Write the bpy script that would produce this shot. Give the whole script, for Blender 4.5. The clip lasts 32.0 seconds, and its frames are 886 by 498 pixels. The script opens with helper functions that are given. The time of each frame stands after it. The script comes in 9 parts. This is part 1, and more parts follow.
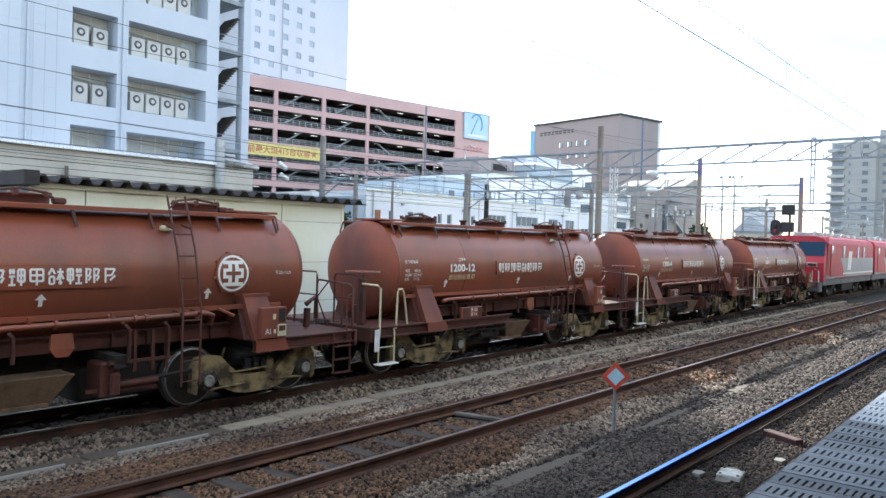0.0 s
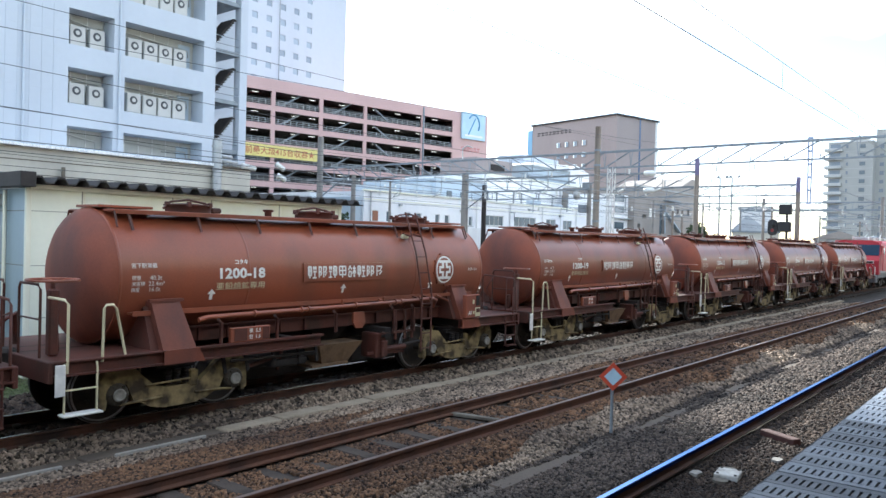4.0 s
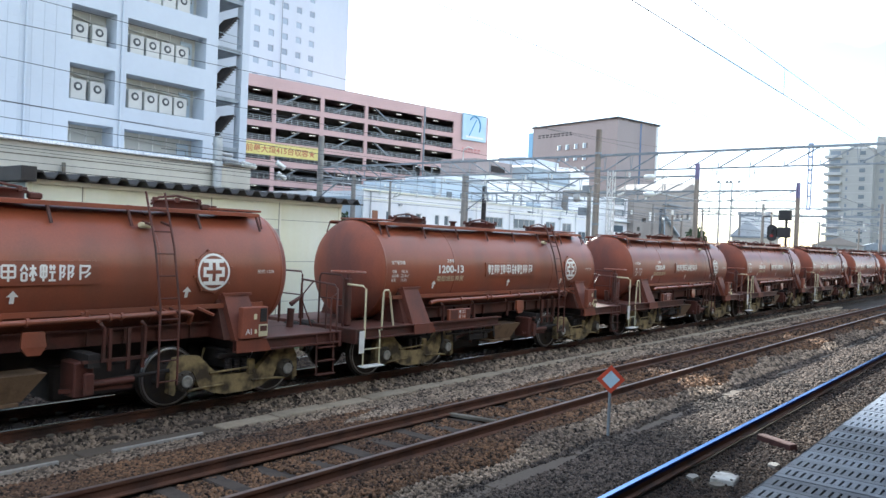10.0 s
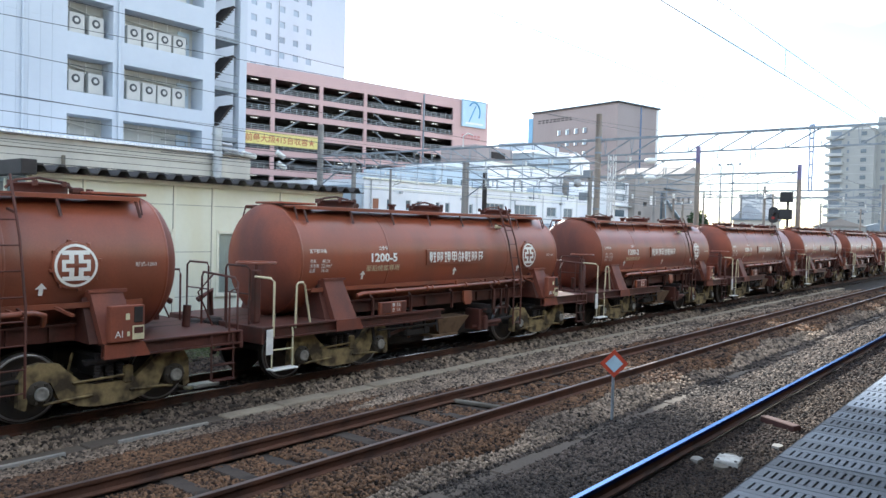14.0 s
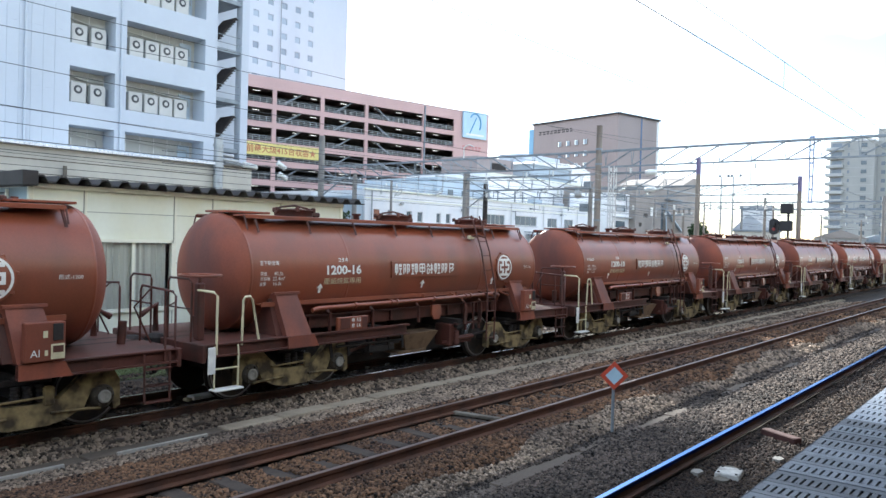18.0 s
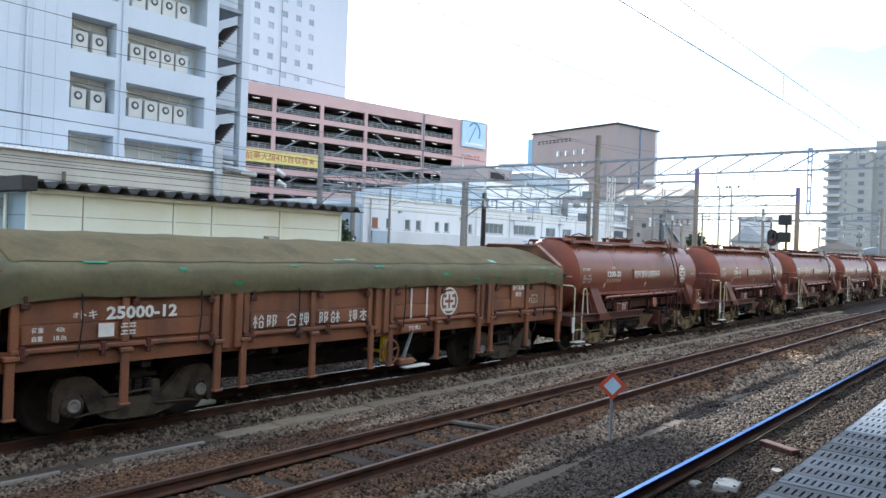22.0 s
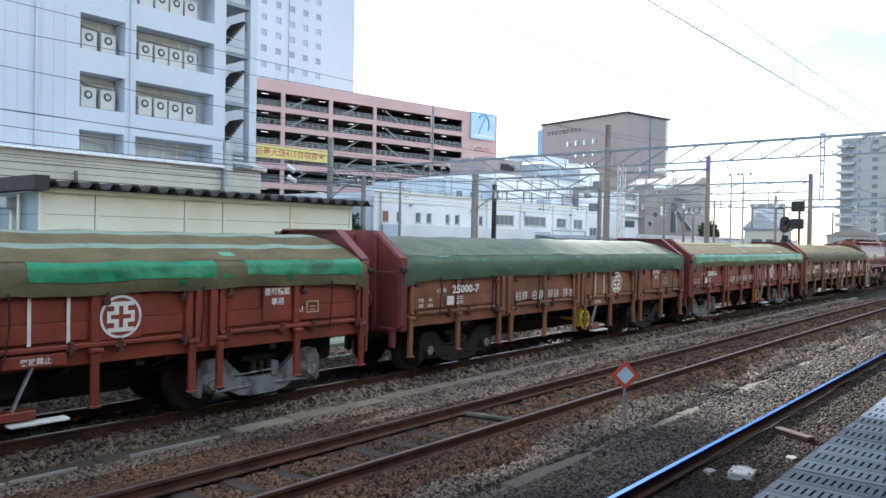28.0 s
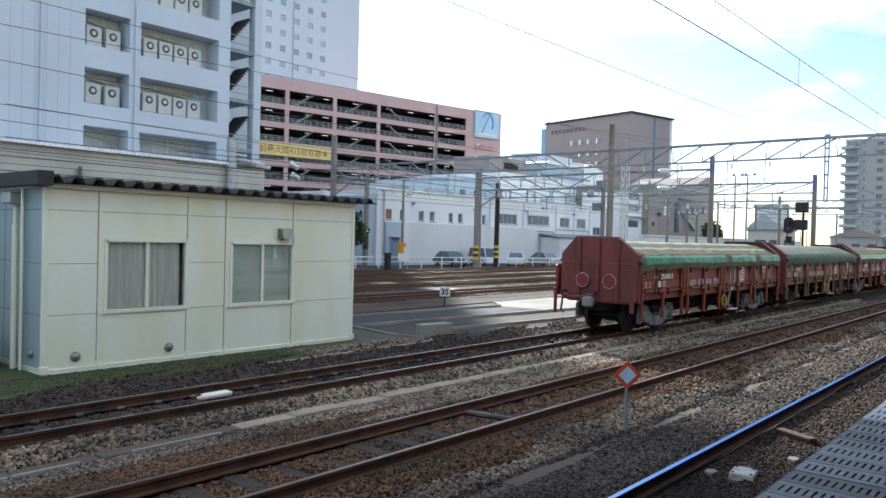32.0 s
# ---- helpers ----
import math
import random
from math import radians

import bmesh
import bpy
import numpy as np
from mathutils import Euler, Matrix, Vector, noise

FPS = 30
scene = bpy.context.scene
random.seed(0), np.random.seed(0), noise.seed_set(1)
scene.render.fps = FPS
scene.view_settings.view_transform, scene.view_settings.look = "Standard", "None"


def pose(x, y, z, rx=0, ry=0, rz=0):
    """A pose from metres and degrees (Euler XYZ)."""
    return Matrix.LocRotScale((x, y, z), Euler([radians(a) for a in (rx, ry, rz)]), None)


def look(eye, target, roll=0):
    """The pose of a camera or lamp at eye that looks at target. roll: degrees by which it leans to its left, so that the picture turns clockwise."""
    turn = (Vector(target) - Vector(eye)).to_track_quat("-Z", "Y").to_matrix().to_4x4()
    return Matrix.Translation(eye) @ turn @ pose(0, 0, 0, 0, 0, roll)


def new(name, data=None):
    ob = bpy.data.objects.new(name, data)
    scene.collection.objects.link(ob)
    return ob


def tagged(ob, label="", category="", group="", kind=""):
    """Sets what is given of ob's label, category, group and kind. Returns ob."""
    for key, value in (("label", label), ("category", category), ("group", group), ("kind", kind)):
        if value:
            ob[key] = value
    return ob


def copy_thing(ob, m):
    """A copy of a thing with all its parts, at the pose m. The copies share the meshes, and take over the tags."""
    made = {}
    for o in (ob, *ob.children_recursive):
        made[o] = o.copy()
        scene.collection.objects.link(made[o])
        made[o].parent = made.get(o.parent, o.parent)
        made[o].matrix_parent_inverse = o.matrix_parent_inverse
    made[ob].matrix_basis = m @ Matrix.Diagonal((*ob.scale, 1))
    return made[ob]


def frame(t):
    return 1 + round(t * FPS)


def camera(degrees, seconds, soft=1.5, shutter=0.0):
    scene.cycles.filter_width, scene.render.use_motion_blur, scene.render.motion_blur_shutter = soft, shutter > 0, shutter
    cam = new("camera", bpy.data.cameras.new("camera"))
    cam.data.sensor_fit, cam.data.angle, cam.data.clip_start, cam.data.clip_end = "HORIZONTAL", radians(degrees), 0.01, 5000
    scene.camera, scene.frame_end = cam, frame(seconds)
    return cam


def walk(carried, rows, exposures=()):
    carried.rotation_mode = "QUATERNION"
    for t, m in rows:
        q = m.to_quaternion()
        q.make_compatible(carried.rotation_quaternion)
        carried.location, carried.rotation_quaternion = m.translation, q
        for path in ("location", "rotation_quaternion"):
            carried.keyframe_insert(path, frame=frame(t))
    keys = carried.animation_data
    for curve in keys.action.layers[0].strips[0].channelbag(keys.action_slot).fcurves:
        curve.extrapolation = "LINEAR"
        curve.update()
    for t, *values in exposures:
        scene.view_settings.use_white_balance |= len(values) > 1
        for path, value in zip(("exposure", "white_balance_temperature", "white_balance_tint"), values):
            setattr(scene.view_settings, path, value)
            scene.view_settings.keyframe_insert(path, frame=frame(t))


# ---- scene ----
cam = camera(60.85, 32.0)


def aim(t, x, y, z, turn, tilt, lean):
    """Eye, then degrees: turn from +y towards +x, tilt up, lean."""
    a, b = radians(turn), radians(tilt)
    way = Vector((math.sin(a) * math.cos(b), math.cos(a) * math.cos(b), math.sin(b)))
    return t, look(Vector((x, y, z)), Vector((x, y, z)) + way, lean)


walk(cam, [aim(*row) for row in (
    (0, 0.003, 0.008, 2.572, 50.58, -0.81, 1.68), (0.5, 0.007, 0.005, 2.576, 50.58, -0.77, 1.49),
    (1, 0.001, 0.003, 2.575, 50.62, -0.81, 1.43), (1.5, 0.009, 0.009, 2.572, 50.61, -0.85, 1.48),
    (2, 0.011, 0.008, 2.570, 50.55, -0.80, 1.39), (2.5, 0.008, 0.004, 2.574, 50.56, -0.79, 1.34),
    (3, 0.008, -0.001, 2.576, 50.61, -0.79, 1.34), (3.5, 0.010, 0.002, 2.575, 50.70, -0.82, 1.45),
    (5.5, 0.007, 0.003, 2.573, 50.68, -0.60, 1.76), (6, 0.001, -0.001, 2.575, 50.64, -0.55, 1.86),
    (6.5, 0.003, 0.002, 2.575, 50.64, -0.55, 2.31), (7, -0.003, 0.007, 2.569, 50.66, -0.54, 2.45),
    (7.5, 0.002, 0.013, 2.572, 50.76, -0.55, 2.28), (8, 0.005, 0.008, 2.574, 50.77, -0.54, 2.09),
    (8.5, 0.008, -0.001, 2.570, 50.59, -0.55, 2.13), (9, 0.006, 0.004, 2.571, 50.61, -0.58, 2.20),
    (9.5, 0.005, 0.006, 2.569, 50.61, -0.63, 2.22), (10, -0.000, 0.006, 2.567, 50.81, -0.70, 2.36),
    (10.5, 0.001, 0.012, 2.568, 50.84, -0.72, 2.50), (11, -0.008, 0.011, 2.574, 50.88, -0.74, 2.56),
    (11.5, -0.005, 0.016, 2.567, 50.91, -0.79, 2.51), (12, -0.004, 0.013, 2.569, 50.94, -1.01, 2.41),
    (12.5, -0.009, 0.015, 2.566, 50.99, -1.25, 2.07), (13, -0.008, 0.016, 2.572, 50.94, -1.48, 1.77),
    (13.5, -0.004, 0.018, 2.569, 50.77, -1.58, 1.66), (14, 0.001, 0.014, 2.564, 50.74, -1.68, 1.50),
    (14.5, -0.017, -0.003, 2.572, 50.68, -1.61, 1.30), (16.5, 0.004, 0.014, 2.570, 50.63, -1.22, 1.58),
    (17, -0.000, 0.007, 2.570, 50.58, -1.07, 1.51), (17.5, 0.004, 0.006, 2.573, 50.66, -0.97, 1.55),
    (18, -0.002, -0.002, 2.577, 50.66, -0.86, 1.58), (18.5, -0.001, 0.003, 2.570, 50.73, -0.75, 1.61),
    (19, 0.002, 0.000, 2.575, 50.73, -0.67, 1.72), (19.5, 0.001, -0.003, 2.574, 50.59, -0.55, 1.73),
    (20, 0.003, 0.004, 2.572, 50.60, -0.45, 1.83), (20.5, 0.002, 0.001, 2.571, 50.64, -0.37, 2.04),
    (21, -0.010, 0.003, 2.570, 50.74, -0.29, 2.09), (21.5, -0.001, 0.008, 2.574, 50.81, -0.26, 2.02),
    (22, -0.008, 0.010, 2.576, 50.78, -0.20, 2.03), (22.5, -0.001, 0.005, 2.571, 50.74, -0.23, 1.90),
    (23, -0.007, 0.005, 2.571, 50.71, -0.41, 1.75), (23.5, -0.004, 0.004, 2.571, 50.45, -0.63, 1.74),
    (24, 0.001, 0.006, 2.569, 50.40, -0.77, 1.68), (24.5, -0.006, 0.012, 2.569, 50.36, -0.83, 1.55),
    (25, -0.006, 0.003, 2.571, 50.28, -0.88, 1.53), (25.5, -0.009, 0.005, 2.573, 50.25, -0.92, 1.45),
    (27.5, -0.000, 0.000, 2.570, 49.94, -0.80, 1.10), (28, -0.001, -0.000, 2.568, 49.95, -0.78, 1.07),
    (28.5, -0.001, -0.001, 2.574, 50.07, -0.76, 1.10), (29, 0.001, -0.007, 2.571, 50.03, -0.71, 1.10),
    (29.5, 0.001, 0.001, 2.570, 49.90, -0.73, 1.35), (30, 0.004, -0.005, 2.571, 49.81, -0.82, 1.27),
    (30.5, -0.001, -0.002, 2.570, 49.81, -0.85, 1.35), (31, -0.005, -0.004, 2.566, 49.70, -0.86, 1.38),
    (31.5, -0.001, 0.001, 2.565, 49.75, -0.87, 1.35), (32, 0.000, 0.000, 2.568, 49.73, -0.91, 1.50),
)], exposures=((0, 1.56, 6000, 8), (18, 1.56, 6000, 8), (22, 1.43, 6000, 8), (29, 1.42, 6000, 8), (30.4, 1.38, 6000, 8), (31, 1.2, 6000, 8), (32, 0.94, 6000, 8)))

# ---- daylight: low sun behind the tower block, bright thin haze ----
SUN_TURN, SUN_HEIGHT = 41.12, 25.0
sun_way = Vector((math.sin(radians(SUN_TURN)) * math.cos(radians(SUN_HEIGHT)),
                  math.cos(radians(SUN_TURN)) * math.cos(radians(SUN_HEIGHT)), math.sin(radians(SUN_HEIGHT))))
sun = new("sun", bpy.data.lights.new("sun", "SUN"))
sun.data.energy, sun.data.angle, sun.data.color = 5.0, radians(0.6), (1.0, 0.93, 0.82)
sun.matrix_world = look(sun_way * 300, (0, 0, 0))

world = bpy.data.worlds.new("world")
scene.world = world
world.use_nodes = True
wn, wl = world.node_tree.nodes, world.node_tree.links
wn.clear()
sky = wn.new("ShaderNodeTexSky")
sky.sky_type, sky.sun_disc = "NISHITA", False
sky.sun_elevation, sky.sun_rotation = radians(SUN_HEIGHT), radians(SUN_TURN)
sky.air_density, sky.dust_density, sky.ozone_density = 1.0, 0.35, 1.4
back, out = wn.new("ShaderNodeBackground"), wn.new("ShaderNodeOutputWorld")
coord, cloud = wn.new("ShaderNodeTexCoord"), wn.new("ShaderNodeTexNoise")
flat = wn.new("ShaderNodeMapping")
flat.inputs["Scale"].default_value = (1.0, 1.0, 3.2)
cloud.inputs["Scale"].default_value, cloud.inputs["Detail"].default_value = 2.6, 8.0
ramp = wn.new("ShaderNodeValToRGB")
ramp.color_ramp.elements[0].position, ramp.color_ramp.elements[1].position = 0.44, 0.64
blend = wn.new("ShaderNodeMixRGB")
blend.inputs["Color2"].default_value = (12.0, 12.6, 13.6, 1.0)
wl.new(coord.outputs["Generated"], flat.inputs["Vector"])
wl.new(flat.outputs["Vector"], cloud.inputs["Vector"])
wl.new(cloud.outputs["Fac"], ramp.inputs["Fac"])
wl.new(ramp.outputs["Color"], blend.inputs["Fac"])
wl.new(sky.outputs["Color"], blend.inputs["Color1"])
wl.new(blend.outputs["Color"], back.inputs["Color"])
wl.new(back.outputs["Background"], out.inputs["Surface"])
back.inputs["Strength"].default_value = 0.095

# ---- materials ----


def material(name, base, rough=0.7, metal=0.0, vary=0.25, size=1.5, grain=30.0, bump=0.15, second=None, mix=(0.45, 0.65), spec=0.4,
             streak=1.0, random_tone=0.0, thing_tone=0.0):
    """A worn surface: base colour with broad stains (towards second) and fine grain, at object scale in metres."""
    m = bpy.data.materials.new(name)
    m.use_nodes = True
    n, l = m.node_tree.nodes, m.node_tree.links
    b = n["Principled BSDF"]
    b.inputs["Roughness"].default_value, b.inputs["Metallic"].default_value = rough, metal
    b.inputs["Specular IOR Level"].default_value = spec
    at = n.new("ShaderNodeTexCoord")
    mapped = n.new("ShaderNodeMapping")
    mapped.inputs["Scale"].default_value = (1.0, 1.0, 1.0 / streak)
    l.new(at.outputs["Object"], mapped.inputs["Vector"])
    broad, fine = n.new("ShaderNodeTexNoise"), n.new("ShaderNodeTexNoise")
    broad.inputs["Scale"].default_value, broad.inputs["Detail"].default_value = size, 6.0
    fine.inputs["Scale"].default_value, fine.inputs["Detail"].default_value = grain, 4.0
    l.new(mapped.outputs["Vector"], broad.inputs["Vector"])
    l.new(at.outputs["Object"], fine.inputs["Vector"])
    r = n.new("ShaderNodeValToRGB")
    r.color_ramp.elements[0].position, r.color_ramp.elements[1].position = mix
    second = second or tuple(c * (1.0 - vary) for c in base)
    r.color_ramp.elements[0].color, r.color_ramp.elements[1].color = (*base, 1), (*second, 1)
    l.new(broad.outputs["Fac"], r.inputs["Fac"])
    span = n.new("ShaderNodeMapRange")
    span.inputs["To Min"].default_value, span.inputs["To Max"].default_value = 1.0 - vary * 0.7, 1.0 + vary * 0.7
    l.new(fine.outputs["Fac"], span.inputs["Value"])
    tone = n.new("ShaderNodeVectorMath")
    tone.operation = "SCALE"
    l.new(r.outputs["Color"], tone.inputs[0])
    l.new(span.outputs["Result"], tone.inputs["Scale"])
    last = tone.outputs["Vector"]
    if random_tone:
        info, width, again = n.new("ShaderNodeNewGeometry"), n.new("ShaderNodeMapRange"), n.new("ShaderNodeVectorMath")
        width.inputs["To Min"].default_value, width.inputs["To Max"].default_value = 1 - random_tone, 1 + random_tone
        again.operation = "SCALE"
        l.new(info.outputs["Random Per Island"], width.inputs["Value"])
        l.new(last, again.inputs[0])
        l.new(width.outputs["Result"], again.inputs["Scale"])
        last = again.outputs["Vector"]
    if thing_tone:
        info, width, again = n.new("ShaderNodeObjectInfo"), n.new("ShaderNodeMapRange"), n.new("ShaderNodeVectorMath")
        width.inputs["To Min"].default_value, width.inputs["To Max"].default_value = 1 - thing_tone, 1 + thing_tone
        again.operation = "SCALE"
        l.new(info.outputs["Random"], width.inputs["Value"])
        l.new(last, again.inputs[0])
        l.new(width.outputs["Result"], again.inputs["Scale"])
        last = again.outputs["Vector"]
    l.new(last, b.inputs["Base Color"])
    if bump:
        bumped = n.new("ShaderNodeBump")
        bumped.inputs["Strength"].default_value, bumped.inputs["Distance"].default_value = bump, 0.01
        l.new(fine.outputs["Fac"], bumped.inputs["Height"])
        l.new(bumped.outputs["Normal"], b.inputs["Normal"])
    return m


def plain(name, base, rough=0.5, metal=0.0, glow=0.0):
    m = bpy.data.materials.new(name)
    m.use_nodes = True
    b = m.node_tree.nodes["Principled BSDF"]
    b.inputs["Base Color"].default_value = (*base, 1)
    b.inputs["Roughness"].default_value, b.inputs["Metallic"].default_value = rough, metal
    if glow:
        b.inputs["Emission Color"].default_value, b.inputs["Emission Strength"].default_value = (*base, 1), glow
    return m


TANK = material("tank_paint", (0.246, 0.068, 0.034), 0.33, spec=0.5, vary=0.22, size=0.9, grain=40, bump=0.05, second=(0.17, 0.06, 0.036), streak=2.5, thing_tone=0.12)
TANK_DARK = material("tank_end_paint", (0.225, 0.066, 0.037), 0.58, spec=0.28, vary=0.25, size=1.2, grain=35, bump=0.05, second=(0.13, 0.05, 0.038), streak=2.0, thing_tone=0.15)
FRAME = material("underframe_paint", (0.09, 0.028, 0.019), 0.6, vary=0.35, size=2.5, grain=30, second=(0.055, 0.024, 0.017))
GRIME = material("grimy_iron", (0.03, 0.024, 0.021), 0.8, vary=0.4, size=3, grain=40, second=(0.018, 0.015, 0.014))
BOGIE_OLD = material("dusty_bogie", (0.25, 0.185, 0.085), 0.85, vary=0.5, size=5, grain=40, second=(0.05, 0.036, 0.02), mix=(0.41, 0.6))
BOGIE_BROWN = material("sooty_brown_bogie", (0.075, 0.058, 0.04), 0.85, vary=0.5, size=5, grain=40, second=(0.03, 0.023, 0.016))
BOGIE_GREY = material("grey_bogie", (0.26, 0.275, 0.285), 0.7, vary=0.3, size=4, grain=40, second=(0.09, 0.09, 0.088))
STEEL = material("bare_steel", (0.36, 0.36, 0.36), 0.35, 0.9, vary=0.2, size=4, grain=60, bump=0.03)
WHEEL = material("wheel_steel", (0.034, 0.028, 0.024), 0.7, 0.0, vary=0.35, size=6, grain=50, second=(0.05, 0.036, 0.024))
WHITE = material("white_marking", (0.78, 0.77, 0.72), 0.5, vary=0.12, size=8, grain=60, bump=0.0)
CREAM = material("cream_paint", (0.62, 0.56, 0.36), 0.5, vary=0.15, size=6, grain=50, bump=0.02)
YELLOW = material("yellow_paint", (0.7, 0.5, 0.03), 0.45, vary=0.2, size=6, grain=50, bump=0.02)
RED_WAGON = material("red_wagon_paint", (0.25, 0.05, 0.03), 0.42, spec=0.5, vary=0.25, size=1.6, grain=35, bump=0.06, second=(0.17, 0.042, 0.027), streak=2.5)
RUST_WAGON = material("rusty_wagon_paint", (0.265, 0.104, 0.05), 0.5, spec=0.5, vary=0.35, size=2.2, grain=35, bump=0.1, second=(0.17, 0.075, 0.045), streak=2.0)
END_RED = material("red_end_paint", (0.2, 0.045, 0.04), 0.5, vary=0.3, size=1.4, grain=30, bump=0.06, second=(0.13, 0.035, 0.03), streak=3.0)
TARP_OLIVE = material("olive_tarpaulin", (0.135, 0.122, 0.062), 0.75, vary=0.3, size=1.8, grain=14, bump=0.5, second=(0.105, 0.098, 0.054))
TARP_GREEN = material("dark_green_tarpaulin", (0.075, 0.125, 0.075), 0.7, vary=0.3, size=1.8, grain=14, bump=0.5, second=(0.055, 0.095, 0.06))
TARP_BAND = material("bright_green_band", (0.02, 0.25, 0.115), 0.34, vary=0.35, size=2.5, grain=12, bump=0.6, second=(0.01, 0.115, 0.055))
TARP_BROWN = material("faded_skylit_brown_tarpaulin", (0.155, 0.125, 0.068), 0.85, spec=0.15, vary=0.3, size=1.8, grain=14, bump=0.5, second=(0.115, 0.097, 0.054))
TARP_PALE = material("pale_green_band", (0.2, 0.28, 0.21), 0.6, vary=0.2, size=2.5, grain=16, bump=0.4)
RAIL = material("rusty_rail", (0.115, 0.05, 0.028), 0.85, vary=0.4, size=2, grain=40, second=(0.065, 0.032, 0.02))
RAILGLINT = material("rubbed_rail_top", (0.26, 0.24, 0.235), 0.27, 0.75, vary=0.25, size=3, grain=50, bump=0.01)
RAILTOP = material("worn_rail_top", (0.17, 0.125, 0.105), 0.42, 0.5, vary=0.3, size=3, grain=50, bump=0.02)
# Sky reflection on the near rails is put in as blue colour and tint.
RAILSHINE = material("sky_tinted_polished_rail_top", (0.22, 0.29, 0.42), 0.16, 1.0, vary=0.1, size=3, grain=50, bump=0.0)
RAILSIDE = material("sky_tinted_rail_shoulder", (0.04, 0.07, 0.16), 0.3, 1.0, vary=0.2, size=3, grain=50, bump=0.0)
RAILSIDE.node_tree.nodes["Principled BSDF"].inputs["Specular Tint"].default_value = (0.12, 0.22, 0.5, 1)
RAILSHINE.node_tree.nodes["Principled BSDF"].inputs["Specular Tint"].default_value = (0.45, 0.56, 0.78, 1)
BALLAST = material("ballast_bed", (0.034, 0.026, 0.02), 0.95, vary=0.5, size=0.8, grain=22, bump=1.0, second=(0.022, 0.016, 0.012))
STONE_GREY = material("grey_ballast_stone", (0.228, 0.174, 0.126), 0.95, vary=0.35, size=0.5, grain=40, bump=0.2, second=(0.11, 0.083, 0.062), random_tone=0.95)
# Darker ballast copy: the shade beside the platform is put into its colour.
STONE_DARK = material("shaded_ballast_stone", (0.08, 0.062, 0.05), 0.95, vary=0.4, size=0.5, grain=40, bump=0.2, second=(0.04, 0.032, 0.027), random_tone=0.95)
STONE_EARTH_SHADE = material("earthy_shade_ballast_stone", (0.052, 0.037, 0.027), 0.95, vary=0.45, size=0.5, grain=40, bump=0.2, second=(0.034, 0.023, 0.018), random_tone=0.95)
# Darker brown version of RAIL for the back and near tracks.
RAIL_DARK = material("dark_rusty_rail", (0.085, 0.036, 0.021), 0.8, vary=0.4, size=2, grain=40, second=(0.034, 0.019, 0.013))
STONE_BROWN = material("rusty_ballast_stone", (0.116, 0.063, 0.033), 0.95, vary=0.4, size=0.5, grain=40, bump=0.2, second=(0.066, 0.038, 0.024), random_tone=0.95)
# Darker than the brown stones: shade under the train is part of this colour.
STONE_UNDERTRAIN = material("undertrain_shaded_stone", (0.055, 0.036, 0.025), 0.8, vary=0.4, size=0.6, grain=40, bump=0.2, second=(0.022, 0.016, 0.012), random_tone=0.8)
SLEEPER = material("old_sleeper", (0.056, 0.042, 0.032), 0.9, vary=0.4, size=3, grain=30, bump=0.4)
CONCRETE = material("weathered_concrete", (0.155, 0.138, 0.11), 0.9, vary=0.35, size=1.6, grain=25, bump=0.4, second=(0.085, 0.072, 0.055))
PALE_CONCRETE = material("pale_concrete", (0.3, 0.285, 0.25), 0.9, vary=0.25, size=0.6, grain=20, bump=0.3, second=(0.2, 0.19, 0.165))
ASPHALT = material("asphalt", (0.04, 0.042, 0.045), 0.9, vary=0.25, size=0.5, grain=30, bump=0.3)
GROUND = material("yard_ground", (0.062, 0.052, 0.042), 0.95, vary=0.4, size=0.25, grain=8, bump=0.6, second=(0.042, 0.036, 0.029))
YARD_STONE = material("brown_yard_ballast", (0.07, 0.047, 0.034), 0.95, vary=0.5, size=0.8, grain=14, bump=1.0, second=(0.045, 0.031, 0.023))
MOSS = material("mossy_ground", (0.06, 0.086, 0.026), 0.95, vary=0.5, size=1.8, grain=18, bump=0.9, second=(0.068, 0.066, 0.042), mix=(0.46, 0.66))
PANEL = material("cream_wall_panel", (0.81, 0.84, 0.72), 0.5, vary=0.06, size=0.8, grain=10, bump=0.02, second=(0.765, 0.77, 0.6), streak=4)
# Side panels are the cream wall with cool blue shade mixed into the colour.
PANEL_SIDE = material("blue_shaded_wall_panel", (0.34, 0.43, 0.48), 0.55, vary=0.07, size=0.8, grain=10, bump=0.02, streak=4)
TINT = plain("tinted_blue_glass", (0.05, 0.1, 0.2), 0.25)
# Green canvas with skylight on the cover's top mixed into the colour.
TARP_SKYLIT = material("skylit_green_tarpaulin", (0.125, 0.145, 0.1), 0.75, vary=0.3, size=1.8, grain=14, bump=0.5)
DULLWHITE = material("chipped_white_paint", (0.5, 0.49, 0.45), 0.8, vary=0.35, size=9, grain=30, bump=0.2, second=(0.3, 0.28, 0.24))
AXLEDARK = material("dark_axle_box", (0.05, 0.04, 0.028), 0.75, vary=0.4, size=8, grain=40)
CAPGREY = material("worn_axle_cap", (0.3, 0.285, 0.25), 0.5, 0.3, vary=0.3, size=12, grain=40)
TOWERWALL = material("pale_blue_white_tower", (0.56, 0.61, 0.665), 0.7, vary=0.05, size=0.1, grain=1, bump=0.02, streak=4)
WIRE_PALE = plain("grey_copper_wire", (0.28, 0.29, 0.295), 0.6, 0.0)
JOINT = material("panel_joint_mastic", (0.22, 0.22, 0.19), 0.8, vary=0.15, size=3, grain=20, bump=0)
TRIM = material("cream_trim", (0.82, 0.82, 0.68), 0.5, vary=0.06, size=2, grain=20, bump=0.02)
DARKROOF = material("dark_folded_roof", (0.035, 0.032, 0.032), 0.6, vary=0.3, size=2, grain=20)
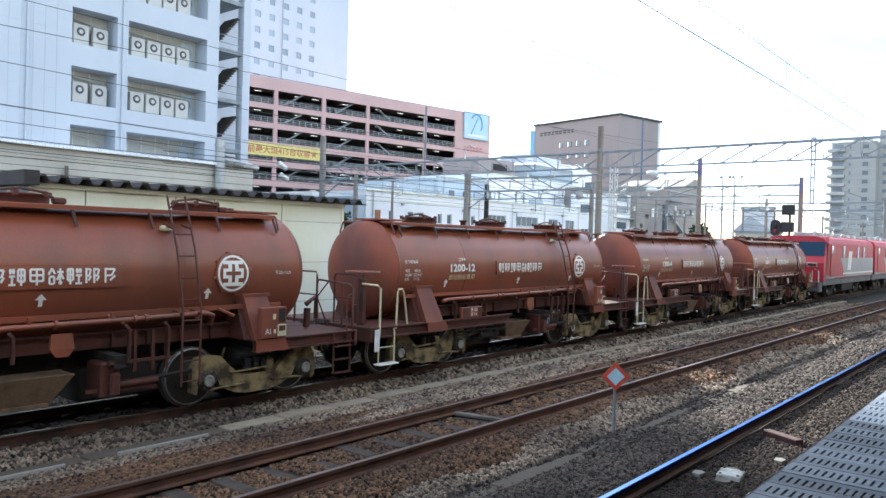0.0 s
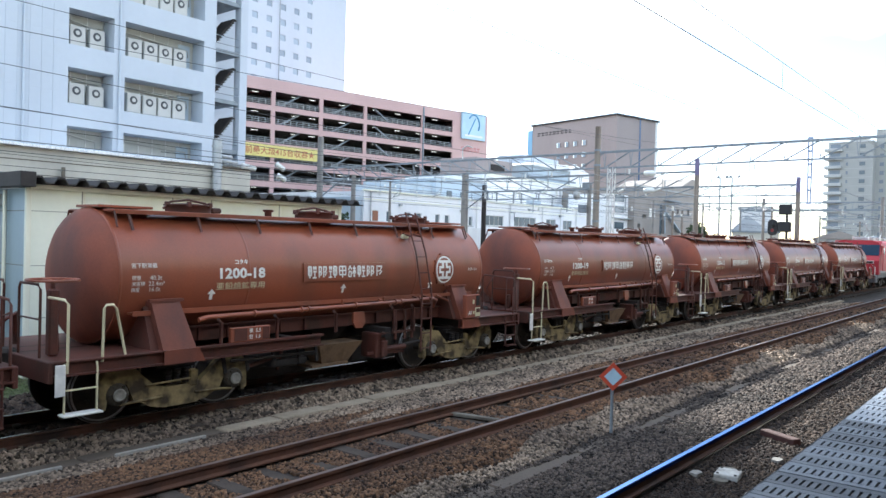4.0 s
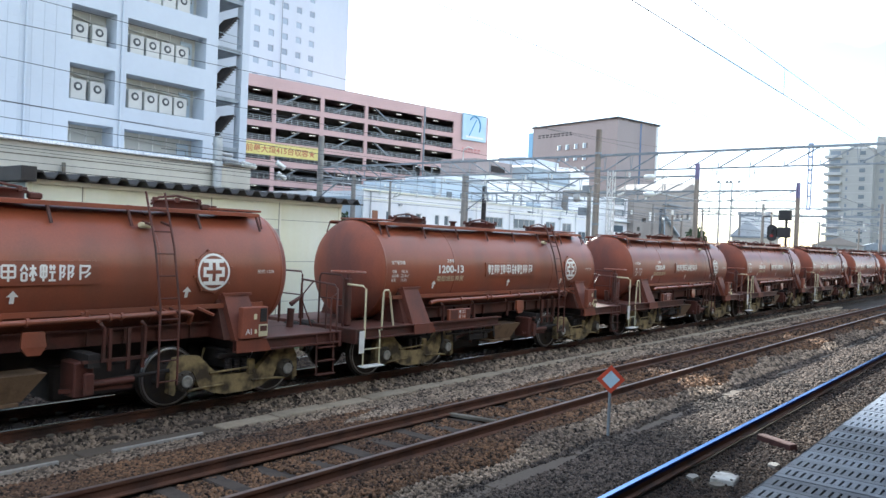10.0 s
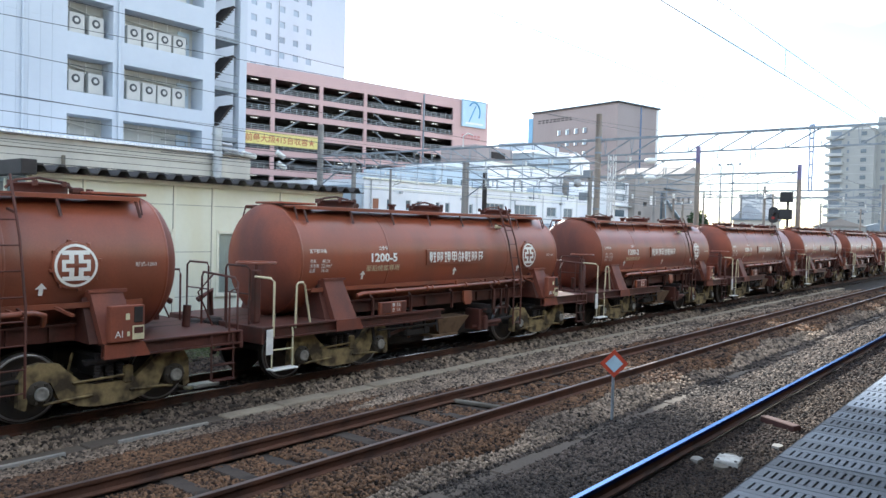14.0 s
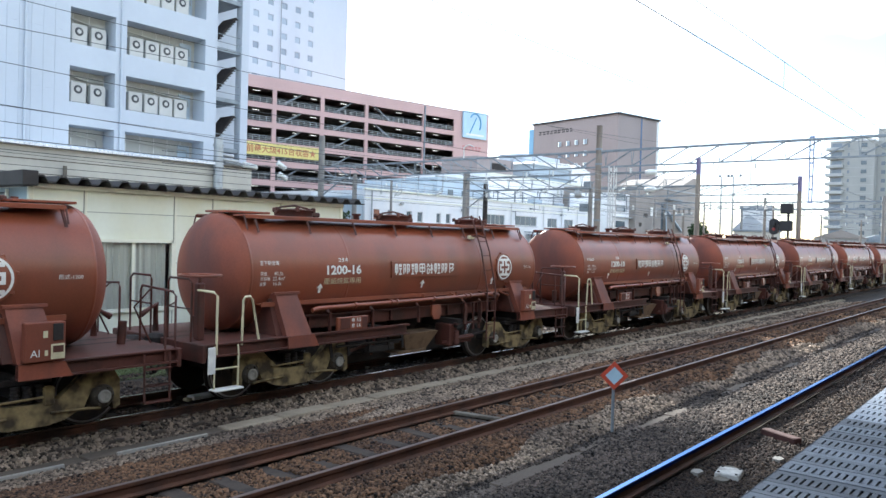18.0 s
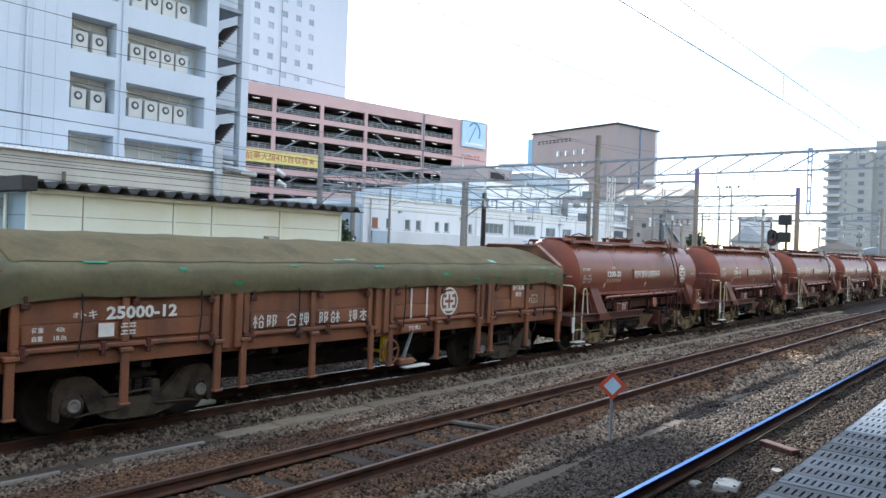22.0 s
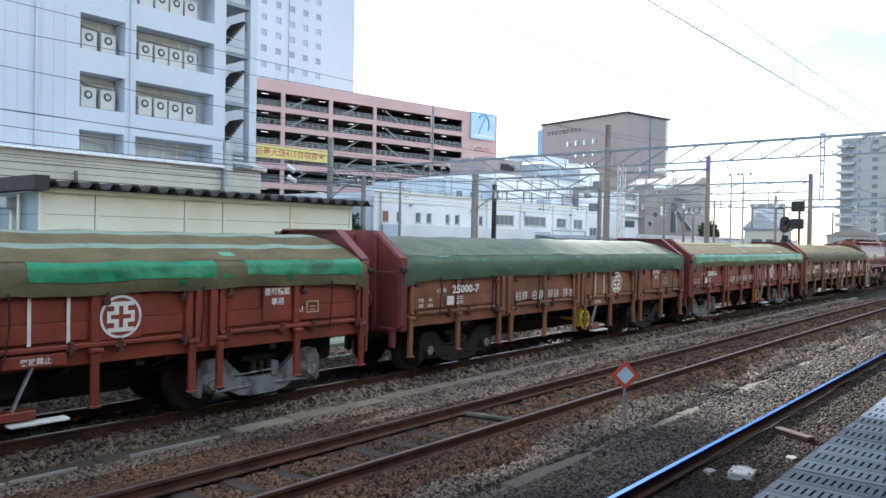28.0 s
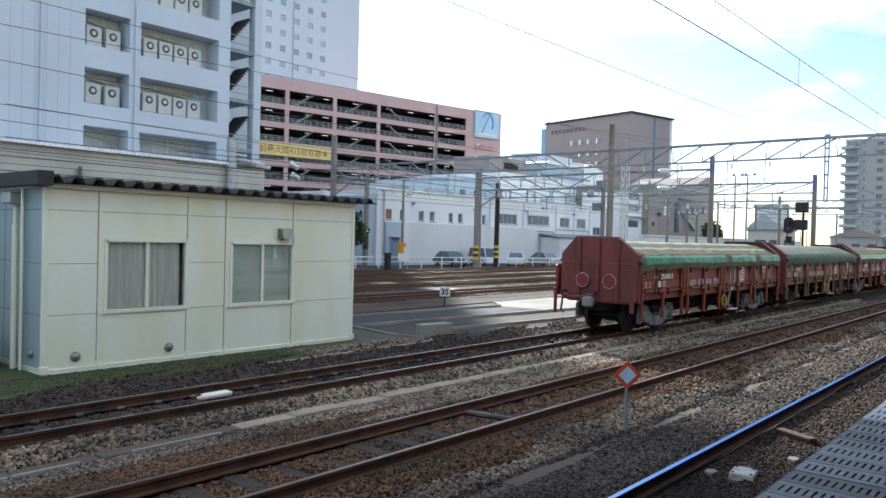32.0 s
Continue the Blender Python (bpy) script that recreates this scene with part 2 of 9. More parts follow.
GALV = material("galvanised_steel", (0.42, 0.44, 0.44), 0.5, 0.5, vary=0.2, size=3, grain=25, bump=0.05)
MASTGREY = material("weathered_mast", (0.25, 0.24, 0.22), 0.8, vary=0.25, size=1.5, grain=20, bump=0.2, second=(0.2, 0.19, 0.18))
RUSTMAST = material("rust_stained_mast", (0.25, 0.22, 0.185), 0.85, vary=0.3, size=1.2, grain=20, bump=0.2, second=(0.16, 0.13, 0.105), streak=4)
BEAMGREY = material("grey_beam", (0.26, 0.295, 0.32), 0.6, 0.3, vary=0.2, size=2, grain=20, bump=0.05)
WIRE = plain("dark_wire", (0.06, 0.065, 0.07), 0.7, 0.0)
BLACK = plain("black_paint", (0.015, 0.015, 0.017), 0.5)
PORCELAIN = plain("pale_porcelain", (0.72, 0.74, 0.7), 0.25)
PLATFORM = material("platform_tile", (0.098, 0.107, 0.122), 0.5, vary=0.35, size=1.6, grain=30, bump=0.2, second=(0.06, 0.065, 0.074), thing_tone=0.3)
GROOVE = material("platform_groove", (0.045, 0.047, 0.05), 0.9, vary=0.2, size=2, grain=30)
WHITEWALL = material("white_cladding", (0.505, 0.555, 0.615), 0.6, vary=0.05, size=0.25, grain=3, bump=0.02, streak=4)
WHITEWALL2 = material("white_render", (0.82, 0.82, 0.8), 0.75, vary=0.08, size=0.3, grain=4, bump=0.05, second=(0.72, 0.74, 0.755), streak=4)
RECESS = material("balcony_back_wall", (0.46, 0.46, 0.42), 0.8, vary=0.1, size=0.5, grain=4, bump=0.05, streak=3)
BEIGE = material("beige_render", (0.56, 0.54, 0.46), 0.8, vary=0.12, size=0.4, grain=6, bump=0.1, second=(0.46, 0.44, 0.38), streak=5)
PINK = material("pink_parapet", (0.57, 0.385, 0.36), 0.75, vary=0.08, size=0.15, grain=3, bump=0.05, streak=3)
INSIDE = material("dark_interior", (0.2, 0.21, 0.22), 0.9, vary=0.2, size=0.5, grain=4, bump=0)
BROWNWALL = material("brown_cladding", (0.335, 0.288, 0.275), 0.7, vary=0.1, size=0.15, grain=2, bump=0.02, streak=3)
GREYWALL = material("grey_brown_wall", (0.31, 0.28, 0.25), 0.8, vary=0.15, size=0.3, grain=3, bump=0.05)
APTWALL = material("apartment_tile", (0.4, 0.4, 0.375), 0.7, vary=0.1, size=0.2, grain=2, bump=0.02)
BALCONY = material("pale_balcony_render", (0.48, 0.485, 0.465), 0.75, vary=0.08, size=0.4, grain=5, bump=0.03)
BLUEWALL = material("pale_blue_cladding", (0.42, 0.5, 0.56), 0.6, vary=0.08, size=0.4, grain=5, bump=0.02, streak=3)
CLADGREY = material("pale_grey_panelling", (0.7, 0.705, 0.69), 0.65, vary=0.08, size=0.4, grain=5, bump=0.03, second=(0.64, 0.645, 0.635), streak=4)
PALEROOF = material("pale_metal_roof", (0.42, 0.45, 0.48), 0.5, 0.2, vary=0.12, size=0.6, grain=6, bump=0.03)
RAIL_YARD = material("orange_rusted_rail", (0.1, 0.048, 0.027), 0.85, vary=0.35, size=2, grain=40, second=(0.12, 0.055, 0.028))
GLASS = plain("window_glass", (0.1, 0.13, 0.15), 0.08)
BLUEGLASS = plain("sky_blue_glass", (0.22, 0.42, 0.6), 0.1)
# Distance haze is mixed into the next three glass colours.
PALEGLASS = plain("haze_paled_glass", (0.37, 0.45, 0.53), 0.2)
TOWERGLASS = plain("haze_paled_tower_glass", (0.28, 0.34, 0.4), 0.2)
DIMGLASS = plain("haze_paled_grey_glass", (0.2, 0.235, 0.27), 0.2)
CLEAR = bpy.data.materials.new("clear_pane")
CLEAR.use_nodes = True
_n, _l = CLEAR.node_tree.nodes, CLEAR.node_tree.links
_mix, _see, _gloss, _fres = _n.new("ShaderNodeMixShader"), _n.new("ShaderNodeBsdfTransparent"), _n.new("ShaderNodeBsdfGlossy"), _n.new("ShaderNodeFresnel")
_see.inputs["Color"].default_value, _gloss.inputs["Roughness"].default_value, _fres.inputs["IOR"].default_value = (0.95, 0.97, 0.96, 1), 0.02, 1.5
_l.new(_fres.outputs["Fac"], _mix.inputs["Fac"]), _l.new(_see.outputs["BSDF"], _mix.inputs[1]), _l.new(_gloss.outputs["BSDF"], _mix.inputs[2])
_l.new(_mix.outputs["Shader"], _n["Material Output"].inputs["Surface"])
CURTAIN = material("grey_curtain", (0.86, 0.87, 0.84), 0.9, vary=0.1, size=3, grain=30, bump=0.1, streak=8)
ALU = material("aluminium_frame", (0.62, 0.62, 0.6), 0.4, 0.6, vary=0.08, size=4, grain=40, bump=0.0)
SIGNRED = material("signal_red", (0.6, 0.09, 0.045), 0.5, vary=0.12, size=8, grain=50, bump=0)
SIGNBLUE = material("reflective_pale_blue", (0.5, 0.68, 0.78), 0.4, vary=0.1, size=8, grain=50, bump=0)
ORANGE = material("orange_box", (0.75, 0.32, 0.03), 0.5, vary=0.12, size=5, grain=40, bump=0)
LEAF = material("dark_leaves", (0.05, 0.085, 0.035), 0.7, vary=0.4, size=3, grain=10, bump=0.3)
LOCO_RED = material("locomotive_red", (0.42, 0.03, 0.045), 0.5, vary=0.1, size=1, grain=10, bump=0.01)
LOCO_SILVER = material("locomotive_silver", (0.25, 0.26, 0.285), 0.4, vary=0.15, size=1.5, grain=12, bump=0.02)
LOCO_GREY = material("locomotive_grey", (0.17, 0.175, 0.185), 0.6, vary=0.2, size=1.5, grain=12, bump=0.02)
LENS_RED = material("faded_red_disc", (0.23, 0.026, 0.032), 0.5, vary=0.15, size=5, grain=40, bump=0.02)
BLIND = material("pale_green_blind", (0.66, 0.74, 0.71), 0.8, vary=0.08, size=2, grain=12, bump=0.05)
STAINLESS = material("stained_steel_cap", (0.3, 0.28, 0.25), 0.4, 0.7, vary=0.3, size=6, grain=40, bump=0.05)
AMBER_PLATE = material("pale_card", (0.62, 0.56, 0.36), 0.7, vary=0.1, size=9, grain=60, bump=0)

# ---- mesh helpers ----


def solid(name, verts, faces, mats, index=None, smooth=False):
    """A mesh object from plain lists; mats one material or several with a face index list."""
    me = bpy.data.meshes.new(name)
    me.from_pydata([tuple(v) for v in verts], [], faces)
    for m in (mats if isinstance(mats, (list, tuple)) else [mats]):
        me.materials.append(m)
    if index is not None:
        me.polygons.foreach_set("material_index", index)
    if smooth:
        me.polygons.foreach_set("use_smooth", [True] * len(me.polygons))
    me.update()
    return me


class Form:
    """Collects boxes, tubes, plates and turned shapes into one mesh."""

    def __init__(self):
        self.v, self.f, self.s, self.marks, self.deep = [], [], [], [], 0

    def mark(self):
        """Notes where a piece begins, so that pieces() can part them."""
        if not self.deep:
            self.marks.append((len(self.v), len(self.f)))

    def add(self, verts, faces, smooth=False):
        k = len(self.v)
        self.v += [tuple(v) for v in verts]
        self.f += [tuple(i + k for i in f) for f in faces]
        self.s += [smooth] * len(faces)
        return self

    def box(self, x0, x1, y0, y1, z0, z1, bevel=0.0):
        self.mark()
        if bevel <= 0:
            v = [(x, y, z) for x in (x0, x1) for y in (y0, y1) for z in (z0, z1)]
            return self.add(v, [(0, 1, 3, 2), (4, 6, 7, 5), (0, 4, 5, 1), (2, 3, 7, 6), (0, 2, 6, 4), (1, 5, 7, 3)])
        b = min(bevel, abs(x1 - x0) * 0.45, abs(y1 - y0) * 0.45, abs(z1 - z0) * 0.45)
        rings = []
        for z, d in ((z0, b), (z0 + b, 0), (z1 - b, 0), (z1, b)):
            xa, xb, ya, yb = x0 + d, x1 - d, y0 + d, y1 - d
            rings.append([(xa + b, ya, z), (xb - b, ya, z), (xb, ya + b, z), (xb, yb - b, z), (xb - b, yb, z), (xa + b, yb, z), (xa, yb - b, z), (xa, ya + b, z)])
        return self.loft(rings, marked=False)

    def loft(self, rings, cap=True, smooth=False, marked=True):
        if marked:
            self.mark()
        n = len(rings[0])
        v = [p for r in rings for p in r]
        f = [(i * n + j, i * n + (j + 1) % n, (i + 1) * n + (j + 1) % n, (i + 1) * n + j) for i in range(len(rings) - 1) for j in range(n)]
        self.add(v, f, smooth)
        if cap:
            self.add(rings[0], [tuple(range(n - 1, -1, -1))])
            self.add(rings[-1], [tuple(range(n))])
        return self

    def prism(self, outline, axis, a, b):
        """An outline of pairs, pushed along axis ('x', 'y' or 'z') from a to b."""
        put = {"x": lambda p, q, c: (c, p, q), "y": lambda p, q, c: (p, c, q), "z": lambda p, q, c: (p, q, c)}[axis]
        self.mark()
        return self.loft([[put(p, q, a) for p, q in outline], [put(p, q, b) for p, q in outline]], marked=False)

    def tube(self, points, r, sides=8, smooth=True, cap=True):
        self.mark()
        pts = [Vector(p) for p in points]
        rings = []
        for i, p in enumerate(pts):
            d = (pts[min(i + 1, len(pts) - 1)] - pts[max(i - 1, 0)]).normalized()
            up = Vector((0, 0, 1)) if abs(d.z) < 0.9 else Vector((0, 1, 0))
            a = d.cross(up).normalized()
            b = a.cross(d)
            rr = r[i] if isinstance(r, (list, tuple)) else r
            rings.append([tuple(p + (a * math.cos(2 * math.pi * k / sides) + b * math.sin(2 * math.pi * k / sides)) * rr) for k in range(sides)])
        return self.loft(rings, cap, smooth, False)

    def turn(self, profile, origin, axis, sides=20, smooth=True):
        """A profile of (along, radius) turned round an axis through origin."""
        o = Vector(origin)
        d = {"x": Vector((1, 0, 0)), "y": Vector((0, 1, 0)), "z": Vector((0, 0, 1))}[axis]
        a = {"x": Vector((0, 1, 0)), "y": Vector((0, 0, 1)), "z": Vector((1, 0, 0))}[axis]
        b = d.cross(a)
        rings = [[tuple(o + d * s + (a * math.cos(2 * math.pi * k / sides) + b * math.sin(2 * math.pi * k / sides)) * max(r, 1e-4)) for k in range(sides)] for s, r in profile]
        self.mark()
        return self.loft(rings, True, smooth, False)

    def beam(self, p, q, w, h):
        """A straight bar of w by h between two points."""
        p, q = Vector(p), Vector(q)
        d = (q - p).normalized()
        up = Vector((0, 0, 1)) if abs(d.z) < 0.95 else Vector((0, 1, 0))
        a = d.cross(up).normalized() * w / 2
        b = a.normalized().cross(d) * h / 2
        self.mark()
        return self.loft([[tuple(c + s * a + t * b) for s, t in ((-1, -1), (1, -1), (1, 1), (-1, 1))] for c in (p, q)], marked=False)

    def mesh(self, name, mat):
        me = bpy.data.meshes.new(name)
        me.from_pydata(self.v, [], self.f)
        me.polygons.foreach_set("use_smooth", self.s)
        me.materials.append(mat)
        me.update()
        return me


def part(name, form, mat, parent=None, label="", at=None, turn=0.0):
    """One mesh object, under a thing or part if one is given."""
    ob = new(name, form if isinstance(form, bpy.types.Mesh) else form.mesh(name, mat))
    if parent is not None:
        ob.parent = parent
    if at is not None:
        ob.location = at
    if turn:
        ob.rotation_euler = (0, 0, radians(turn))
    return tagged(ob, label)


def pieces(name, form, mat, parent, label="", step=1):
    """Every primitive (or run of step primitives) of a form as a part of its own."""
    ends = form.marks[::step] + [(len(form.v), len(form.f))]
    for (v0, f0), (v1, f1) in zip(ends, ends[1:]):
        one = Form()
        one.v, one.f, one.s = form.v[v0:v1], [tuple(i - v0 for i in f) for f in form.f[f0:f1]], form.s[f0:f1]
        part(name, one, mat, parent, label)


def thing(name, label, category, at=(0, 0, 0), turn=0.0, group="", kind=""):
    ob = new(name)
    ob.empty_display_size = 0.3
    ob.location = at
    ob.rotation_euler = (0, 0, radians(turn))
    return tagged(ob, label, category, group, kind)


def structure(ob, label="", category=""):
    return tagged(ob, label, category, kind="structure")


LETTERS = {}


def lettering(text, height, bold=0.0):
    """Vertices and faces of a line of writing in the x-z plane, from (0, 0), with its width."""
    key = (text, height, bold)
    if key not in LETTERS:
        cu = bpy.data.curves.new("writing", "FONT")
        cu.body, cu.size, cu.resolution_u, cu.offset = text, 1.0, 2, bold
        ob = new("writing", cu)
        me = bpy.data.meshes.new_from_object(ob.evaluated_get(bpy.context.evaluated_depsgraph_get()))
        v = np.array([tuple(p.co) for p in me.vertices]) if len(me.vertices) else np.zeros((1, 3))
        lo, hi = v.min(0), v.max(0)
        k = height / max(hi[1] - lo[1], 1e-3)
        LETTERS[key] = ([((p[0] - lo[0]) * k, (p[1] - lo[1]) * k) for p in v], [tuple(p.vertices) for p in me.polygons], (hi[0] - lo[0]) * k)
        bpy.data.objects.remove(ob)
        bpy.data.curves.remove(cu)
    return LETTERS[key]

# ---- ground, tracks, platform ----
BACK, MID, NEAR = 10.5, 6.7, 2.96          # track centres, 3.8 m apart
GAUGE = 0.5335
far = 2600.0
ground = structure(new("ground", solid("ground", [(-far, -far, -0.36), (far, -far, -0.36), (far, far, -0.36), (-far, far, -0.36)], [(0, 1, 2, 3)], GROUND)),
                   "brown gravelly railway yard ground", "ground")


def bed_height(y):
    # flat between the rails, heaped over the sleeper ends, low along the cable troughs
    ys = (0.4, 1.2, 1.9, 4.05, 4.7, 4.85, 5.15, 5.35, 5.58, 6.06, 6.18, 7.22, 7.34, 7.8, 8.6, 9.1, 9.43, 9.56, 9.86, 9.98, 11.02, 11.14, 11.55, 12.2, 13.0, 14.2)
    zs = (-0.26, -0.24, -0.2, -0.2, -0.29, -0.31, -0.31, -0.25, -0.165, -0.15, -0.2, -0.2, -0.15, -0.165, -0.29, -0.31, -0.3, -0.18, -0.15, -0.2, -0.2, -0.15, -0.165, -0.27, -0.31, -0.32)
    return float(np.interp(y, ys, zs))


bed_y = np.arange(0.4, 14.21, 0.1)
bed_x = [-14, -6] + list(np.arange(0, 30, 0.5)) + [34, 40, 50, 65, 90, 130, 200]
v = [(x, y, bed_height(y) + (0.015 * noise.noise((x * 1.3, y * 2.1, 0)) if 0 <= x < 30 else 0)) for x in bed_x for y in bed_y]
n = len(bed_y)
bed = new("ballast_bed", solid("ballast_bed", v, [(i * n + j, (i + 1) * n + j, (i + 1) * n + j + 1, i * n + j + 1) for i in range(len(bed_x) - 1) for j in range(n - 1)], BALLAST, smooth=True))
structure(bed, "dark brown ballast bed under three tracks", "ballast")


def scatter(name, mat, count, keep, label, size=(0.018, 0.037), seed=1):
    """Loose angular stones as one mesh, denser where the eye is near."""
    rng = np.random.default_rng(seed)
    xs, ys, rs = [], [], []
    total = 0
    while total < count:
        y = rng.uniform(1.65, 15.2, 40000)
        x = rng.uniform(0.8, 44, 40000)
        d = np.hypot(x, y)
        ok = (rng.random(40000) < np.minimum(1.0, (8.5 / d) ** 1.5)) & (x > y * 0.33 - 0.6) & (x < y * 6.4 + 2) & keep(x, y)
        xs.append(x[ok]), ys.append(y[ok])
        rs.append(rng.uniform(*size, ok.sum()) * np.clip(d[ok] / 12, 0.74, 1.6))
        total += int(ok.sum())
    x, y, r = (np.concatenate(a)[:count] for a in (xs, ys, rs))
    z = np.interp(y, bed_y, [bed_height(q) for q in bed_y]) + (y > 13.45) * 0.006 + r * rng.uniform(-0.1, 0.5, count)
    base = np.array([(sx, sy, sz) for sx in (-1, 1) for sy in (-1, 1) for sz in (-1, 1)], float)
    shape = base[None] * rng.uniform(0.5, 1.0, (count, 8, 3))
    q = rng.normal(size=(count, 4))
    q /= np.linalg.norm(q, axis=1)[:, None]
    a, b, c, d = q.T
    rot = np.array([[1 - 2 * (c * c + d * d), 2 * (b * c - a * d), 2 * (b * d + a * c)],
                    [2 * (b * c + a * d), 1 - 2 * (b * b + d * d), 2 * (c * d - a * b)],
                    [2 * (b * d - a * c), 2 * (c * d + a * b), 1 - 2 * (b * b + c * c)]]).transpose(2, 0, 1)
    pts = np.einsum("nij,nkj->nki", rot, shape * (r[:, None, None] * np.array([1.25, 0.95, 0.75]))) + np.stack((x, y, z), 1)[:, None]
    quads = np.array([(0, 1, 3, 2), (4, 6, 7, 5), (0, 4, 5, 1), (2, 3, 7, 6), (0, 2, 6, 4), (1, 5, 7, 3)])
    idx = (quads[None] + 8 * np.arange(count)[:, None, None]).reshape(-1)
    me = bpy.data.meshes.new(name)
    me.vertices.add(count * 8)
    me.vertices.foreach_set("co", pts.reshape(-1))
    me.loops.add(len(idx))
    me.loops.foreach_set("vertex_index", idx)
    me.polygons.add(count * 6)
    me.polygons.foreach_set("loop_start", np.arange(0, len(idx), 4))
    me.materials.append(mat)
    me.update(calc_edges=True)
    return tagged(new(name, me), label, "ballast", kind="stuff")


def off_rails(x, y):
    free = np.ones(len(x), bool)
    for c in (BACK, MID, NEAR):
        for s in (-GAUGE - 0.035, GAUGE + 0.035):
            free &= np.abs(y - c - s) > 0.075
    # sleepers show between the rails of the two rusty tracks
    bay = np.abs(np.mod(x + 3.0 + 0.305, 0.61) - 0.305)
    for c in (BACK, MID):
        free &= ~((np.abs(y - c) < GAUGE - 0.04) & (bay < 0.105 + 0.03 * np.sin(x * 3.1 + y * 7)) & (np.sin(x * 5.3 + y * 4) > -0.75))
    return free & (np.abs(y - 9.27) > 0.12 + 0.03 * np.sin(x * 2.1)) & (np.abs(y - 5.0) > 0.045 + 0.06 * np.sin(x * 1.7))


def brown_zone(x, y):
    wave = 0.35 * np.sin(x * 0.7) + 0.2 * np.sin(x * 2.3 + y)
    return (np.abs(y - MID) + wave * 0.4 < 1.15) | (np.abs(y - BACK) < 0.75) | ((y > 11.2) & (y < 13.0)) | ((x < 8.5 + 0.9 * np.sin(y * 3)) & (y > 5.6) & (y < 8.7))


scatter("brown_ballast", STONE_BROWN, 44000, lambda x, y: off_rails(x, y) & brown_zone(x, y) & (y < 9.6) & (np.abs(y - BACK) > 0.95), "rust-stained brown ballast stones between the rails", seed=3)
scatter("shoulder_ballast", STONE_GREY, 13000, lambda x, y: off_rails(x, y) & (y > 8.75) & (y < 9.8) & (x < 26), "clean grey ballast heaped along the trough lids", size=(0.02, 0.04), seed=9)
# The darker stone puts the shade behind the train into colour.
scatter("back_ballast", STONE_EARTH_SHADE, 10000, lambda x, y: off_rails(x, y) & (y > 11.4) & (y < 13.4), "dark brown ballast behind the far track", seed=10)
scatter("oily_ballast", STONE_UNDERTRAIN, 8000, lambda x, y: off_rails(x, y) & (y - BACK > -0.72) & (y - BACK <= 0.95), "ballast stones darkened for the shade under the train", seed=6)
scatter("mossy_gravel", STONE_EARTH_SHADE, 1500, lambda x, y: (y > 13.1) & (y < 14.1) & (x < 24) & (np.sin(x * 1.9 + 3 * np.sin(y * 2)) > -0.5 + (y - 13.1) * 0.5), "sparse gravel strewn over the mossy strip", size=(0.015, 0.034), seed=7)
scatter("sooty_ballast", STONE_DARK, 34000, lambda x, y: off_rails(x, y) & (y < 5.2) & (y > 3.6), "platform track ballast stones with shade in their dark colour", size=(0.015, 0.032), seed=5)
scatter("earthy_ballast", STONE_EARTH_SHADE, 34000, lambda x, y: off_rails(x, y) & (y <= 3.6), "brown earthy ballast between the polished rails", size=(0.012, 0.027), seed=8)
scatter("grey_ballast", STONE_GREY, 46000, lambda x, y: off_rails(x, y) & ~brown_zone(x, y) & (y < 12.6) & (y > 5.2) & (np.abs(y - BACK) > 0.95), "loose grey crushed ballast stones beside the rails", seed=4)

MOSS_TUFT = material("moss_tuft", (0.062, 0.08, 0.03), 0.95, vary=0.5, size=1.2, grain=30, bump=0.6, second=(0.062, 0.056, 0.036), random_tone=0.4)
scatter("moss_tufts", MOSS_TUFT, 6000, lambda x, y: (y > 13.75 + 0.2 * np.sin(x * 1.3)) & (y < 15.16) & (x > 4.6) & (x < 12.6 + 0.8 * np.sin(y * 5)), "low tufts of moss under the hut wall", size=(0.006, 0.017), seed=21)
scatter("corner_gravel", STONE_GREY, 5000, lambda x, y: (y > 13.5) & (y < 14.6) & (x > 11.5) & (x < 15.7), "fine grey gravel at the hut corner", size=(0.01, 0.022), seed=22)

RAIL_SHAPE = ((-0.062, -0.15), (0.062, -0.15), (0.062, -0.135), (0.012, -0.118), (0.009, -0.05), (0.033, -0.036), (0.033, -0.004), (-0.033, -0.004), (-0.033, -0.036), (-0.009, -0.05), (-0.012, -0.118), (-0.062, -0.135))
sleeper_mesh = Form().box(-0.11, 0.11, -1.03, 1.03, -0.14, 0.0, 0.015).mesh("sleeper", SLEEPER)


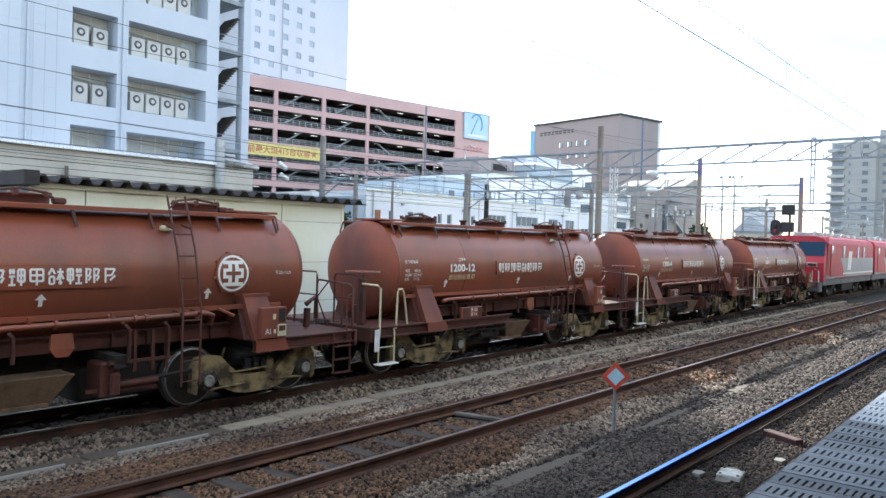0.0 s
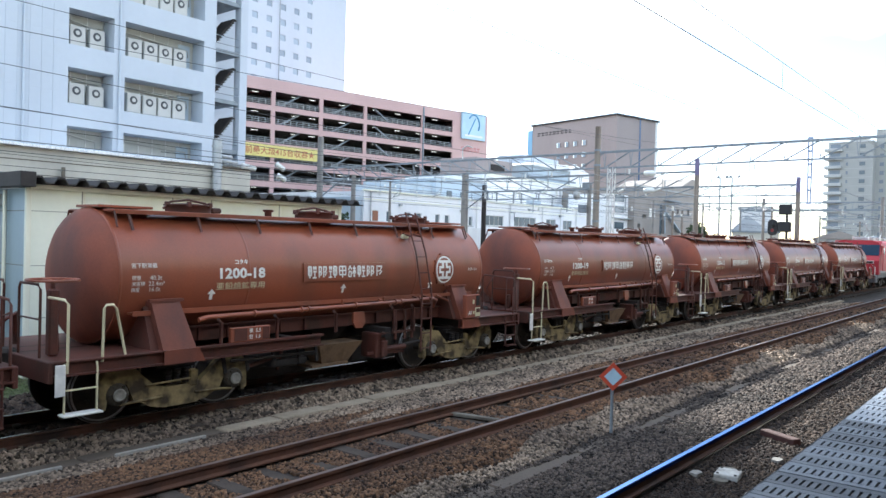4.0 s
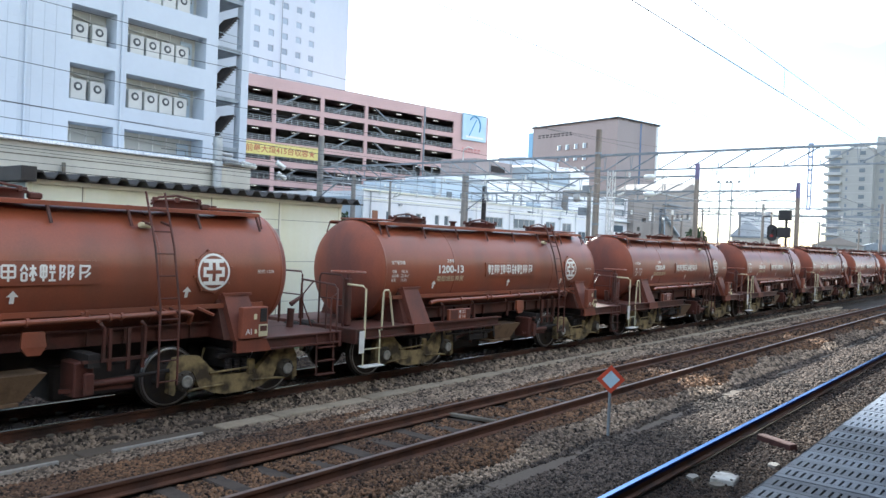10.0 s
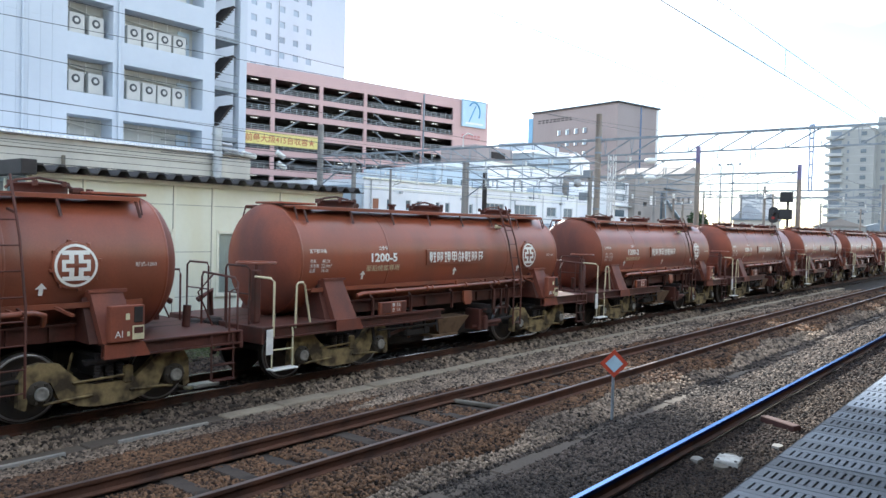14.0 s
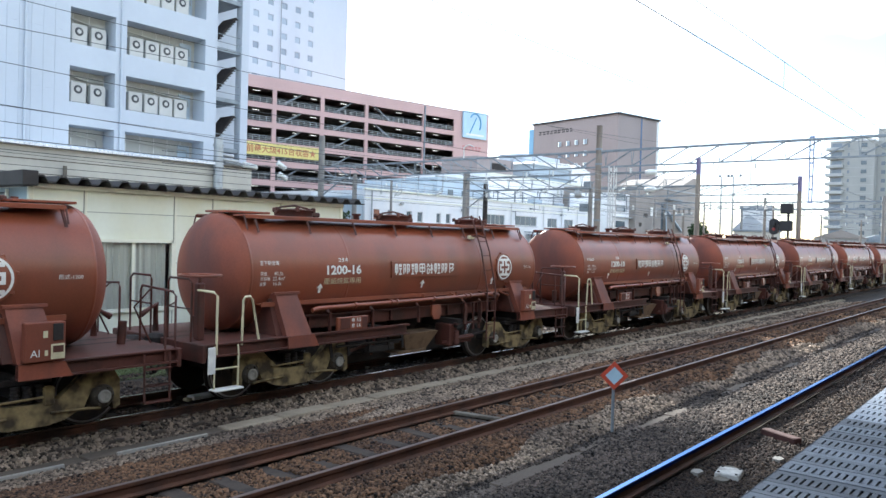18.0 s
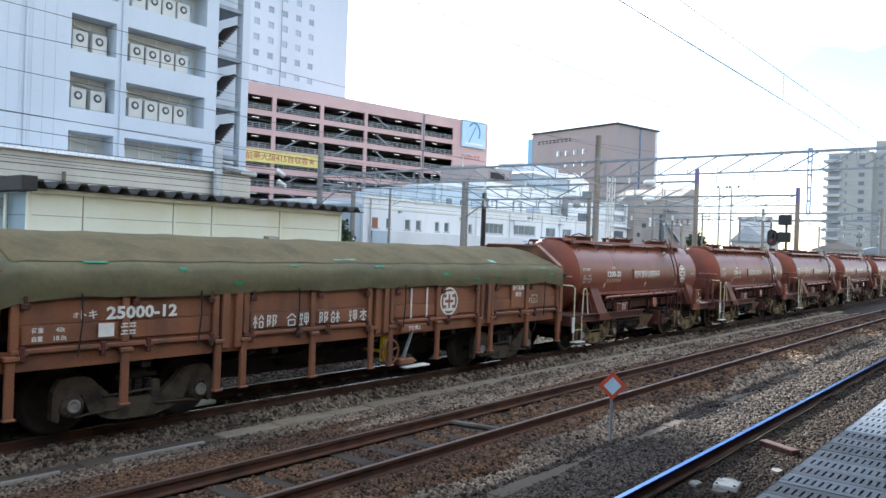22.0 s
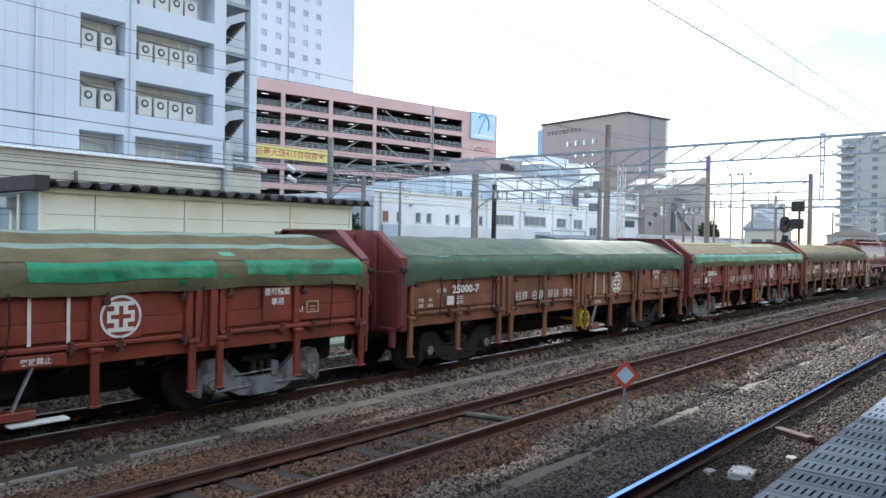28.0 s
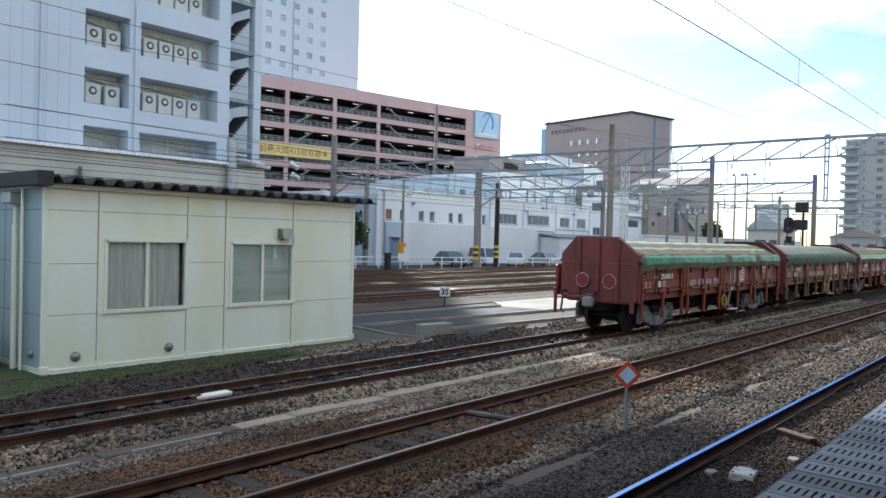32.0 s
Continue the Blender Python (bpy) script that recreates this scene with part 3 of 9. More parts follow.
def track(name, y, label, top_mat, x0=-14.0, x1=420.0, sleepers=(-3, 66), z=0.0, clips=False, depth=-0.232, side_mat=RAIL):
    tr = thing(name, label, "railway track", (0, y, z), kind="structure")
    for s in (-1, 1):
        c = s * (GAUGE + 0.033)
        rail = part("rail", Form().prism([(c + p, q) for p, q in RAIL_SHAPE], "x", x0, x1), side_mat, tr, "rust-brown steel rail")
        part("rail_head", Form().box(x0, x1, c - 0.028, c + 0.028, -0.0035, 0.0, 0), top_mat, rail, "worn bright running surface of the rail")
        # The dark edge of the painted sky reflection is a strip of its own.
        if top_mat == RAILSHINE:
            part("rail_shoulder", Form().prism([(c + 0.028, 0.0), (c + 0.036, -0.008), (c + 0.036, -0.042), (c + 0.028, -0.042)], "x", x0, x1).prism([(c - 0.028, 0.0), (c - 0.036, -0.008), (c - 0.036, -0.042), (c - 0.028, -0.042)], "x", x0, x1), RAILSIDE, rail, "rail shoulders coloured with dark sky reflection")
    i = 0
    x = sleepers[0]
    while x < sleepers[1]:
        sl = part("sleeper", sleeper_mesh, SLEEPER, tr)
        sl.location, sl.rotation_euler = (x + random.uniform(-0.02, 0.02), random.uniform(-0.03, 0.03), depth + random.uniform(-0.012, 0.012)), (0, 0, radians(random.uniform(-1, 1)))
        x += 0.61
        i += 1
    if clips:
        fm = Form()
        x = sleepers[0]
        while x < min(sleepers[1], 34):
            for s in (-1, 1):
                for d in (-0.095, 0.095):
                    c = s * (GAUGE + 0.033) + d
                    fm.box(x - 0.05, x + 0.05, c - 0.035, c + 0.035, -0.155, -0.11, 0.012)
            x += 0.61
        tagged(part("rail_clip", fm, CONCRETE, tr, "row of dusty rail fastening blocks"), kind="stuff")
    return tr


track("track_back", BACK, "rusty railway track on buried old sleepers", RAILGLINT, clips=True, side_mat=RAIL_DARK, depth=-0.185)
track("track_middle", MID, "rusty railway track on buried old sleepers", RAILTOP, depth=-0.182)
track("track_near", NEAR, "platform track with polished rail tops, sky reflection in their colour", RAILSHINE, side_mat=RAIL_DARK)
track("track_yard", 23.3, "rusty yard track across the level path", RAILTOP, sleepers=(14, 60), z=-0.03, depth=-0.18, side_mat=RAIL_YARD)
track("track_yard_far", 32.2, "rusty yard track across the level path", RAILTOP, sleepers=(22, 48), z=-0.03, depth=-0.18, side_mat=RAIL_YARD)
track("track_yard_end", 36.4, "rusty yard track by the fence", RAILTOP, sleepers=(26, 48), z=-0.03, depth=-0.18, side_mat=RAIL_YARD)
track("track_yard_mid", 27.9, "rusty yard track across the level path", RAILTOP, sleepers=(18, 50), z=-0.03, depth=-0.18, side_mat=RAIL_YARD)
track("track_yard_edge", 40.2, "rusty siding by the fence", RAILTOP, sleepers=(30, 48), z=-0.03, depth=-0.18, side_mat=RAIL_YARD)
yard = Form()
structure(part("yard_bed", Form().prism([(6, 20.4), (240, 20.4), (240, 38), (70, 41.6), (6, 42.5)], "z", -0.358, -0.325), YARD_STONE), "dark brown ballast between the yard tracks", "ballast")
for y in (23.3, 27.9, 32.2, 36.4, 40.2):
    yard.prism([(y - 2.0, -0.358), (y - 1.3, -0.24), (y + 1.3, -0.24), (y + 2.0, -0.358)], "x", 6, 240)
structure(part("ballast_yard", yard, YARD_STONE), "dark ballast shoulders of the yard tracks", "ballast")

# crossover blade between middle and back tracks far along
for k, (a, b) in enumerate((((46, MID - GAUGE), (74, BACK - GAUGE - 2.6)), ((46, MID + GAUGE), (74, BACK + GAUGE - 2.6)))):
    fm = Form().beam((a[0], a[1], -0.07), (b[0], b[1], -0.07), 0.07, 0.14)
    structure(part("rail_crossover", fm, RAIL), "rusty crossover rail of a turnout", "rail")

LIDS = material("worn_trough_concrete", (0.39, 0.33, 0.245), 0.9, vary=0.45, size=1.1, grain=25, bump=0.4, second=(0.23, 0.185, 0.135))
LIDS_SUNK = material("earth_stained_trough_concrete", (0.1, 0.079, 0.06), 0.9, vary=0.35, size=1.6, grain=25, bump=0.4, second=(0.1, 0.08, 0.06))
RIM_PALE = material("bare_trough_concrete", (0.33, 0.305, 0.265), 0.9, vary=0.4, size=0.7, grain=30, bump=0.3, second=(0.26, 0.25, 0.23))
# cable trough lids between the tracks
for y, w, x0, x1, mat, nm in ((9.27, 0.29, 2.4, 46, LIDS, "cable_trough_back"), (5.0, 0.24, 2.2, 60, LIDS_SUNK, "cable_trough_middle")):
    tr = thing(nm, "row of worn concrete cable trough lids sunk in ballast", "cable trough", (0, y, 0), kind="structure")
    lid = Form().box(0.004, 0.992, -w / 2, w / 2, -0.36, -0.238 if mat == LIDS else -0.288, 0.012).mesh("trough_lid", mat)
    sunk = Form().box(0.004, 0.992, -w / 2, w / 2, -0.36, -0.262 if mat == LIDS else -0.285, 0.012).mesh("trough_lid", LIDS_SUNK)
    if mat == LIDS:
        for a, b, drop in ((2.5, 3.3, 0.012), (3.34, 4.1, 0.006), (4.75, 6.05, 0.0)):
            part("trough_side", Form().box(a, b, -w / 2 - 0.045, -w / 2 - 0.005, -0.4, -0.232 - drop, 0.008), RIM_PALE, tr, "bare pale concrete trough side")
    x = x0
    while x < x1:
        ob = part("trough_lid", sunk if x < 6.0 else lid, mat, tr)
        ob.location, ob.rotation_euler = (x, random.uniform(-0.012, 0.012), random.uniform(-0.016, 0.006)), (0, 0, radians(random.uniform(-0.5, 0.5)))
        x += 1.0

# platform
PZ = 0.95
plat = thing("platform", "grey station platform with slotted edge panels", "platform", (0, 0, 0), kind="structure")
part("platform_body", Form().box(-24, 90, -9.0, 1.3, -0.36, PZ - 0.02), CONCRETE, plat, "concrete platform body")
part("edge_coping", Form().box(-24, 90, 1.28, 1.59, PZ - 0.16, PZ - 0.022, 0.012), GROOVE, plat, "dark worn edge coping")
panel = Form().box(0.003, 0.317, -0.9, 1.55, PZ - 0.03, PZ - 0.019)
for e in (0.003, 0.237):
    panel.box(e, e + 0.08, -0.9, 1.55, PZ - 0.019, PZ, 0.004)
panel.box(0.083, 0.237, 1.5, 1.55, PZ - 0.019, PZ)
y = -0.9
while y < 1.46:
    panel.box(0.083, 0.237, y, y + 0.034, PZ - 0.019, PZ)
    y += 0.0511
panel_mesh = panel.mesh("edge_panel", PLATFORM)
# Paler tile puts the sunlight beyond x = 8 into the panel colour.
sunlit_mesh = panel.mesh("edge_panel", material("sunlit_platform_tile", (0.24, 0.265, 0.3), 0.45, vary=0.25, size=1.6, grain=30, bump=0.2, second=(0.19, 0.21, 0.24), thing_tone=0.12))
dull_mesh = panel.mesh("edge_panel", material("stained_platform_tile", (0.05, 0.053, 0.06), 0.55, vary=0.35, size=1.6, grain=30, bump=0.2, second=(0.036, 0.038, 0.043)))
for i in range(-30, 100):
    x = 3.9 + i * 0.32
    paler, dull = x > 8.0, i in (10, 12) or i % 7 == 5
    ob = part("edge_panel", (dull_mesh if dull and not paler else sunlit_mesh if paler else panel_mesh), PLATFORM, plat, "pale slotted panel with sunlight in its colour" if paler else "")
    ob.location = (x, 0, random.uniform(-0.003, 0.003))
part("paving", Form().box(-24, 90, -9.0, -0.9, PZ - 0.02, PZ), ASPHALT, plat, "dark asphalt platform paving")
# Unseen roof above the eye, added to cut skylight on the near tracks.
structure(part("platform_canopy", Form().box(-40, 70, -9.0, 1.1, 4.7, 4.9), GALV), "unseen steel roof added to block skylight over the platform", "canopy")
# Unseen wall behind the eye, added as light blocker and reflector.
structure(part("station_wall", Form().box(-60, 110, -9.6, -9.0, -0.36, 13.0), BEIGE), "unseen beige wall added to bounce and block light", "wall")
# Unseen posts that carry the added roof.
cp = Form()
for x in (-30, -20, -10, 14, 26, 38):
    cp.box(x, x + 0.25, -4.2, -3.95, PZ, 4.7, 0.02)
# Unseen end wall, added to hold back light from the left.
structure(part("platform_end_wall", Form().box(-14.2, -14.0, -9.0, 1.2, PZ, 4.7), BEIGE), "unseen beige wall added to block light from the left", "wall")
structure(part("canopy_post", cp, GALV), "unseen steel posts under the added roof", "post")

# level path across the yard, concrete strips and walkway beside the hut
road = Form()
road.add([(13.9, 17.65, -0.345), (26.6, 16.4, -0.345), (26.3, 18.9, -0.345), (13.9, 20.05, -0.345)], [(0, 1, 2, 3)])
structure(part("yard_road", road, ASPHALT), "dark asphalt service road beside the hut", "road")
PATHGREY = material("worn_path_concrete", (0.3, 0.285, 0.25), 0.9, vary=0.3, size=0.6, grain=20, bump=0.3, second=(0.22, 0.205, 0.175))
path = Form()
path.prism([(26.6, 16.4), (60, 13.2), (60, 17.0), (33.0, 19.6), (31.4, 22.4), (29.2, 22.4), (27.4, 20.0), (26.3, 18.9)], "z", -0.36, -0.335)
path.prism([(29.2, 22.4), (31.4, 22.4), (31.6, 27.5), (32.6, 33.5), (31.0, 33.5), (30.0, 28.0)], "z", -0.36, -0.2)
structure(part("level_crossing_path", path, PATHGREY), "pale concrete foot crossing over the yard tracks", "path")
KERB_LINES = (((14.0, 17.68), (27.2, 16.38), 0.1, PALE_CONCRETE), ((27.2, 16.38), (60, 13.15), 0.1, PALE_CONCRETE), ((14.0, 20.1), (26.2, 18.93), 0.1, PALE_CONCRETE), ((26.2, 18.93), (27.4, 20.05), 0.1, PALE_CONCRETE),
              ((17.5, 15.12), (30.0, 13.9), 0.1, PALE_CONCRETE), ((10.0, 13.4), (14.7, 13.43), 0.09, PALE_CONCRETE), ((14.7, 13.43), (15.6, 13.52), 0.09, PALE_CONCRETE), ((15.6, 13.52), (15.86, 13.8), 0.09, PALE_CONCRETE),
              ((15.86, 13.8), (15.78, 15.45), 0.09, PALE_CONCRETE), ((15.78, 15.45), (16.1, 17.3), 0.09, PALE_CONCRETE))
for a, b, w, mat in KERB_LINES:
    structure(part("kerb", Form().beam((*a, -0.31), (*b, -0.31), w, 0.1), mat), "pale concrete kerb", "kerb")
MOSSY_GRAVEL = material("green_grey_gravel", (0.1, 0.1, 0.082), 0.95, vary=0.5, size=2.2, grain=22, bump=1.0, second=(0.07, 0.078, 0.05))
structure(part("gravel_corner", Form().prism([(9.0, 13.45), (14.7, 13.47), (15.55, 13.55), (15.8, 13.8), (15.74, 15.45), (16.0, 17.3), (14.0, 17.5), (14.0, 15.0), (9.0, 15.0)], "z", -0.36, -0.314), MOSSY_GRAVEL), "green-grey gravel at the hut corner", "ground")
moss = [(4.5, 13.5), (7.0, 13.72), (9.2, 13.9), (11.2, 13.75), (12.6, 14.1), (13.6, 14.7), (14.4, 15.1), (14.4, 19.5), (4.5, 19.5)]
structure(part("moss_strip", Form().prism(moss, "z", -0.35, -0.306), MOSS), "strip of mossy ground under the hut wall", "ground")

# ---- the freight train ----
DECK = 0.98


def wheelset_parts(root, x, mat=WHEEL, rim=False):
    ws = new("wheelset")
    ws.parent, ws.location = root, (x, 0, 0.43)
    ws.empty_display_size = 0.1
    part("axle", AXLE_MESH, GRIME, ws)
    for s in (-1, 1):
        w = part("wheel", WHEEL_MESH, mat, ws, "worn steel wheel with a bright rim")
        w.location = (0, s * 0.56, 0)
        if s > 0:
            w.rotation_euler = (0, 0, math.pi)
        elif rim:
            part("bright_rim", TYRE_MESH, RIMSTEEL, w, "bare steel rim with sky reflection in its pale colour")
    return ws


# Bare rim steel; the sky's reflection is put in as a whitish colour.
RIMSTEEL = material("sky_paled_rim_steel", (0.72, 0.72, 0.7), 0.4, 0.1, vary=0.2, size=4, grain=60, bump=0.02)
AXLE_MESH = Form().turn([(-0.9, 0.06), (-0.62, 0.06), (-0.6, 0.08), (0.6, 0.08), (0.62, 0.06), (0.9, 0.06)], (0, 0, 0), "y", 12).mesh("axle", GRIME)
_w = Form().turn([(-0.065, 0.02), (-0.065, 0.1), (-0.03, 0.13), (-0.01, 0.33), (-0.065, 0.365), (-0.065, 0.43), (0.035, 0.435), (0.045, 0.46), (0.065, 0.455), (0.065, 0.37), (0.02, 0.33), (0.02, 0.12), (0.06, 0.1), (0.06, 0.02)], (0, 0, 0), "y", 32)
for k in range(4):
    a = k * math.pi / 2 + 0.4
    _w.box(math.cos(a) * 0.22 - 0.03, math.cos(a) * 0.22 + 0.03, -0.045, -0.02, math.sin(a) * 0.22 - 0.03, math.sin(a) * 0.22 + 0.03, 0.008)
WHEEL_MESH = _w.mesh("wheel", WHEEL)
_tyre = Form()
_ring = [[(q * math.cos(2 * math.pi * k / 40), d, q * math.sin(2 * math.pi * k / 40)) for k in range(40)] for d, q in ((-0.07, 0.392), (-0.072, 0.408), (-0.05, 0.442), (-0.03, 0.445), (-0.03, 0.392), (-0.07, 0.392))]
_tyre.loft(_ring, False, True)
TYRE_MESH = _tyre.mesh("bright_rim", STEEL)

HALF = 0.89     # half wheelbase
SIDE_FRAME = {}


def strip_prism(outer, inner, y0, y1):
    """Side frame plate between an upper and a lower line of points."""
    fm = Form()
    for (a, b), (c, d) in zip(zip(outer, outer[1:]), zip(inner, inner[1:])):
        fm.loft([[(p[0], y, p[1]) for p in (a, b, d, c)] for y in (y0, y1)])
    return fm


def bogie(root, x, mat):
    bg = new("bogie")
    bg.parent, bg.location = root, (x, 0, 0)
    bg.empty_display_size = 0.2
    if mat not in SIDE_FRAME:
        top = [(-1.13, 0.28), (-1.12, 0.62), (-1.04, 0.76), (-0.88, 0.79), (-0.66, 0.76), (-0.5, 0.6), (-0.34, 0.47), (-0.2, 0.44), (0.2, 0.44), (0.34, 0.47), (0.5, 0.6), (0.66, 0.76), (0.88, 0.79), (1.04, 0.76), (1.12, 0.62), (1.13, 0.28)]
        low = [(-1.06, 0.24), (-1.04, 0.25), (-0.99, 0.55), (-0.87, 0.57), (-0.76, 0.54), (-0.66, 0.32), (-0.42, 0.2), (-0.22, 0.16), (0.22, 0.16), (0.42, 0.2), (0.66, 0.32), (0.76, 0.54), (0.87, 0.57), (0.99, 0.55), (1.04, 0.25), (1.06, 0.24)]
        made = []
        for s in (-1, 1):
            made.append(("side_frame", strip_prism(top, low, s * 0.93, s * 1.04).mesh("side_frame", mat)))
        for sx in (-HALF, HALF):
            for s in (-1, 1):
                boxes = Form().box(sx - 0.15, sx + 0.15, min(s * 0.9, s * 1.0), max(s * 0.9, s * 1.0), 0.3, 0.57, 0.03).turn([(0, 0.15), (s * 0.08, 0.15), (s * 0.1, 0.12), (s * 0.105, 0.07), (s * 0.13, 0.065), (s * 0.13, 0.01)], (sx, s * 0.98, 0.43), "y", 18)
                for k in range(6):
                    a = k * math.pi / 3
                    boxes.box(sx + math.cos(a) * 0.115 - 0.016, sx + math.cos(a) * 0.115 + 0.016, s * 1.08 - 0.02, s * 1.08 + 0.025, 0.43 + math.sin(a) * 0.115 - 0.016, 0.43 + math.sin(a) * 0.115 + 0.016)
                made.append(("axle_box", boxes.mesh("axle_box", AXLEDARK if mat == BOGIE_OLD else mat)))
                made.append(("axle_cap", Form().turn([(s * 0.128, 0.088), (s * 0.14, 0.085), (s * 0.142, 0.06), (s * 0.138, 0.055), (s * 0.146, 0.01)], (sx, s * 0.98, 0.43), "y", 14).mesh("axle_cap", CAPGREY)))
        for s in (-1, 1):
            springs = Form()
            for sx in (-0.14, 0.0, 0.14):
                for k in range(5):
                    springs.turn([(0, 0.05), (0.02, 0.062), (0.04, 0.05)], (sx, s * 0.98, 0.46 + k * 0.042), "z", 10)
            springs.box(-0.3, 0.3, s * 0.9 - 0.06, s * 0.9 + 0.06, 0.67, 0.74, 0.01)
            made.append(("spring_nest", springs.mesh("spring_nest", GRIME)))
            made.append(("friction_wedge", Form().box(0.16, 0.3, min(s * 0.96, s * 1.06), max(s * 0.96, s * 1.06), 0.4, 0.64, 0.02).tube([(-0.5, s * 1.06, 0.5), (0.16, s * 1.06, 0.52)], 0.016, 6).mesh("friction_wedge", mat)))
        cross = Form().box(-0.16, 0.16, -0.95, 0.95, 0.5, 0.8, 0.03).box(-0.4, 0.4, -0.3, 0.3, 0.6, 0.86, 0.03)
        made.append(("bolster", cross.mesh("bolster", GRIME)))
        gear_ = Form().box(-0.44, 0.44, -0.48, 0.48, 0.2, 0.56, 0.03).box(-0.5, -0.42, -0.85, 0.85, 0.24, 0.42, 0.02).box(0.42, 0.5, -0.85, 0.85, 0.24, 0.42, 0.02)
        made.append(("brake_beam", gear_.mesh("brake_beam", GRIME)))
        for sx in (-1, 1):
            for s in (-1, 1):
                shoes = Form().box(sx * 0.34 - 0.05, sx * 0.34 + 0.05, s * 0.56 - 0.06, s * 0.56 + 0.06, 0.26, 0.56, 0.02)
                shoes.tube([(sx * 0.34, s * 0.56, 0.55), (sx * 0.3, s * 0.6, 0.8)], 0.02, 6)
                made.append(("brake_shoe", shoes.mesh("brake_shoe", mat)))
                made.append(("brake_rod", Form().tube([(sx * 0.25, s * 1.05, 0.31), (sx * 0.7, s * 1.06, 0.3), (sx * 0.86, s * 1.06, 0.28)], 0.018, 6).mesh("brake_rod", mat)))
        SIDE_FRAME[mat] = made
    for nm, me in SIDE_FRAME[mat]:
        part(nm, me, mat, bg)
    return bg


def coupler(fm, x, s):
    fm.box(min(x, x + s * 0.42), max(x, x + s * 0.42), -0.09, 0.09, 0.78, 0.96, 0.03)
    fm.box(min(x + s * 0.26, x + s * 0.5), max(x + s * 0.26, x + s * 0.5), -0.17, 0.15, 0.72, 1.02, 0.05)


def on_tank(p, z0, r=0.95, zc=1.93, lift=0.01):
    x, z = p
    return (x, -math.sqrt((r + lift) ** 2 - (z + z0 - zc) ** 2), z + z0)


def tank_text(root, name, text, x, z, height, mat=WHITE, centre=True, bold=0.02, label="", wide=1.0):
    v, f, w = lettering(text, height, bold)
    v, w = [(p * wide, q) for p, q in v], w * wide
    dx = x - (w / 2 if centre else 0)
    me = solid(name, [on_tank((p + dx, q), z) for p, q in v], f, mat)
    return part(name, me, mat, root, label)


def flat_text(root, name, text, x, y, z, height, mat=WHITE, centre=True, bold=0.02, label="", wide=1.0):
    v, f, w = lettering(text, height, bold)
    v, w = [(p * wide, q) for p, q in v], w * wide
    dx = x - (w / 2 if centre else 0)
    return part(name, solid(name, [(p + dx, y, q + z) for p, q in v], f, mat), mat, root, label)


def bars(fm, x0, x1, z0, z1, count, place, strokes=3):
    """Plain bars the size of a line of writing that is not spelled out: count blocks of strokes."""
    step = (x1 - x0) / count
    rng = random.Random(int(x0 * 100) + count)

    def bar(a, b, c, d):
        fm.add([place((a, c)), place((b, c)), place((b, d)), place((a, d))], [(0, 1, 2, 3)])

    for i in range(count):
        a, b = x0 + i * step + step * 0.08, x0 + (i + 1) * step - step * 0.08
        h = (z1 - z0) / (2 * strokes - 1)
        w = b - a
        for k in range(strokes):
            q = z0 + 2 * k * h
            cut = rng.choice((0.0, 0.0, 0.18))
            bar(a + w * cut, b - w * rng.choice((0.0, 0.0, 0.2)), q, q + h * 0.85)
        for m in rng.choice(((0.5,), (0.25, 0.75), (0.12, 0.62), (0.38, 0.88))):
            bar(a + w * m - w * 0.065, a + w * m + w * 0.065, z0 + (z1 - z0) * rng.choice((0.0, 0.2)), z1)


# half-block stroke patterns, on a unit square; a mark takes one for each half
HALVES = (((.1, .78, .9, .78), (.5, 1, .5, 0), (.5, .72, .08, .3), (.5, .72, .92, .34), (.25, .12, .75, .12)),
          ((.12, .95, .88, .95), (.12, .6, .88, .6), (.12, .25, .88, .25), (.12, .95, .12, .25), (.88, .95, .88, .25), (.5, 1, .5, 0)),
          ((.1, .85, .9, .85), (.3, 1, .3, .68), (.7, 1, .7, .68), (.1, .55, .9, .55), (.5, .55, .5, .05), (.05, .05, .95, .05)),
          ((.55, 1, .05, .62), (.55, 1, .95, .66), (.2, .5, .85, .5), (.2, .5, .2, .06), (.85, .5, .85, .06), (.2, .06, .85, .06)),
          ((.2, 1, .2, .05), (.2, .92, .85, .92), (.85, .92, .6, .52), (.85, .5, .5, .2), (.2, .5, .6, .52)))


def owner_mark(fm, x0, x1, z0, z1, k, place, w=0.13):
    """A dense little block of strokes that spells nothing."""
    def stroke(a, c, b, d, lo, hi):
        px, pz = lo + (hi - lo) * a, z0 + (z1 - z0) * c
        qx, qz = lo + (hi - lo) * b, z0 + (z1 - z0) * d
        t = (z1 - z0) * w / 2
        dx, dz = qx - px, qz - pz
        m = math.hypot(dx, dz)
        ux, uz = -dz / m * t, dx / m * t
        fm.add([place(p) for p in ((px + ux, pz + uz), (px - ux, pz - uz), (qx - ux, qz - uz), (qx + ux, qz + uz))], [(0, 1, 2, 3)])

    pad = (x1 - x0) * 0.07
    if k % 4 == 3:
        for line in HALVES[(k * 2) % 5]:
            stroke(*line, x0 + pad, x1 - pad)
    else:
        mid_ = x0 + (x1 - x0) * 0.48
        for line in HALVES[(k * 3 + 1) % 5]:
            stroke(*line, x0 + pad, mid_ - pad * 0.4)
        for line in HALVES[(k * 2 + 2) % 5]:
            stroke(*line, mid_ + pad * 0.4, x1 - pad)


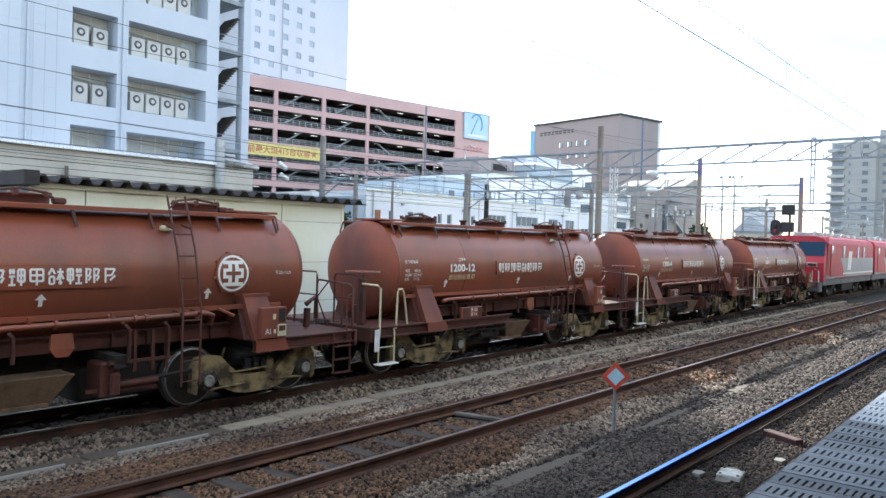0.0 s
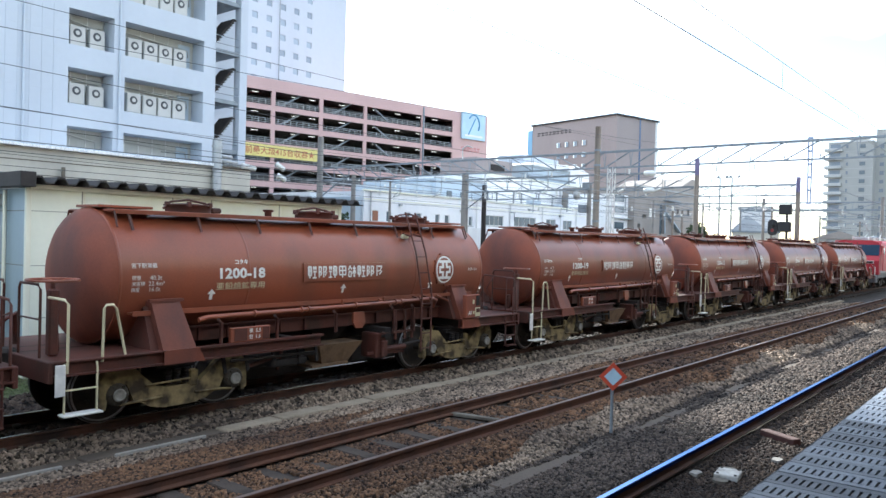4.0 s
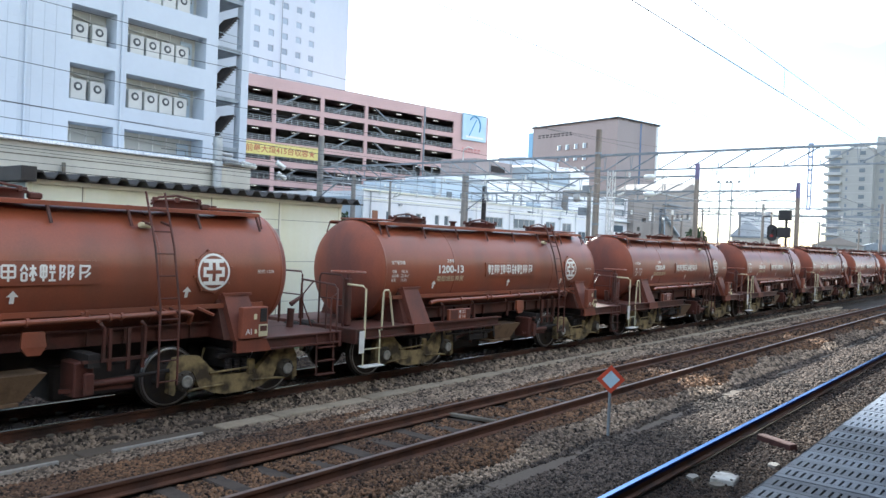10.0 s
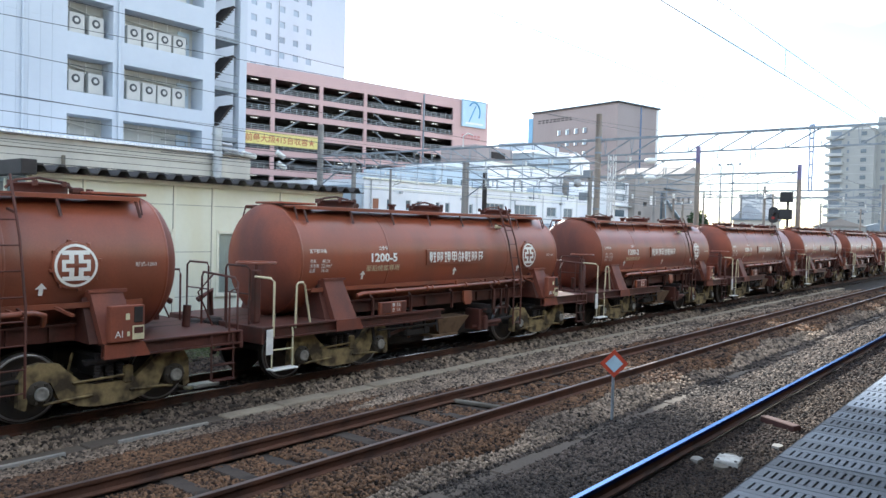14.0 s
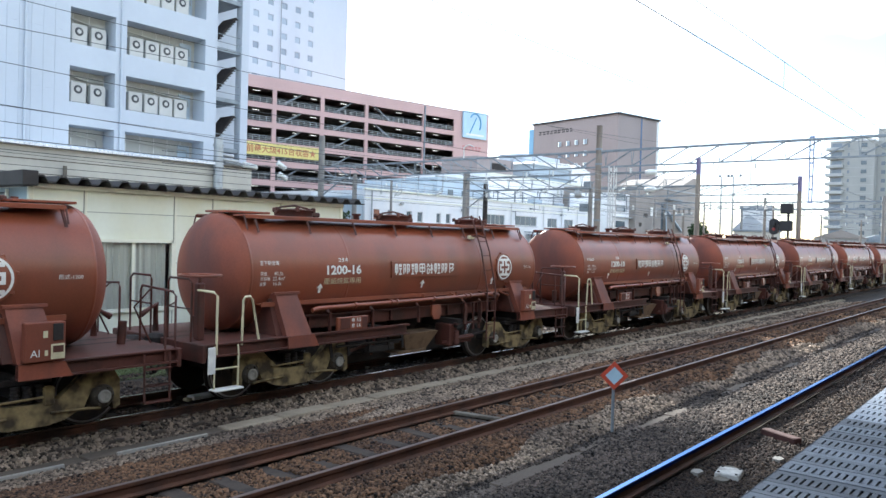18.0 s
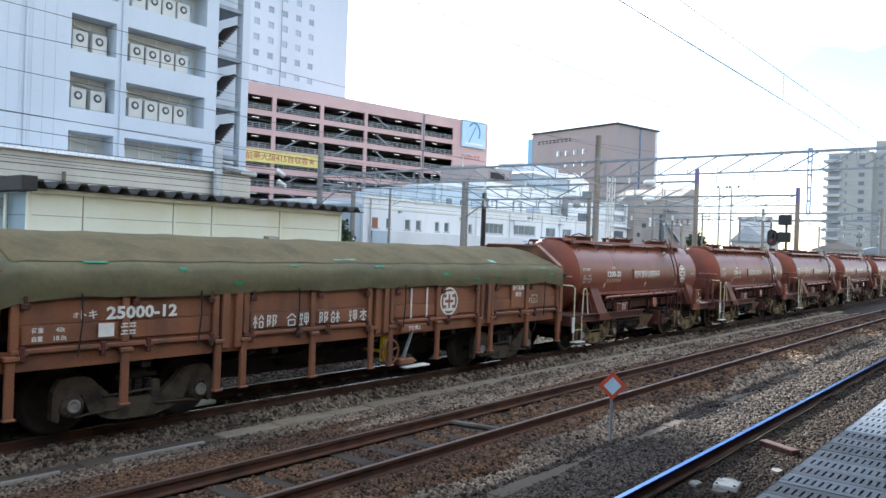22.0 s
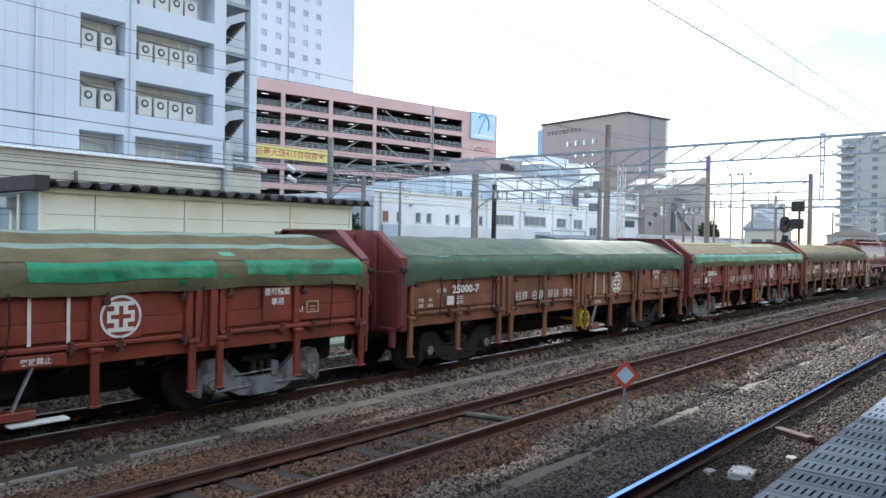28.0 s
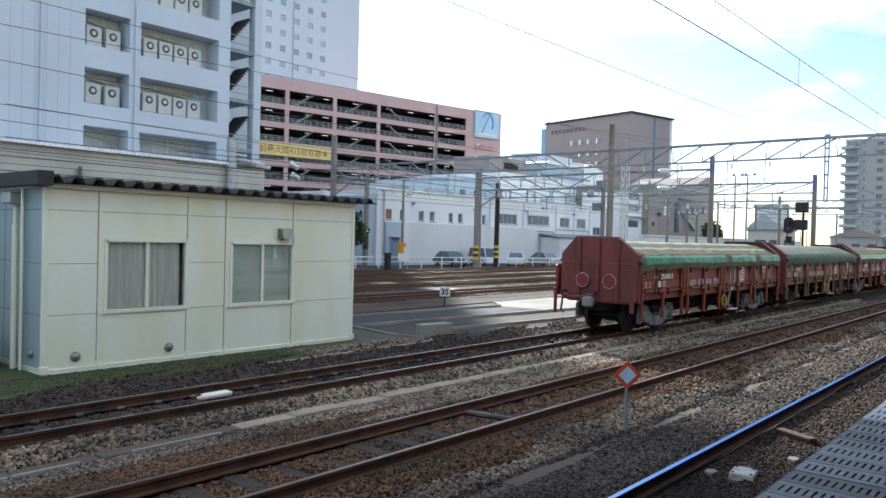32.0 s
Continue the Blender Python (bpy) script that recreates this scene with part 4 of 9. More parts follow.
def emblem(fm, x, z, r, place):
    """A ring round a blocky symmetrical figure."""
    k = 28
    for i in range(k):
        a, b = 2 * math.pi * i / k, 2 * math.pi * (i + 1) / k
        fm.add([place((x + math.cos(t) * q, z + math.sin(t) * q)) for t, q in ((a, r * 0.88), (b, r * 0.88), (b, r), (a, r))], [(0, 1, 2, 3)])
    for x0, x1, z0, z1 in ((-.64, .64, .5, .7), (-.64, .64, -.7, -.5), (-.33, -.1, .27, .5), (.1, .33, .27, .5), (-.33, -.1, -.5, -.27), (.1, .33, -.5, -.27), (-.66, -.1, .1, .27), (.1, .66, .1, .27),
                           (-.66, -.1, -.27, -.1), (.1, .66, -.27, -.1), (-.66, -.48, -.1, .1), (.48, .66, -.1, .1)):
        fm.add([place((x + p * r, z + q * r)) for p, q in ((x0, z0), (x1, z0), (x1, z1), (x0, z1))], [(0, 1, 2, 3)])


def arrow(fm, x, z, place, s=0.075):
    fm.add([place((x + p * s, z + q * s)) for p, q in ((-0.35, -1), (0.35, -1), (0.35, 0.1), (-0.35, 0.1))], [(0, 1, 2, 3)])
    fm.add([place((x + p * s, z + q * s)) for p, q in ((-0.95, 0.1), (0.95, 0.1), (0, 1.1))], [(0, 1, 2)])


def tank_wagon():
    root = thing("tank_wagon", "red-brown bogie tank wagon with white lettering, rolling on the far track", "tank wagon", group="tank wagons of the train")
    zc, r = 1.93, 0.95
    prof = []
    for k in range(9):
        a = math.pi / 2 * k / 8
        prof.append((-3.98 - 0.4 * math.cos(a), r * (0.02 + 0.98 * math.sin(a))))
    shell = Form().turn([(-3.99, r), (-3.8, r), (0, r), (3.8, r), (3.99, r)], (0, 0, zc), "x", 64)
    part("tank_shell", shell, TANK, root, "red-brown painted steel tank barrel")
    for s, nm in ((-1, "tank_end"), (1, "tank_end")):
        f = Form().turn([(p[0] if s < 0 else -p[0], p[1]) for p in (prof if s < 0 else prof[::-1])], (0, 0, zc), "x", 64)
        part(nm, f, TANK_DARK, root, "domed dull-brown tank end")
    # weld seams
    seam = Form()
    for x in (-3.99, -1.95, 1.9, 3.99):
        seam.turn([(x - 0.018, r), (x - 0.01, r + 0.006), (x + 0.01, r + 0.006), (x + 0.018, r)], (0, 0, zc), "x", 64)
    pieces("weld_seam", seam, TANK, root)
    # roof walkway with brackets
    walkway = Form().box(-3.95, 3.72, -0.66, -0.36, 2.835, 2.86, 0.006).box(-3.95, 3.72, 0.36, 0.66, 2.835, 2.86, 0.006).box(-3.95, 3.72, -0.68, -0.655, 2.8, 2.85).box(-3.95, 3.72, 0.655, 0.68, 2.8, 2.85)
    for x in (-4.02, 3.2):
        walkway.box(x, x + 0.8, -0.36, 0.3, 2.885, 2.92, 0.006)
    pieces("roof_walkway", walkway, TANK, root, "narrow red-brown walkway along the tank top")
    for i in range(8):
        x = -3.75 + i * 1.06
        b = Form()
        for s in (-1, 1):
            b.beam((x, s * 0.65, 2.82), (x + 0.03, s * 0.735, 2.58), 0.04, 0.02)
        pieces("walkway_bracket", b, FRAME, root)
    end = Form()
    for x in (-3.95, 3.72):
        for s in (-1, 1):
            end.tube([(x, s * 0.66, 2.84), (x, s * 0.75, 2.62)], 0.014, 6)
    pieces("walkway_stay", end, FRAME, root)
    for x in (-2.43, 0.12, 2.68):
        hatch = part("hatch", Form().turn([(2.84, 0.34), (2.97, 0.34), (2.975, 0.37), (2.995, 0.37), (3.0, 0.3), (3.02, 0.05)], (x, 0, 0), "z", 28), FRAME, root, "round filling hatch with a bolted lid")
        h = Form().tube([(x - 0.42, 0, 2.92), (x - 0.3, 0, 3.03), (x, 0, 3.07), (x + 0.3, 0, 3.03), (x + 0.46, 0, 2.93)], 0.02, 6)
        for k in range(6):
            a = k * math.pi / 3
            h.box(x + math.cos(a) * 0.36 - 0.03, x + math.cos(a) * 0.36 + 0.03, math.sin(a) * 0.36 - 0.03, math.sin(a) * 0.36 + 0.03, 2.95, 3.03, 0.008)
        h.box(x + 0.4, x + 0.58, -0.05, 0.05, 2.88, 2.97, 0.02)
        part("clamp_bar", h, FRAME, hatch)
    pieces("roof_valve", Form().turn([(2.85, 0.06), (2.95, 0.06), (2.96, 0.09), (2.99, 0.09)], (-0.9, 0.0, 0), "z", 12).turn([(2.85, 0.05), (2.96, 0.05)], (3.4, 0.1, 0), "z", 10), FRAME, root)
    # long side flange under the barrel
    for s in (-1, 1):
        part("side_flange", Form().box(-3.85, 3.6, s * 0.93 - 0.07, s * 0.93 + 0.07, 1.455, 1.475).box(-3.85, 3.6, s * 1.0 - 0.006, s * 1.0 + 0.006, 1.43, 1.5), TANK, root)
    # centre sill, deck platforms, side sills
    sill = Form().box(-5.0, 5.0, -0.26, -0.16, 0.7, 0.98).box(-5.0, 5.0, 0.16, 0.26, 0.7, 0.98).box(-5.0, 5.0, -0.26, 0.26, 0.92, 0.97)
    for x in (-3.2, -1.2, 0.9, 3.2):
        sill.box(x - 0.08, x + 0.08, -1.2, 1.2, 0.78, 0.95)
    part("centre_sill", sill, GRIME, root)
    part("rear_deck", Form().box(-5.0, -3.0, -1.27, 1.27, DECK - 0.03, DECK, 0.006), FRAME, root, "flat steel end platform")
    part("front_deck", Form().box(2.95, 5.0, -1.27, 1.27, DECK - 0.03, DECK, 0.006), FRAME, root, "flat steel end platform")
    for s in (-1, 1):
        part("side_sill", Form().box(-5.0, -0.72, s * 1.2 - 0.012, s * 1.2 + 0.012, 0.8, DECK - 0.03).box(-5.0, -0.72, s * 1.24 - 0.05, s * 1.24 + 0.05, 0.79, 0.81).box(-3.0, -0.72, s * 1.24 - 0.05, s * 1.24 + 0.05, DECK - 0.03, DECK), FRAME, root)
        part("side_sill", Form().box(2.95, 5.0, s * 1.2 - 0.012, s * 1.2 + 0.012, 0.8, DECK - 0.03).box(2.95, 5.0, s * 1.24 - 0.05, s * 1.24 + 0.05, 0.79, 0.81), FRAME, root)
    part("end_sill", Form().box(-5.03, -4.97, -1.28, 1.28, 0.72, DECK, 0.01), FRAME, root)
    part("end_sill", Form().box(4.97, 5.03, -1.28, 1.28, 0.72, DECK, 0.01), FRAME, root)
    # saddles: trapezoid plates from barrel to deck edge
    for x0, x1 in ((-3.6, -3.12), (2.88, 3.36)):
        for s in (-1, 1):
            c = Form()
            c.loft([[(x0, s * 1.03, 1.62), (x1 - 0.06, s * 1.03, 1.62), (x1 - 0.06, s * 0.85, 1.62), (x0, s * 0.85, 1.62)],
                    [(x0 + 0.06, s * 1.26, DECK), (x1 + 0.08, s * 1.26, DECK), (x1 + 0.08, s * 0.8, DECK), (x0 + 0.06, s * 0.8, DECK)]])
            c.loft([[(x0 + 0.06, s * 1.305, DECK), (x1 + 0.1, s * 1.305, DECK), (x1 + 0.1, s * 1.285, DECK), (x0 + 0.06, s * 1.285, DECK)],
                    [(x0 + 0.06, s * 1.305, 0.79), (x1 + 0.2, s * 1.305, 0.79), (x1 + 0.2, s * 1.285, 0.79), (x0 + 0.06, s * 1.285, 0.79)]])
            c.box(x0 - 0.03, x1, s * 1.02 - 0.03, s * 1.02 + 0.03, 1.61, 1.65)
            part("saddle", c, TANK_DARK, root, "tapered red-brown saddle plate")
    inner = Form()
    for x in (-3.36, 3.12):
        inner.prism([(-1.15, DECK), (1.15, DECK), (0.93, 1.55), (0.6, 1.2), (0.2, 1.0), (-0.2, 1.0), (-0.6, 1.2), (-0.93, 1.55)], "x", x - 0.3, x + 0.25)
    pieces("saddle_web", inner, FRAME, root)
    # discharge pipes along the near and far sides
    for s in (-1, 1):
        pipe = Form().tube([(-2.95, s * 1.16, 1.34), (-2.8, s * 1.16, 1.37), (-0.5, s * 1.16, 1.385), (1.0, s * 1.16, 1.4), (2.15, s * 1.16, 1.42), (2.28, s * 1.14, 1.38), (2.3, s * 1.05, 1.25)], 0.037, 10)
        for x in (-2.0, -1.1, -0.95, 0.1, 1.1, 1.25):
            pipe.turn([(x - 0.02, 0.056), (x + 0.02, 0.056)], (0, s * 1.16, 1.385 + 0.015 * (x + 1) / 2), "x", 12)
        for x in (-0.2, 0.8):
            pipe.box(x - 0.02, x + 0.02, s * 1.16 - 0.02, s * 1.16 + 0.02, 1.38, 1.5)
        part("discharge_pipe", pipe, TANK, root, "red-brown discharge pipe with flanged joints")
        hang = Form()
        for x in (-2.62, -1.62, -0.4, 1.0, 1.55):
            hang.tube([(x, s * 1.22, DECK if x < 0 else 0.85), (x, s * 1.22, 1.28), (x - 0.02, s * 1.17, 1.33)], 0.028, 6)
        pieces("pipe_stand", hang, FRAME, root)
        for x in (0.95, 2.05, 2.6):
            hg = Form().beam((x - 0.14, s * 0.98, 1.46), (x, s * 1.2, 1.36), 0.05, 0.03)
            part("pipe_hanger", hg, TANK, root)
    # side ladder
    lad = Form()
    for x in (1.75, 2.03):
        lad.tube([(x, -1.24, 0.44), (x, -1.24, 1.5), (x, -1.06, 2.3), (x, -0.84, 2.86), (x, -0.76, 3.06)], 0.017, 6)
    for k, (yy, z) in enumerate(((-1.24, 0.5), (-1.24, 0.78), (-1.24, 1.06), (-1.24, 1.34), (-1.2, 1.62), (-1.13, 1.92), (-1.06, 2.22), (-0.95, 2.52), (-0.84, 2.82))):
        lad.tube([(1.75, yy, z), (2.03, yy, z)], 0.011, 6)
    for z, yy, y2 in ((1.42, -1.24, -0.97), (2.6, -0.95, -0.7)):
        lad.beam((1.75, yy, z), (1.75, y2, z + 0.05), 0.03, 0.03)
        lad.beam((2.03, yy, z), (2.03, y2, z + 0.05), 0.03, 0.03)
    part("side_ladder", lad, FRAME, root, "slim dark red steel ladder up the tank side")
    part("marker_lamp", Form().box(1.66, 1.86, -0.79, -0.72, 2.56, 2.64, 0.02), CREAM, root, "small cream lamp under the walkway")
    # boxes, tanks and rods below
    low = Form()
    low.box(-2.48, -1.78, -1.26, -1.2, DECK, 1.2, 0.008)
    part("plate_holder", low, TANK, root, "inspection plate holder")
    # Flat darker plates put the shade of two recesses into colour.
    pl = Form()
    for a, b in ((-2.42, -2.2), (-1.92, -1.8)):
        pl.box(a, b, -1.266, -1.262, 1.0, 1.18)
    pieces("plate_recess", pl, FRAME, root, "dark flat plate for the recess shade of the holder")
    for k, (ta, tb) in enumerate((("空", "1.6"), ("積", "5.5"))):
        flat_text(root, "plate_text", ta, -2.13, -1.264, 1.02 + 0.09 * k, 0.065)
        flat_text(root, "plate_figure", tb, -2.0, -1.264, 1.02 + 0.09 * k, 0.06)
    cyl = Form().turn([(-1.9, 0.02), (-1.88, 0.2), (-1.0, 0.2), (-0.98, 0.02)], (0, -0.55, 0.62), "x", 18)
    part("air_reservoir", cyl, GRIME, root)
    gear = Form()
    gear.tube([(-2.6, -0.9, 0.6), (-0.6, -0.9, 0.6)], 0.03, 6).tube([(-2.4, -1.15, 0.7), (-0.8, -1.15, 0.68)], 0.025, 6).tube([(0.9, -1.0, 0.55), (2.1, -1.0, 0.6)], 0.03, 6)
    for x in (-2.5, -2.1, -1.6, -1.1, -0.74):
        gear.beam((x, -1.1, 0.8), (x + 0.05, -1.1, 0.52), 0.05, 0.03)
    gear.box(-1.6, -0.9, -1.1, -0.8, 0.5, 0.62, 0.02)
    pieces("brake_rigging", gear, GRIME, root)
    hop = Form()
    for x in (-1.6, 0.15, 1.6):
        hop.loft([[(x - 0.5, -0.55, 1.05), (x + 0.5, -0.55, 1.05), (x + 0.5, 0.55, 1.05), (x - 0.5, 0.55, 1.05)], [(x - 0.16, -0.2, 0.5), (x + 0.16, -0.2, 0.5), (x + 0.16, 0.2, 0.5), (x - 0.16, 0.2, 0.5)]])
        hop.turn([(0.3, 0.12), (0.52, 0.12)], (x, 0, 0), "z", 12)
    pieces("discharge_hopper", hop, GRIME, root, step=2)
    # inner side beam with stiffeners and the brake gear hung under the frame
    for s in (-1, 1):
        beam_ = Form().box(-3.05, 2.9, s * 0.74 - 0.02, s * 0.74 + 0.02, 0.99, 1.2).box(-3.05, 2.9, s * 0.76 - 0.06, s * 0.76 + 0.06, 1.19, 1.215)
        for x in (-2.7, -2.2, -1.7, -1.2, -0.7, 0.5, 1.0, 1.5, 2.0, 2.5):
            beam_.box(x - 0.02, x + 0.02, s * 0.76 - 0.05, s * 0.76 + 0.05, 1.0, 1.19)
        part("inner_beam", beam_, FRAME, root, "dark red longitudinal beam behind the pipe")
    chest = Form().box(-2.2, -0.35, -0.5, 0.5, 0.22, 0.72, 0.04).box(0.7, 2.1, -0.45, 0.45, 0.24, 0.7, 0.04).box(-2.2, -1.75, -0.95, -0.5, 0.5, 0.78, 0.03).box(-1.3, -0.95, -1.0, -0.5, 0.46, 0.76, 0.03)
    pieces("brake_chest", chest, GRIME, root, "grimy brake equipment under the frame")
    lev = Form().beam((-2.3, -1.02, 0.52), (-1.4, -1.02, 0.66), 0.03, 0.05).beam((-1.45, -1.03, 0.45), (-1.35, -1.03, 0.8), 0.025, 0.05).beam((0.55, -1.02, 0.5), (1.5, -1.02, 0.46), 0.03, 0.05)
    pieces("brake_lever", lev, FRAME, root)
    flap = Form().loft([[(0.05, -1.17, 1.28), (0.3, -1.17, 1.28), (0.3, -1.13, 1.28), (0.05, -1.13, 1.28)], [(0.03, -1.19, 1.1), (0.32, -1.19, 1.1), (0.32, -1.15, 1.1), (0.03, -1.15, 1.1)], [(0.1, -1.19, 1.0), (0.25, -1.19, 1.0), (0.25, -1.15, 1.0), (0.1, -1.15, 1.0)]])
    part("hose_cover", flap, TANK, root, "small red-brown hinged cover")
    rack = Form()
    for x in (1.1, 1.35, 1.55):
        rack.box(x - 0.02, x + 0.02, -1.2, -1.16, 0.72, 1.26)
    rack.box(0.75, 1.62, -1.2, -1.15, 0.84, 0.88).box(0.7, 0.95, -1.1, -0.7, 0.4, 0.85, 0.02).box(0.8, 0.93, -1.17, -1.1, 0.42, 0.72, 0.02).tube([(0.95, -1.05, 0.55), (1.5, -1.05, 0.55)], 0.05, 8)
    pieces("valve_rack", rack, FRAME, root)
    tray = Form().box(-0.7, 0.1, -1.0, -0.5, 0.38, 0.42).loft([[(-0.6, -1.05, 0.75), (0.4, -1.05, 0.75), (0.4, -0.6, 0.75), (-0.6, -0.6, 0.75)], [(-0.45, -0.95, 0.42), (0.15, -0.95, 0.42), (0.15, -0.65, 0.42), (-0.45, -0.65, 0.42)]])
    part("under_tray", tray, material("dusty_tray", (0.15, 0.092, 0.05), 0.85, vary=0.4, size=4, grain=30), root)
    box = part("control_box", Form().box(2.98, 3.44, -1.36, -1.25, 1.0, 1.46, 0.01), TANK_DARK, root, "red-brown control box beside the saddle")
    part("box_window", Form().box(3.29, 3.41, -1.372, -1.358, 1.24, 1.44, 0.006), GRIME, box, "dark framed window")
    part("card_frame", Form().box(3.27, 3.43, -1.37, -1.358, 1.02, 1.2, 0.004), CREAM, box, "cream card holder")
    part("paper_card", Form().box(3.29, 3.41, -1.375, -1.369, 1.1, 1.18), FRAME, box)
    pieces("small_plate", Form().box(3.18, 3.23, -1.368, -1.358, 1.28, 1.36).box(3.2, 3.235, -1.368, -1.358, 1.07, 1.13), CREAM, box)
    flat_text(box, "class_mark", "AI", 3.09, -1.366, 1.06, 0.085, bold=0.0)
    # rear platform: railings, hand wheel, steps
    rail = Form()
    rail.tube([(-4.8, -1.26, 0.82), (-4.8, -1.26, 1.66), (-4.82, -1.2, 1.71), (-4.86, -0.86, 1.72)], 0.018, 8)
    part("grab_rail", rail, CREAM, root, "cream-painted grab rail")
    rail = Form().tube([(-4.36, -1.24, 0.92), (-4.36, -1.26, 1.58), (-4.33, -1.26, 1.63), (-4.24, -1.26, 1.63), (-4.2, -1.26, 1.58), (-4.06, -1.24, DECK)], 0.018, 8)
    part("grab_rail", rail, CREAM, root, "cream-painted grab rail")
    rail = Form()
    for s in (-1, 1):
        rail.tube([(-4.96, s * 0.86, DECK), (-4.96, s * 0.86, 1.82), (-4.96, s * 0.78, 1.88), (-4.96, s * 0.28, 1.88), (-4.96, s * 0.24, 1.82), (-4.96, s * 0.24, DECK)], 0.018, 6)
        rail.tube([(-4.96, s * 0.86, 1.45), (-4.96, s * 0.24, 1.45)], 0.012, 6)
        rail.tube([(4.96, s * 1.22, DECK), (4.96, s * 1.22, 1.68), (4.96, s * 1.14, 1.74), (4.96, s * 0.34, 1.78), (4.96, s * 0.3, 1.7), (4.96, s * 0.3, DECK)], 0.018, 6)
        rail.tube([(4.96, s * 0.95, DECK), (4.96, s * 0.95, 1.74)], 0.014, 6)
        rail.tube([(4.8, s * 1.25, 0.8), (4.8, s * 1.25, 1.55), (4.96, s * 1.22, 1.6)], 0.016, 6)
        rail.tube([(4.96, s * 0.6, DECK), (4.7, s * 0.6, 1.5), (4.96, s * 0.6, 1.76)], 0.014, 6)
    pieces("end_railing", rail, FRAME, root, "red-brown end platform railing")
    hw = Form().box(-4.84, -4.72, -0.84, -0.72, DECK, 1.82, 0.02).turn([(1.8, 0.03), (1.93, 0.03)], (-4.78, -0.78, 0), "z", 8)
    part("brake_stand", hw, FRAME, root, "dark red brake pillar")
    wheel = Form()
    ring = [(-4.78 + 0.3 * math.cos(k * math.pi / 12), -0.78 + 0.3 * math.sin(k * math.pi / 12), 1.93) for k in range(25)]
    wheel.tube(ring, 0.018, 6)
    for k in range(4):
        wheel.beam((-4.78, -0.78, 1.925), (-4.78 + 0.3 * math.cos(k * math.pi / 2), -0.78 + 0.3 * math.sin(k * math.pi / 2), 1.93), 0.035, 0.012)
    part("brake_wheel", wheel, TANK, root, "horizontal hand brake wheel")
    part("white_board", Form().box(-4.96, -4.84, -1.31, -1.29, 0.56, 0.94, 0.004), WHITE, root, "white enamel board")
    st = Form()
    for x in (-4.84, -4.44):
        st.tube([(x, -1.26, 0.94), (x, -1.28, 0.86), (x, -1.28, 0.34)], 0.014, 6)
    st.beam((-4.84, -1.28, 0.62), (-4.44, -1.28, 0.62), 0.06, 0.012)
    part("step_frame", st, CREAM, root, "cream-painted step hanger")
    part("step_tread", Form().box(-4.88, -4.4, -1.38, -1.2, 0.31, 0.335, 0.006), WHITE, root, "white step tread")
    st = Form()
    for x in (4.5, 4.86):
        st.tube([(x, -1.26, 0.94), (x, -1.28, 0.3)], 0.018, 6)
    for z in (0.3, 0.52, 0.74):
        st.beam((4.5, -1.28, z), (4.86, -1.28, z), 0.12, 0.014)
    part("front_step", st, FRAME, root)
    cp = Form()
    coupler(cp, -5.0, -1)
    coupler(cp, 5.0, 1)
    pieces("coupler", cp, GRIME, root, "dark cast knuckle coupler", 2)
    hose, post = Form(), Form()
    for s in (-1, 1):
        hose.tube([(s * 5.0, -0.3, 0.78), (s * 5.12, -0.32, 0.62), (s * 5.18, -0.3, 0.5), (s * 5.2, -0.2, 0.46)], 0.022, 8)
        post.tube([(s * 4.7, 0.55, DECK), (s * 4.7, 0.55, 1.4), (s * 4.95, 0.55, 1.25)], 0.05, 8).tube([(s * 4.6, -0.45, DECK), (s * 4.62, -0.45, 1.3)], 0.06, 8)
    pieces("brake_hose", hose, GRIME, root)
    pieces("vent_post", post, FRAME, root, "dark red standing vent pipe")
    for x in (-3.165, 3.165):
        bogie(root, x, BOGIE_OLD)
        for d in (-HALF, HALF):
            ws = wheelset_parts(root, x + d, rim=True)
    # lettering shared by all tank wagons
    pb = Form()
    for x0, x1, z0, z1, lf in ((-0.9, 1.02, 1.815, 2.115, 0.028),):
        a = [on_tank((x0, z0 + (z1 - z0) * k / 4), 0, lift=lf) for k in range(5)]
        b = [on_tank((x1, z0 + (z1 - z0) * k / 4), 0, lift=lf) for k in range(5)]
        c = [on_tank((x0, z0 + (z1 - z0) * k / 4), 0, lift=0.0) for k in range(5)]
        d = [on_tank((x1, z0 + (z1 - z0) * k / 4), 0, lift=0.0) for k in range(5)]
        for k in range(4):
            pb.add([a[k], b[k], b[k + 1], a[k + 1]], [(0, 1, 2, 3)])
            pb.add([a[k], a[k + 1], c[k + 1], c[k]], [(0, 1, 2, 3)])
            pb.add([b[k], d[k], d[k + 1], b[k + 1]], [(0, 1, 2, 3)])
        pb.add([a[0], c[0], d[0], b[0]], [(0, 1, 2, 3)])
        pb.add([a[4], b[4], d[4], c[4]], [(0, 1, 2, 3)])
    board = part("owner_board", pb, TANK, root, "long riveted red-brown name board")
    for k in range(8):
        marks = Form()
        owner_mark(marks, -0.84 + k * 0.225, -0.615 + k * 0.225, 1.865, 2.065, k, lambda p: on_tank(p, 0, lift=0.034))
        tagged(part("owner_mark", marks, WHITE, board, "white bars in place of the owner's name"), kind="stuff")
    ed = Form()
    k = 30
